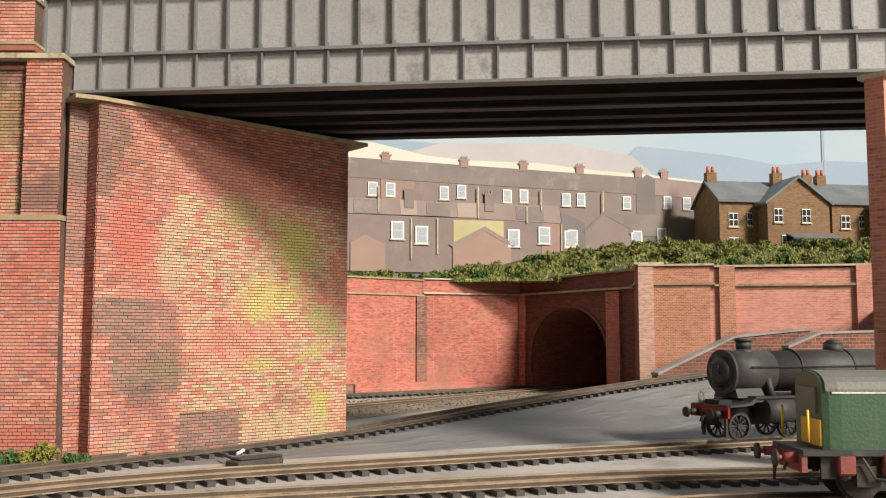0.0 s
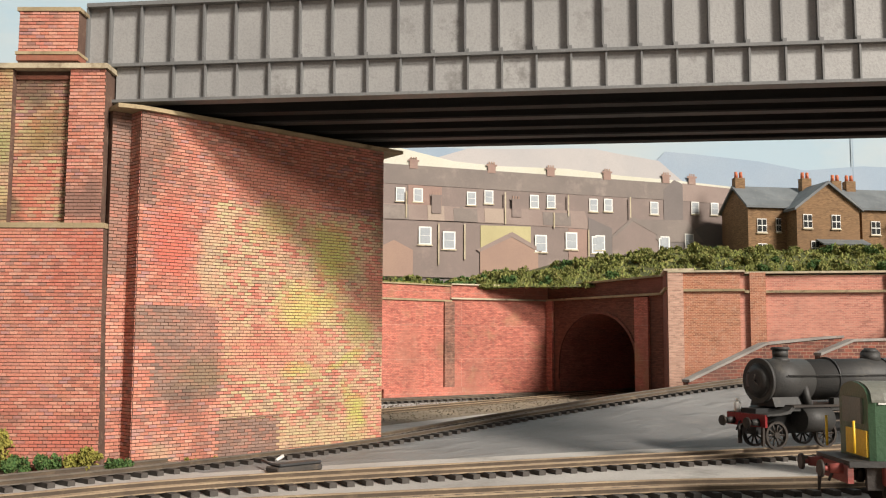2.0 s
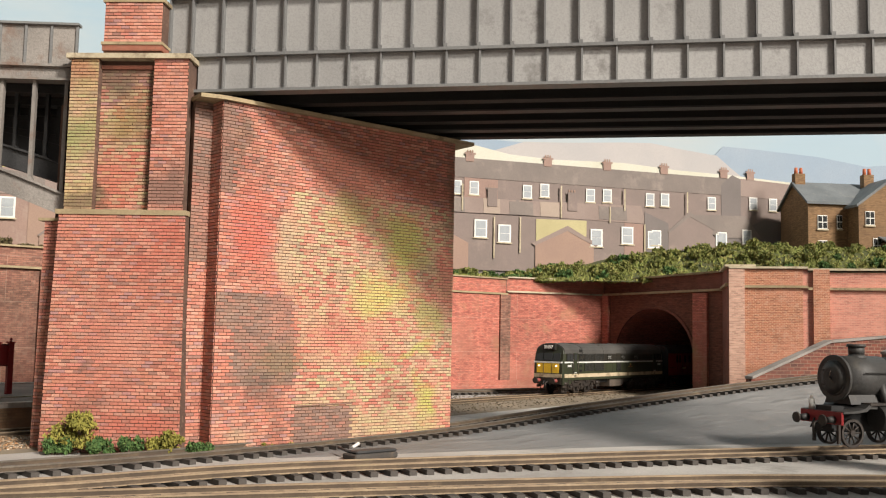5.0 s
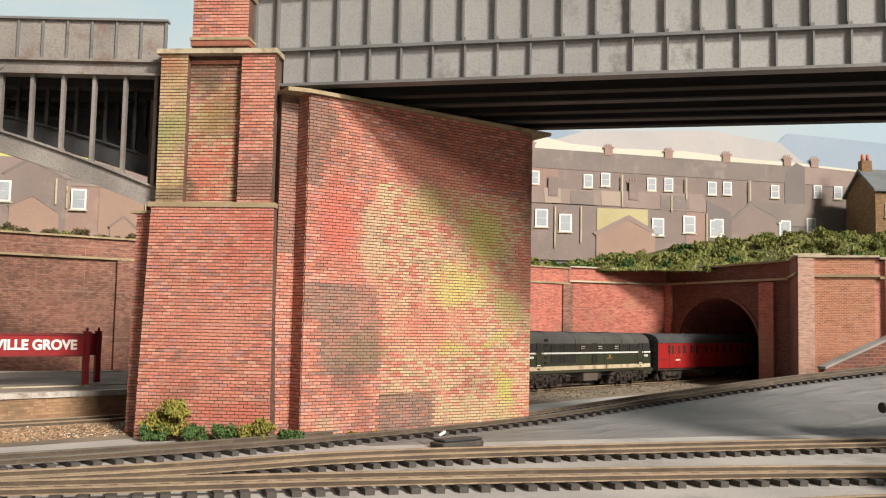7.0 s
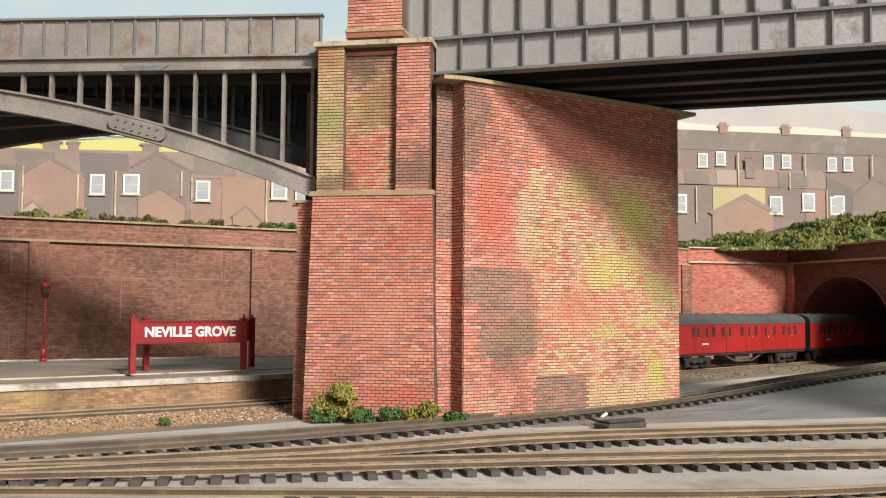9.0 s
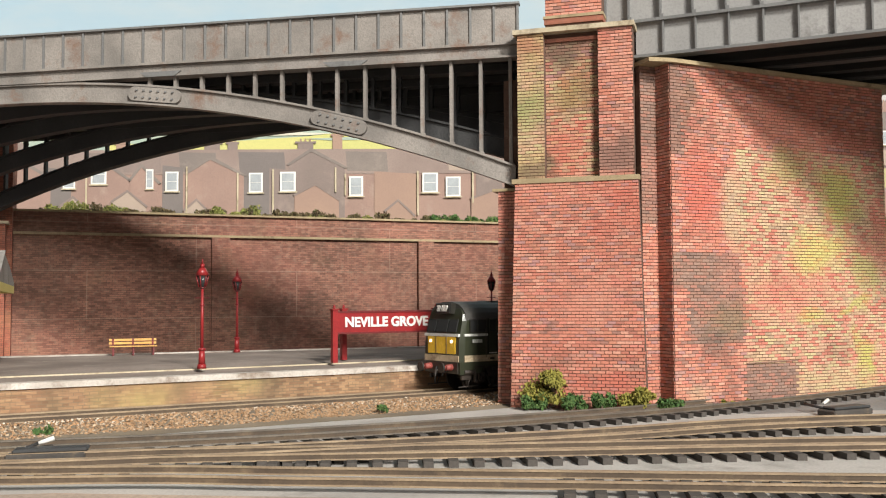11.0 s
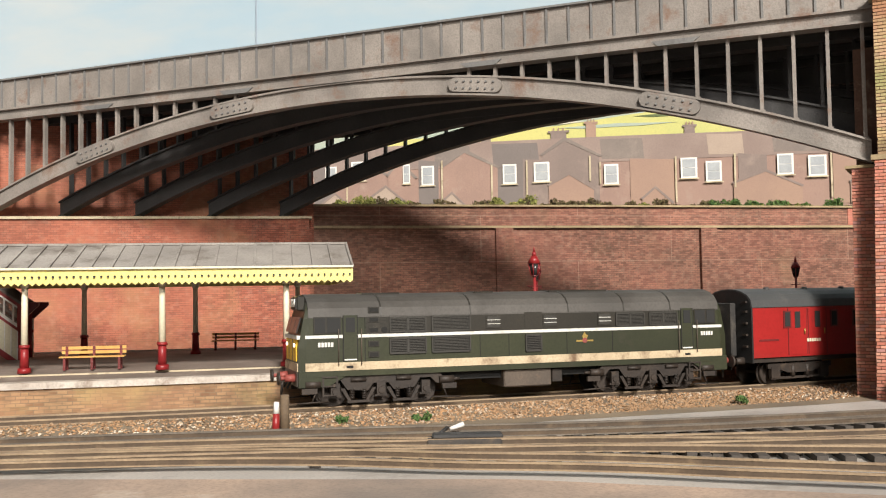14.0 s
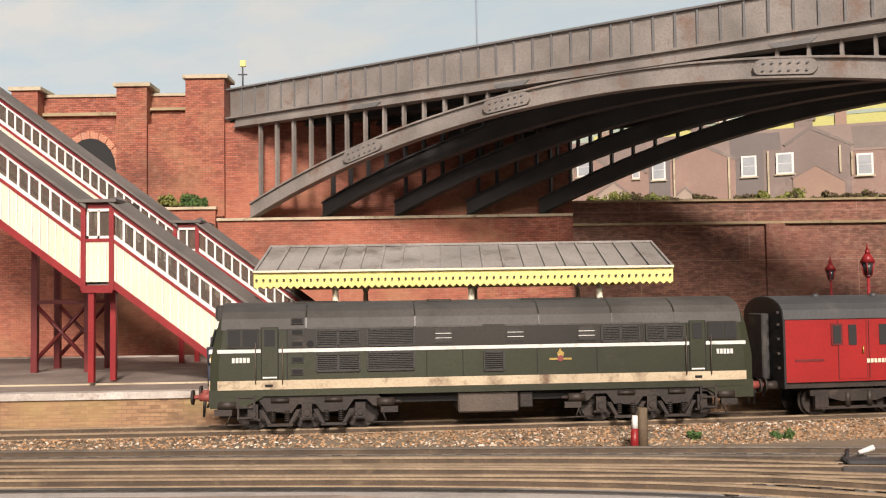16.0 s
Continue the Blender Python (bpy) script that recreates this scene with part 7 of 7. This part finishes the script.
def buffers(x, sg, parent, z=1.35, mat="buffer_red", half=1.0):
    for y in (-half, half):
        b = part("buffer", rod(rod(B(), (x, y, z), (x + sg * 0.5, y, z), 0.2, 0.16, 10), (x + sg * 0.45, y, z), (x + sg * 0.75, y, z), 0.09, 0.09, 8), mat, parent)
        part("buffer_head", rod(B(), (x + sg * 0.72, y, z), (x + sg * 0.82, y, z), 0.3, 0.28, 14), "bogie", b)
    part("coupling", rod(rod(B(), (x, 0, z - 0.1), (x + sg * 0.5, 0, z - 0.25), 0.07, 0.07, 6), (x + sg * 0.45, 0, z - 0.2), (x + sg * 0.5, 0, z - 0.9), 0.08, 0.05, 6), "bogie", parent)
    part("brake_hose", rod(rod(B(), (x + sg * 0.05, 0.4, z), (x + sg * 0.3, 0.42, z - 0.5), 0.05, 0.05, 6), (x + sg * 0.05, -0.4, z), (x + sg * 0.3, -0.42, z - 0.5), 0.05, 0.05, 6), "black", parent)


for sg in (-1, 1):
    part("buffer_beam", cube(min(sg * (HL - 0.1), sg * (HL + 0.06)), max(sg * (HL - 0.1), sg * (HL + 0.06)), -1.55, 1.55, 1.0, 1.66), "loco_dark", loco)
    part("valance", prism(B(), [(0, 1.66), (0, 0.95), (1.3, 0.95), (2.2, 1.45), (2.2, 1.66)] if sg < 0 else [(0, 1.66), (-2.2, 1.66), (-2.2, 1.45), (-1.3, 0.95), (0, 0.95)], (sg * HL, -1.72, 0), (1, 0, 0), (0, 0, 1), -0.2), "loco_green", loco)
    buffers(sg * HL, sg, loco)
part("fuel_tank", cube(U(9.75), U(12.2), -1.55, 1.55, 0.55, 1.4, bev=0.06), "tank", loco)
part("battery_box", cube(U(12.25), U(12.8), -1.5, 1.5, 0.7, 1.35, bev=0.04), "bogie", loco)
part("underframe", cube(-HL + 0.5, HL - 0.5, -1.2, 1.2, 1.0, 1.5), "under_black", loco)
for x, fl in ((-7.2, 1), (6.7, -1)):
    WHEELS += bogie_frame(x, loco, (-2.1, 0.0, 2.1), fl)[1]

# ---- crimson parcels coach ----
CL = 11.6
coach = thing("parcels_coach", cm(0, 0, 0), "crimson parcels coach with a dark grey roof and black ends", "railway coach")
part("body", loft([vehicle_section(x, 1.72, 1.45, 4.0, 4.95, k=1.0) for x in (-CL, -CL + 0.3, CL - 0.3, CL)]), "crimson", coach)
part("roof", loft([[(x, y * 1.03, z + 0.05) for _, y, z in vehicle_section(x, 1.72, 4.0, 4.03, 4.98)] for x in (-CL - 0.08, 0, CL + 0.08)]), "coach_roof", coach, "dark grey coach roof")
part("solebar", cube(-CL, CL, -1.6, 1.6, 1.2, 1.48), "bogie", coach)
for sg in (-1, 1):
    e = part("end_panel", loft([[(sg * (CL + a), y * 1.0, z) for _, y, z in vehicle_section(0, 1.73, 1.2, 4.0, 4.97)] for a in (0.0, 0.1)]), "black", coach, "black coach end")
    part("gangway", cube(min(sg * (CL + 0.1), sg * (CL + 0.45)), max(sg * (CL + 0.1), sg * (CL + 0.45)), -0.6, 0.6, 1.5, 4.3, bev=0.05), "soot_black", e)
    for z in (2.0, 2.6, 3.2, 3.8, 4.3):
        part("end_step", cube(min(sg * (CL + 0.1), sg * (CL + 0.22)), max(sg * (CL + 0.1), sg * (CL + 0.22)), -1.45, -1.15, z, z + 0.1), "bogie", e)
    buffers(sg * (CL + 0.1), sg, coach, 1.3, "bogie")
for x in (-9.3, -6.0, -4.4, -1.0, 1.6, 5.2, 7.0, 9.5):
    w = part("window", cube(x - 0.26, x + 0.26, -1.76, -1.7, 2.95, 3.85), "red_dark", coach)
    part("pane", cube(x - 0.17, x + 0.17, -1.775, -1.72, 3.03, 3.77), "glass", w)
for x in (-8.6, -7.2, -3.2, 0.3, 3.4, 8.2):
    d = part("door", cube(x - 0.62, x + 0.62, -1.745, -1.7, 1.55, 3.98), "crimson", coach)
    part("door_window", cube(x - 0.18, x + 0.18, -1.77, -1.72, 2.95, 3.8), "glass", d)
    part("door_handle", rod(B(), (x + 0.45, -1.8, 2.6), (x + 0.45, -1.8, 2.9), 0.03, 0.03, 6), "brass", d)
    part("door_joint", box(box(B(), x - 0.66, x - 0.62, -1.75, -1.7, 1.55, 3.98), x + 0.62, x + 0.66, -1.75, -1.7, 1.55, 3.98), "red_dark", d)
bars("running_number", -8.0, 2.2, -1.76, 1.0, 0.17, 6, "cream", coach)
part("vent_panel", cube(-11.2, -9.9, -1.745, -1.7, 2.3, 2.4), "red_dark", coach)
for i in range(8):
    part("roof_vent", rod(B(), (-9.5 + 2.7 * i, -0.5, 4.9), (-9.5 + 2.7 * i, -0.5, 5.1), 0.18, 0.14, 8), "coach_roof", coach)
part("truss", rod(rod(rod(B(), (-3.6, -1.3, 1.2), (-1.6, -1.3, 0.55), 0.08, 0.08, 6), (-1.6, -1.3, 0.55), (1.6, -1.3, 0.55), 0.08, 0.08, 6), (1.6, -1.3, 0.55), (3.6, -1.3, 1.2), 0.08, 0.08, 6), "tank", coach)
part("battery_box", cube(-1.3, 1.3, -1.2, 1.2, 0.6, 1.2, bev=0.05), "tank", coach)
for x in (-8.2, 8.2):
    bm = B()
    for y in (-1.3, 1.2):
        prism(bm, [(-2.2, 1.1), (2.2, 1.1), (2.2, 0.85), (1.5, 0.8), (0.8, 0.6), (-0.8, 0.6), (-1.5, 0.8), (-2.2, 0.85)], (0, y, 0), (1, 0, 0), (0, 0, 1), 0.12)
        for a in (-1.7, 1.7):
            box(bm, a - 0.3, a + 0.3, y - 0.15, y + 0.05, 0.35, 0.95)
        for a in (-0.5, 0.5):
            rod(bm, (a, y - 0.08, 0.4), (a, y - 0.08, 1.0), 0.13, 0.13, 8)
        box(bm, -2.0, 2.0, y - 0.1, y, 0.28, 0.4)
    bg = part("bogie", bm, "bogie", coach, "weathered coach bogie")
    bg.matrix_basis = cm(x, 0, 0)
    WHEELS += [wheelset(a, 0.6, bg) for a in (-1.7, 1.7)]

second_coach = copy_thing(coach, cm(0, 0, 0))

# ---- black steam engine on the siding ----
st = thing("steam_locomotive", cm(74.5, 19.0, 0, -15.2), "grimy black steam locomotive with a red buffer beam", "locomotive")
part("boiler", rod(rod(B(), (-2.3, 0, 3.7), (0.7, 0, 3.7), 1.2, 1.2, 32), (0.7, 0, 3.7), (13, 0, 3.75), 1.15, 1.25, 32), "soot_black", st)
part("smokebox_ring", rod(B(), (-2.38, 0, 3.7), (-2.2, 0, 3.7), 1.24, 1.24, 32), "soot_black", st)
sd = part("smokebox_door", rod(rod(rod(B(), (-2.46, 0, 3.7), (-2.36, 0, 3.7), 0.92, 1.0, 28), (-2.58, 0, 3.7), (-2.46, 0, 3.7), 0.55, 0.9, 28), (-2.7, 0, 3.7), (-2.55, 0, 3.7), 0.08, 0.1, 8), "soot_black", st)
part("door_handle", rod(rod(B(), (-2.68, 0, 3.7), (-2.66, -0.1, 4.05), 0.035, 0.035, 6), (-2.68, 0, 3.7), (-2.66, -0.3, 3.45), 0.03, 0.03, 6), "tank", sd)
for z in (3.3, 4.1):
    part("hinge_strap", cube(-2.56, -2.5, 0.1, 0.95, z - 0.05, z + 0.05), "soot_black", sd)
part("chimney", rod(rod(rod(B(), (-0.75, 0, 4.72), (-0.75, 0, 4.98), 0.6, 0.42, 20), (-0.75, 0, 4.98), (-0.75, 0, 5.4), 0.42, 0.44, 20), (-0.75, 0, 5.4), (-0.75, 0, 5.55), 0.52, 0.5, 20), "soot_black", st)
part("dome", rod(rod(B(), (6.0, 0, 4.7), (6.0, 0, 5.25), 0.6, 0.55, 16), (6.0, 0, 5.25), (6.0, 0, 5.5), 0.55, 0.3, 16), "soot_black", st)
part("handrail", rod(B(), (-1.4, -1.3, 4.0), (12, -1.3, 4.0), 0.035, 0.035, 6), "soot_black", st)
for x in (2.5, 6.5, 10):
    part("boiler_band", rod(B(), (x - 0.06, 0, 3.77), (x + 0.06, 0, 3.77), 1.22, 1.22, 28), "black", st)
part("running_plate", cube(-1.4, 16, -1.65, 1.65, 2.28, 2.4), "bogie", st)
part("saddle", loft([[(x, y, z) for y, z in ((-1.0, 2.3), (-0.75, 2.9), (-0.55, 3.1), (0.55, 3.1), (0.75, 2.9), (1.0, 2.3))] for x in (-2.1, 0.6)]), "soot_black", st)
for y in (-1.5, 1.4):
    part("valance", cube(-1.4, 14, y, y + 0.08, 2.08, 2.28), "soot_black", st)
part("slide_bar", box(box(B(), 1.2, 4.2, -1.42, -1.3, 1.95, 2.03), 1.2, 4.2, -1.42, -1.3, 1.45, 1.53), "tank", st)
part("lubricator", box(box(B(), 1.6, 2.1, -1.5, -1.1, 2.4, 2.75), 2.6, 2.8, -1.5, -1.2, 2.4, 2.9), "soot_black", st)
part("reversing_plate", prism(B(), [(3.2, 2.4), (4.6, 2.4), (3.9, 3.15)], (0, -1.2, 0), (1, 0, 0), (0, 0, 1), 0.08), "soot_black", st)
part("front_plate", prism(B(), [(-3.2, 1.95), (-2.2, 2.0), (-1.7, 2.12), (-1.4, 2.36), (-1.2, 2.4), (-1.2, 2.28), (-1.6, 1.95), (-2.2, 1.88), (-3.2, 1.85)], (0, 1.6, 0), (1, 0, 0), (0, 0, 1), 3.2), "soot_black", st)
bbm = part("buffer_beam", cube(-3.3, -3.15, -1.55, 1.55, 1.25, 1.92), "red", st, "red buffer beam")
buffers(-3.3, -1, st, 1.5, "soot_black")
part("guard_iron", box(box(B(), -3.0, -2.85, -1.0, -0.85, 0.2, 1.2), -3.0, -2.85, 0.85, 1.0, 0.2, 1.2), "bogie", st)
part("head_lamp", rod(rod(B(), (-3.0, 1.0, 1.95), (-3.0, 1.0, 2.5), 0.17, 0.17, 10), (-3.0, 1.0, 2.5), (-3.0, 1.0, 2.72), 0.1, 0.06, 10), "white", st, "white head lamp")
part("cylinder", rod(B(), (-0.75, -1.35, 1.6), (1.2, -1.35, 1.6), 0.66, 0.66, 22), "soot_black", st)
part("cylinder", rod(B(), (-0.75, 1.35, 1.6), (1.2, 1.35, 1.6), 0.66, 0.66, 22), "soot_black", st)
part("steam_pipe", rod(B(), (0.1, -1.2, 2.3), (0.0, -0.95, 3.5), 0.2, 0.2, 10), "soot_black", st)
part("frame", cube(-3.1, 16, -0.6, 0.6, 0.8, 2.2), "under_black", st)
part("connecting_rod", cube(2.4, 10.5, -1.32, -1.22, 1.0, 1.2), "tank", st)


def spoked_wheel(x, y, r, parent):
    bm = B()
    n = 28
    for i in range(n):
        a0, a1 = 6.28319 * i / n, 6.28319 * (i + 1) / n
        prism(bm, [(k * math.cos(a), k * math.sin(a)) for k, a in ((r, a0), (r, a1), (r * 0.82, a1), (r * 0.82, a0))], (0, 0.1, 0), (1, 0, 0), (0, 0, 1), 0.22)
    for i in range(10):
        a = 6.28319 * i / 10
        rod(bm, (0.1 * math.cos(a), 0, 0.1 * math.sin(a)), (r * 0.85 * math.cos(a), 0, r * 0.85 * math.sin(a)), 0.06, 0.045, 5)
    rod(bm, (0, -0.14, 0), (0, 0.12, 0), 0.17, 0.17, 10)
    ob = part("wheel", bm, "bogie", parent, "spoked iron wheel")
    ob.matrix_basis = cm(x, y, r)


for x, r in ((-2.0, 0.76), (1.5, 0.76), (5.4, 1.15), (8.4, 1.15), (11.4, 1.15)):
    for y in (-0.86, 0.86):
        spoked_wheel(x, y, r, st)
cab = part("cab", cube(13, 16.5, -1.6, 1.6, 2.3, 5.3, bev=0.08), "soot_black", st)
part("firebox", loft([vehicle_section(x, 1.25, 2.3, 4.1, 5.1) for x in (10.5, 13.1)]), "soot_black", st)

# ---- green bonneted diesel on the nearest track ----
gdl = thing("diesel_shunter", cm(57.43, 6.94, 0, -40.0), "green bonneted diesel with a yellow front panel", "locomotive")
part("bonnet", loft([[(x, y, z) for _, y, z in vehicle_section(0, 1.45, 1.75, 3.75, 4.4, k=k)] for x, k in ((1.0, 0.9), (1.2, 0.97), (1.6, 1.0), (12, 1.0))]), "diesel_green", gdl)
part("bonnet_top", loft([[(x, y * 1.015, z + 0.03) for _, y, z in vehicle_section(0, 1.45, 3.7, 3.78, 4.4, k=k)] for x, k in ((1.1, 0.955), (1.5, 1.0), (12, 1.0))]), "diesel_top", gdl, "grey bonnet top")
part("yellow_panel", cube(0.93, 1.1, -1.25, 0.6, 1.85, 2.75), "warn_yellow", gdl, "small yellow front panel")
part("front_grille", cube(0.92, 1.05, -0.85, 0.85, 2.95, 3.85), "diesel_top", gdl)
# white strip paints in the highlight on the bonnet's shoulder
part("edge_highlight", cube(1.3, 12, -1.47, -1.4, 3.66, 3.72), "loco_white", gdl, "highlight along the bonnet edge, built as a thin pale strip")
part("footplate", cube(0.2, 14, -1.6, 1.6, 1.55, 1.75), "soot_black", gdl)
part("cab_front", loft([vehicle_section(x, 1.6, 2.0, 4.9, 5.7) for x in (8.2, 13.0)]), "diesel_green", gdl)
part("cab_window", cube(8.12, 8.25, -1.3, -0.7, 4.5, 5.2), "glass", gdl)
part("cab_window", cube(9.0, 10.0, -1.64, -1.55, 3.9, 4.8), "glass", gdl)
part("buffer_beam", cube(0.15, 0.35, -1.55, 1.55, 1.0, 1.6), "buffer_red", gdl)
part("brake_cylinder", rod(B(), (3.1, -1.55, 0.9), (3.1, -1.55, 1.6), 0.24, 0.2, 12), "buffer_red", gdl, "rusty brake cylinder")
part("air_pipe", rod(rod(B(), (2.2, -1.6, 1.5), (2.6, -1.65, 0.8), 0.05, 0.05, 6), (2.6, -1.65, 0.8), (3.6, -1.65, 0.7), 0.05, 0.05, 6), "tank", gdl)
buffers(0.2, -1, gdl, 1.45)
part("handrail", rod(rod(B(), (0.5, -1.3, 2.0), (0.5, -1.3, 3.1), 0.05, 0.05, 6), (0.5, 1.3, 2.0), (0.5, 1.3, 3.1), 0.05, 0.05, 6), "warn_yellow", gdl)
part("sand_box", cube(1.4, 2.0, -1.6, -1.2, 0.9, 1.7, bev=0.06), "buffer_red", gdl)
bm = B()
for y in (-1.3, 1.2):
    box(bm, 0.9, 13, y, y + 0.14, 0.75, 1.5)
    for a in (2.4, 5.0, 9.5):
        box(bm, a - 0.35, a + 0.35, y - 0.15, y + 0.05, 0.5, 1.2)
        rod(bm, (a - 0.8, y - 0.05, 0.7), (a - 0.8, y - 0.05, 1.3), 0.14, 0.14, 8)
part("frame", bm, "bogie", gdl)
for a in (2.4, 5.0, 9.5):
    wheelset(a, 0.7, gdl)


# ---- what moves ----
arc = [0.0]
for p, q in zip(MAIN_LINE, MAIN_LINE[1:]):
    arc.append(arc[-1] + (q - p).length)


def on_line(s):
    x = float(np.interp(s, arc, [p.x for p in MAIN_LINE]))
    y = float(np.interp(s, arc, [p.y for p in MAIN_LINE]))
    return Vector((x, y, 0))


def riding(s, half):
    a, b = on_line(s - half), on_line(s + half)
    d = b - a
    c = (a + b) / 2
    return cm(c.x, c.y, 0, math.degrees(math.atan2(d.y, d.x)))


RUN_T = (0, 3, 3.5, 4, 4.5, 5.5, 6.4, 7, 8, 9, 10, 10.7, 11, 11.5, 12.5, 13.4, 14.5, 16)
RUN_S = (243.5, 205.8, 199.3, 192.9, 187.0, 178.0, 170.3, 165.1, 156.2, 146.0, 135.2, 127.9, 125.3, 120.8, 111.8, 103.7, 94.4, 81.7)


def train_s(t):
    return float(np.interp(t, RUN_T, RUN_S))


def train_smooth(t):
    return sum(train_s(min(16, max(0, t + k))) - (0 if 0 <= t + k <= 16 else (t + k - min(16, max(0, t + k))) * 8.2) for k in (-0.4, -0.2, 0, 0.2, 0.4)) / 5


def motions():
    times = [0.5 * i for i in range(33)]
    walk(loco, [(t, riding(train_smooth(t), 7.0)) for t in times])
    walk(coach, [(t, riding(train_smooth(t) + 23.9, 8.2)) for t in times])
    walk(second_coach, [(t, riding(train_smooth(t) + 48.4, 8.2)) for t in times])
    for w in WHEELS:
        base = w.matrix_basis.copy()
        r = base.translation.z * 100
        rows = []
        for i in range(161):
            t = i * 0.1
            rows.append((t, Matrix.Translation(base.translation) @ Matrix.Rotation(train_smooth(t) / r, 4, "Y")))
        walk(w, rows)


motions()
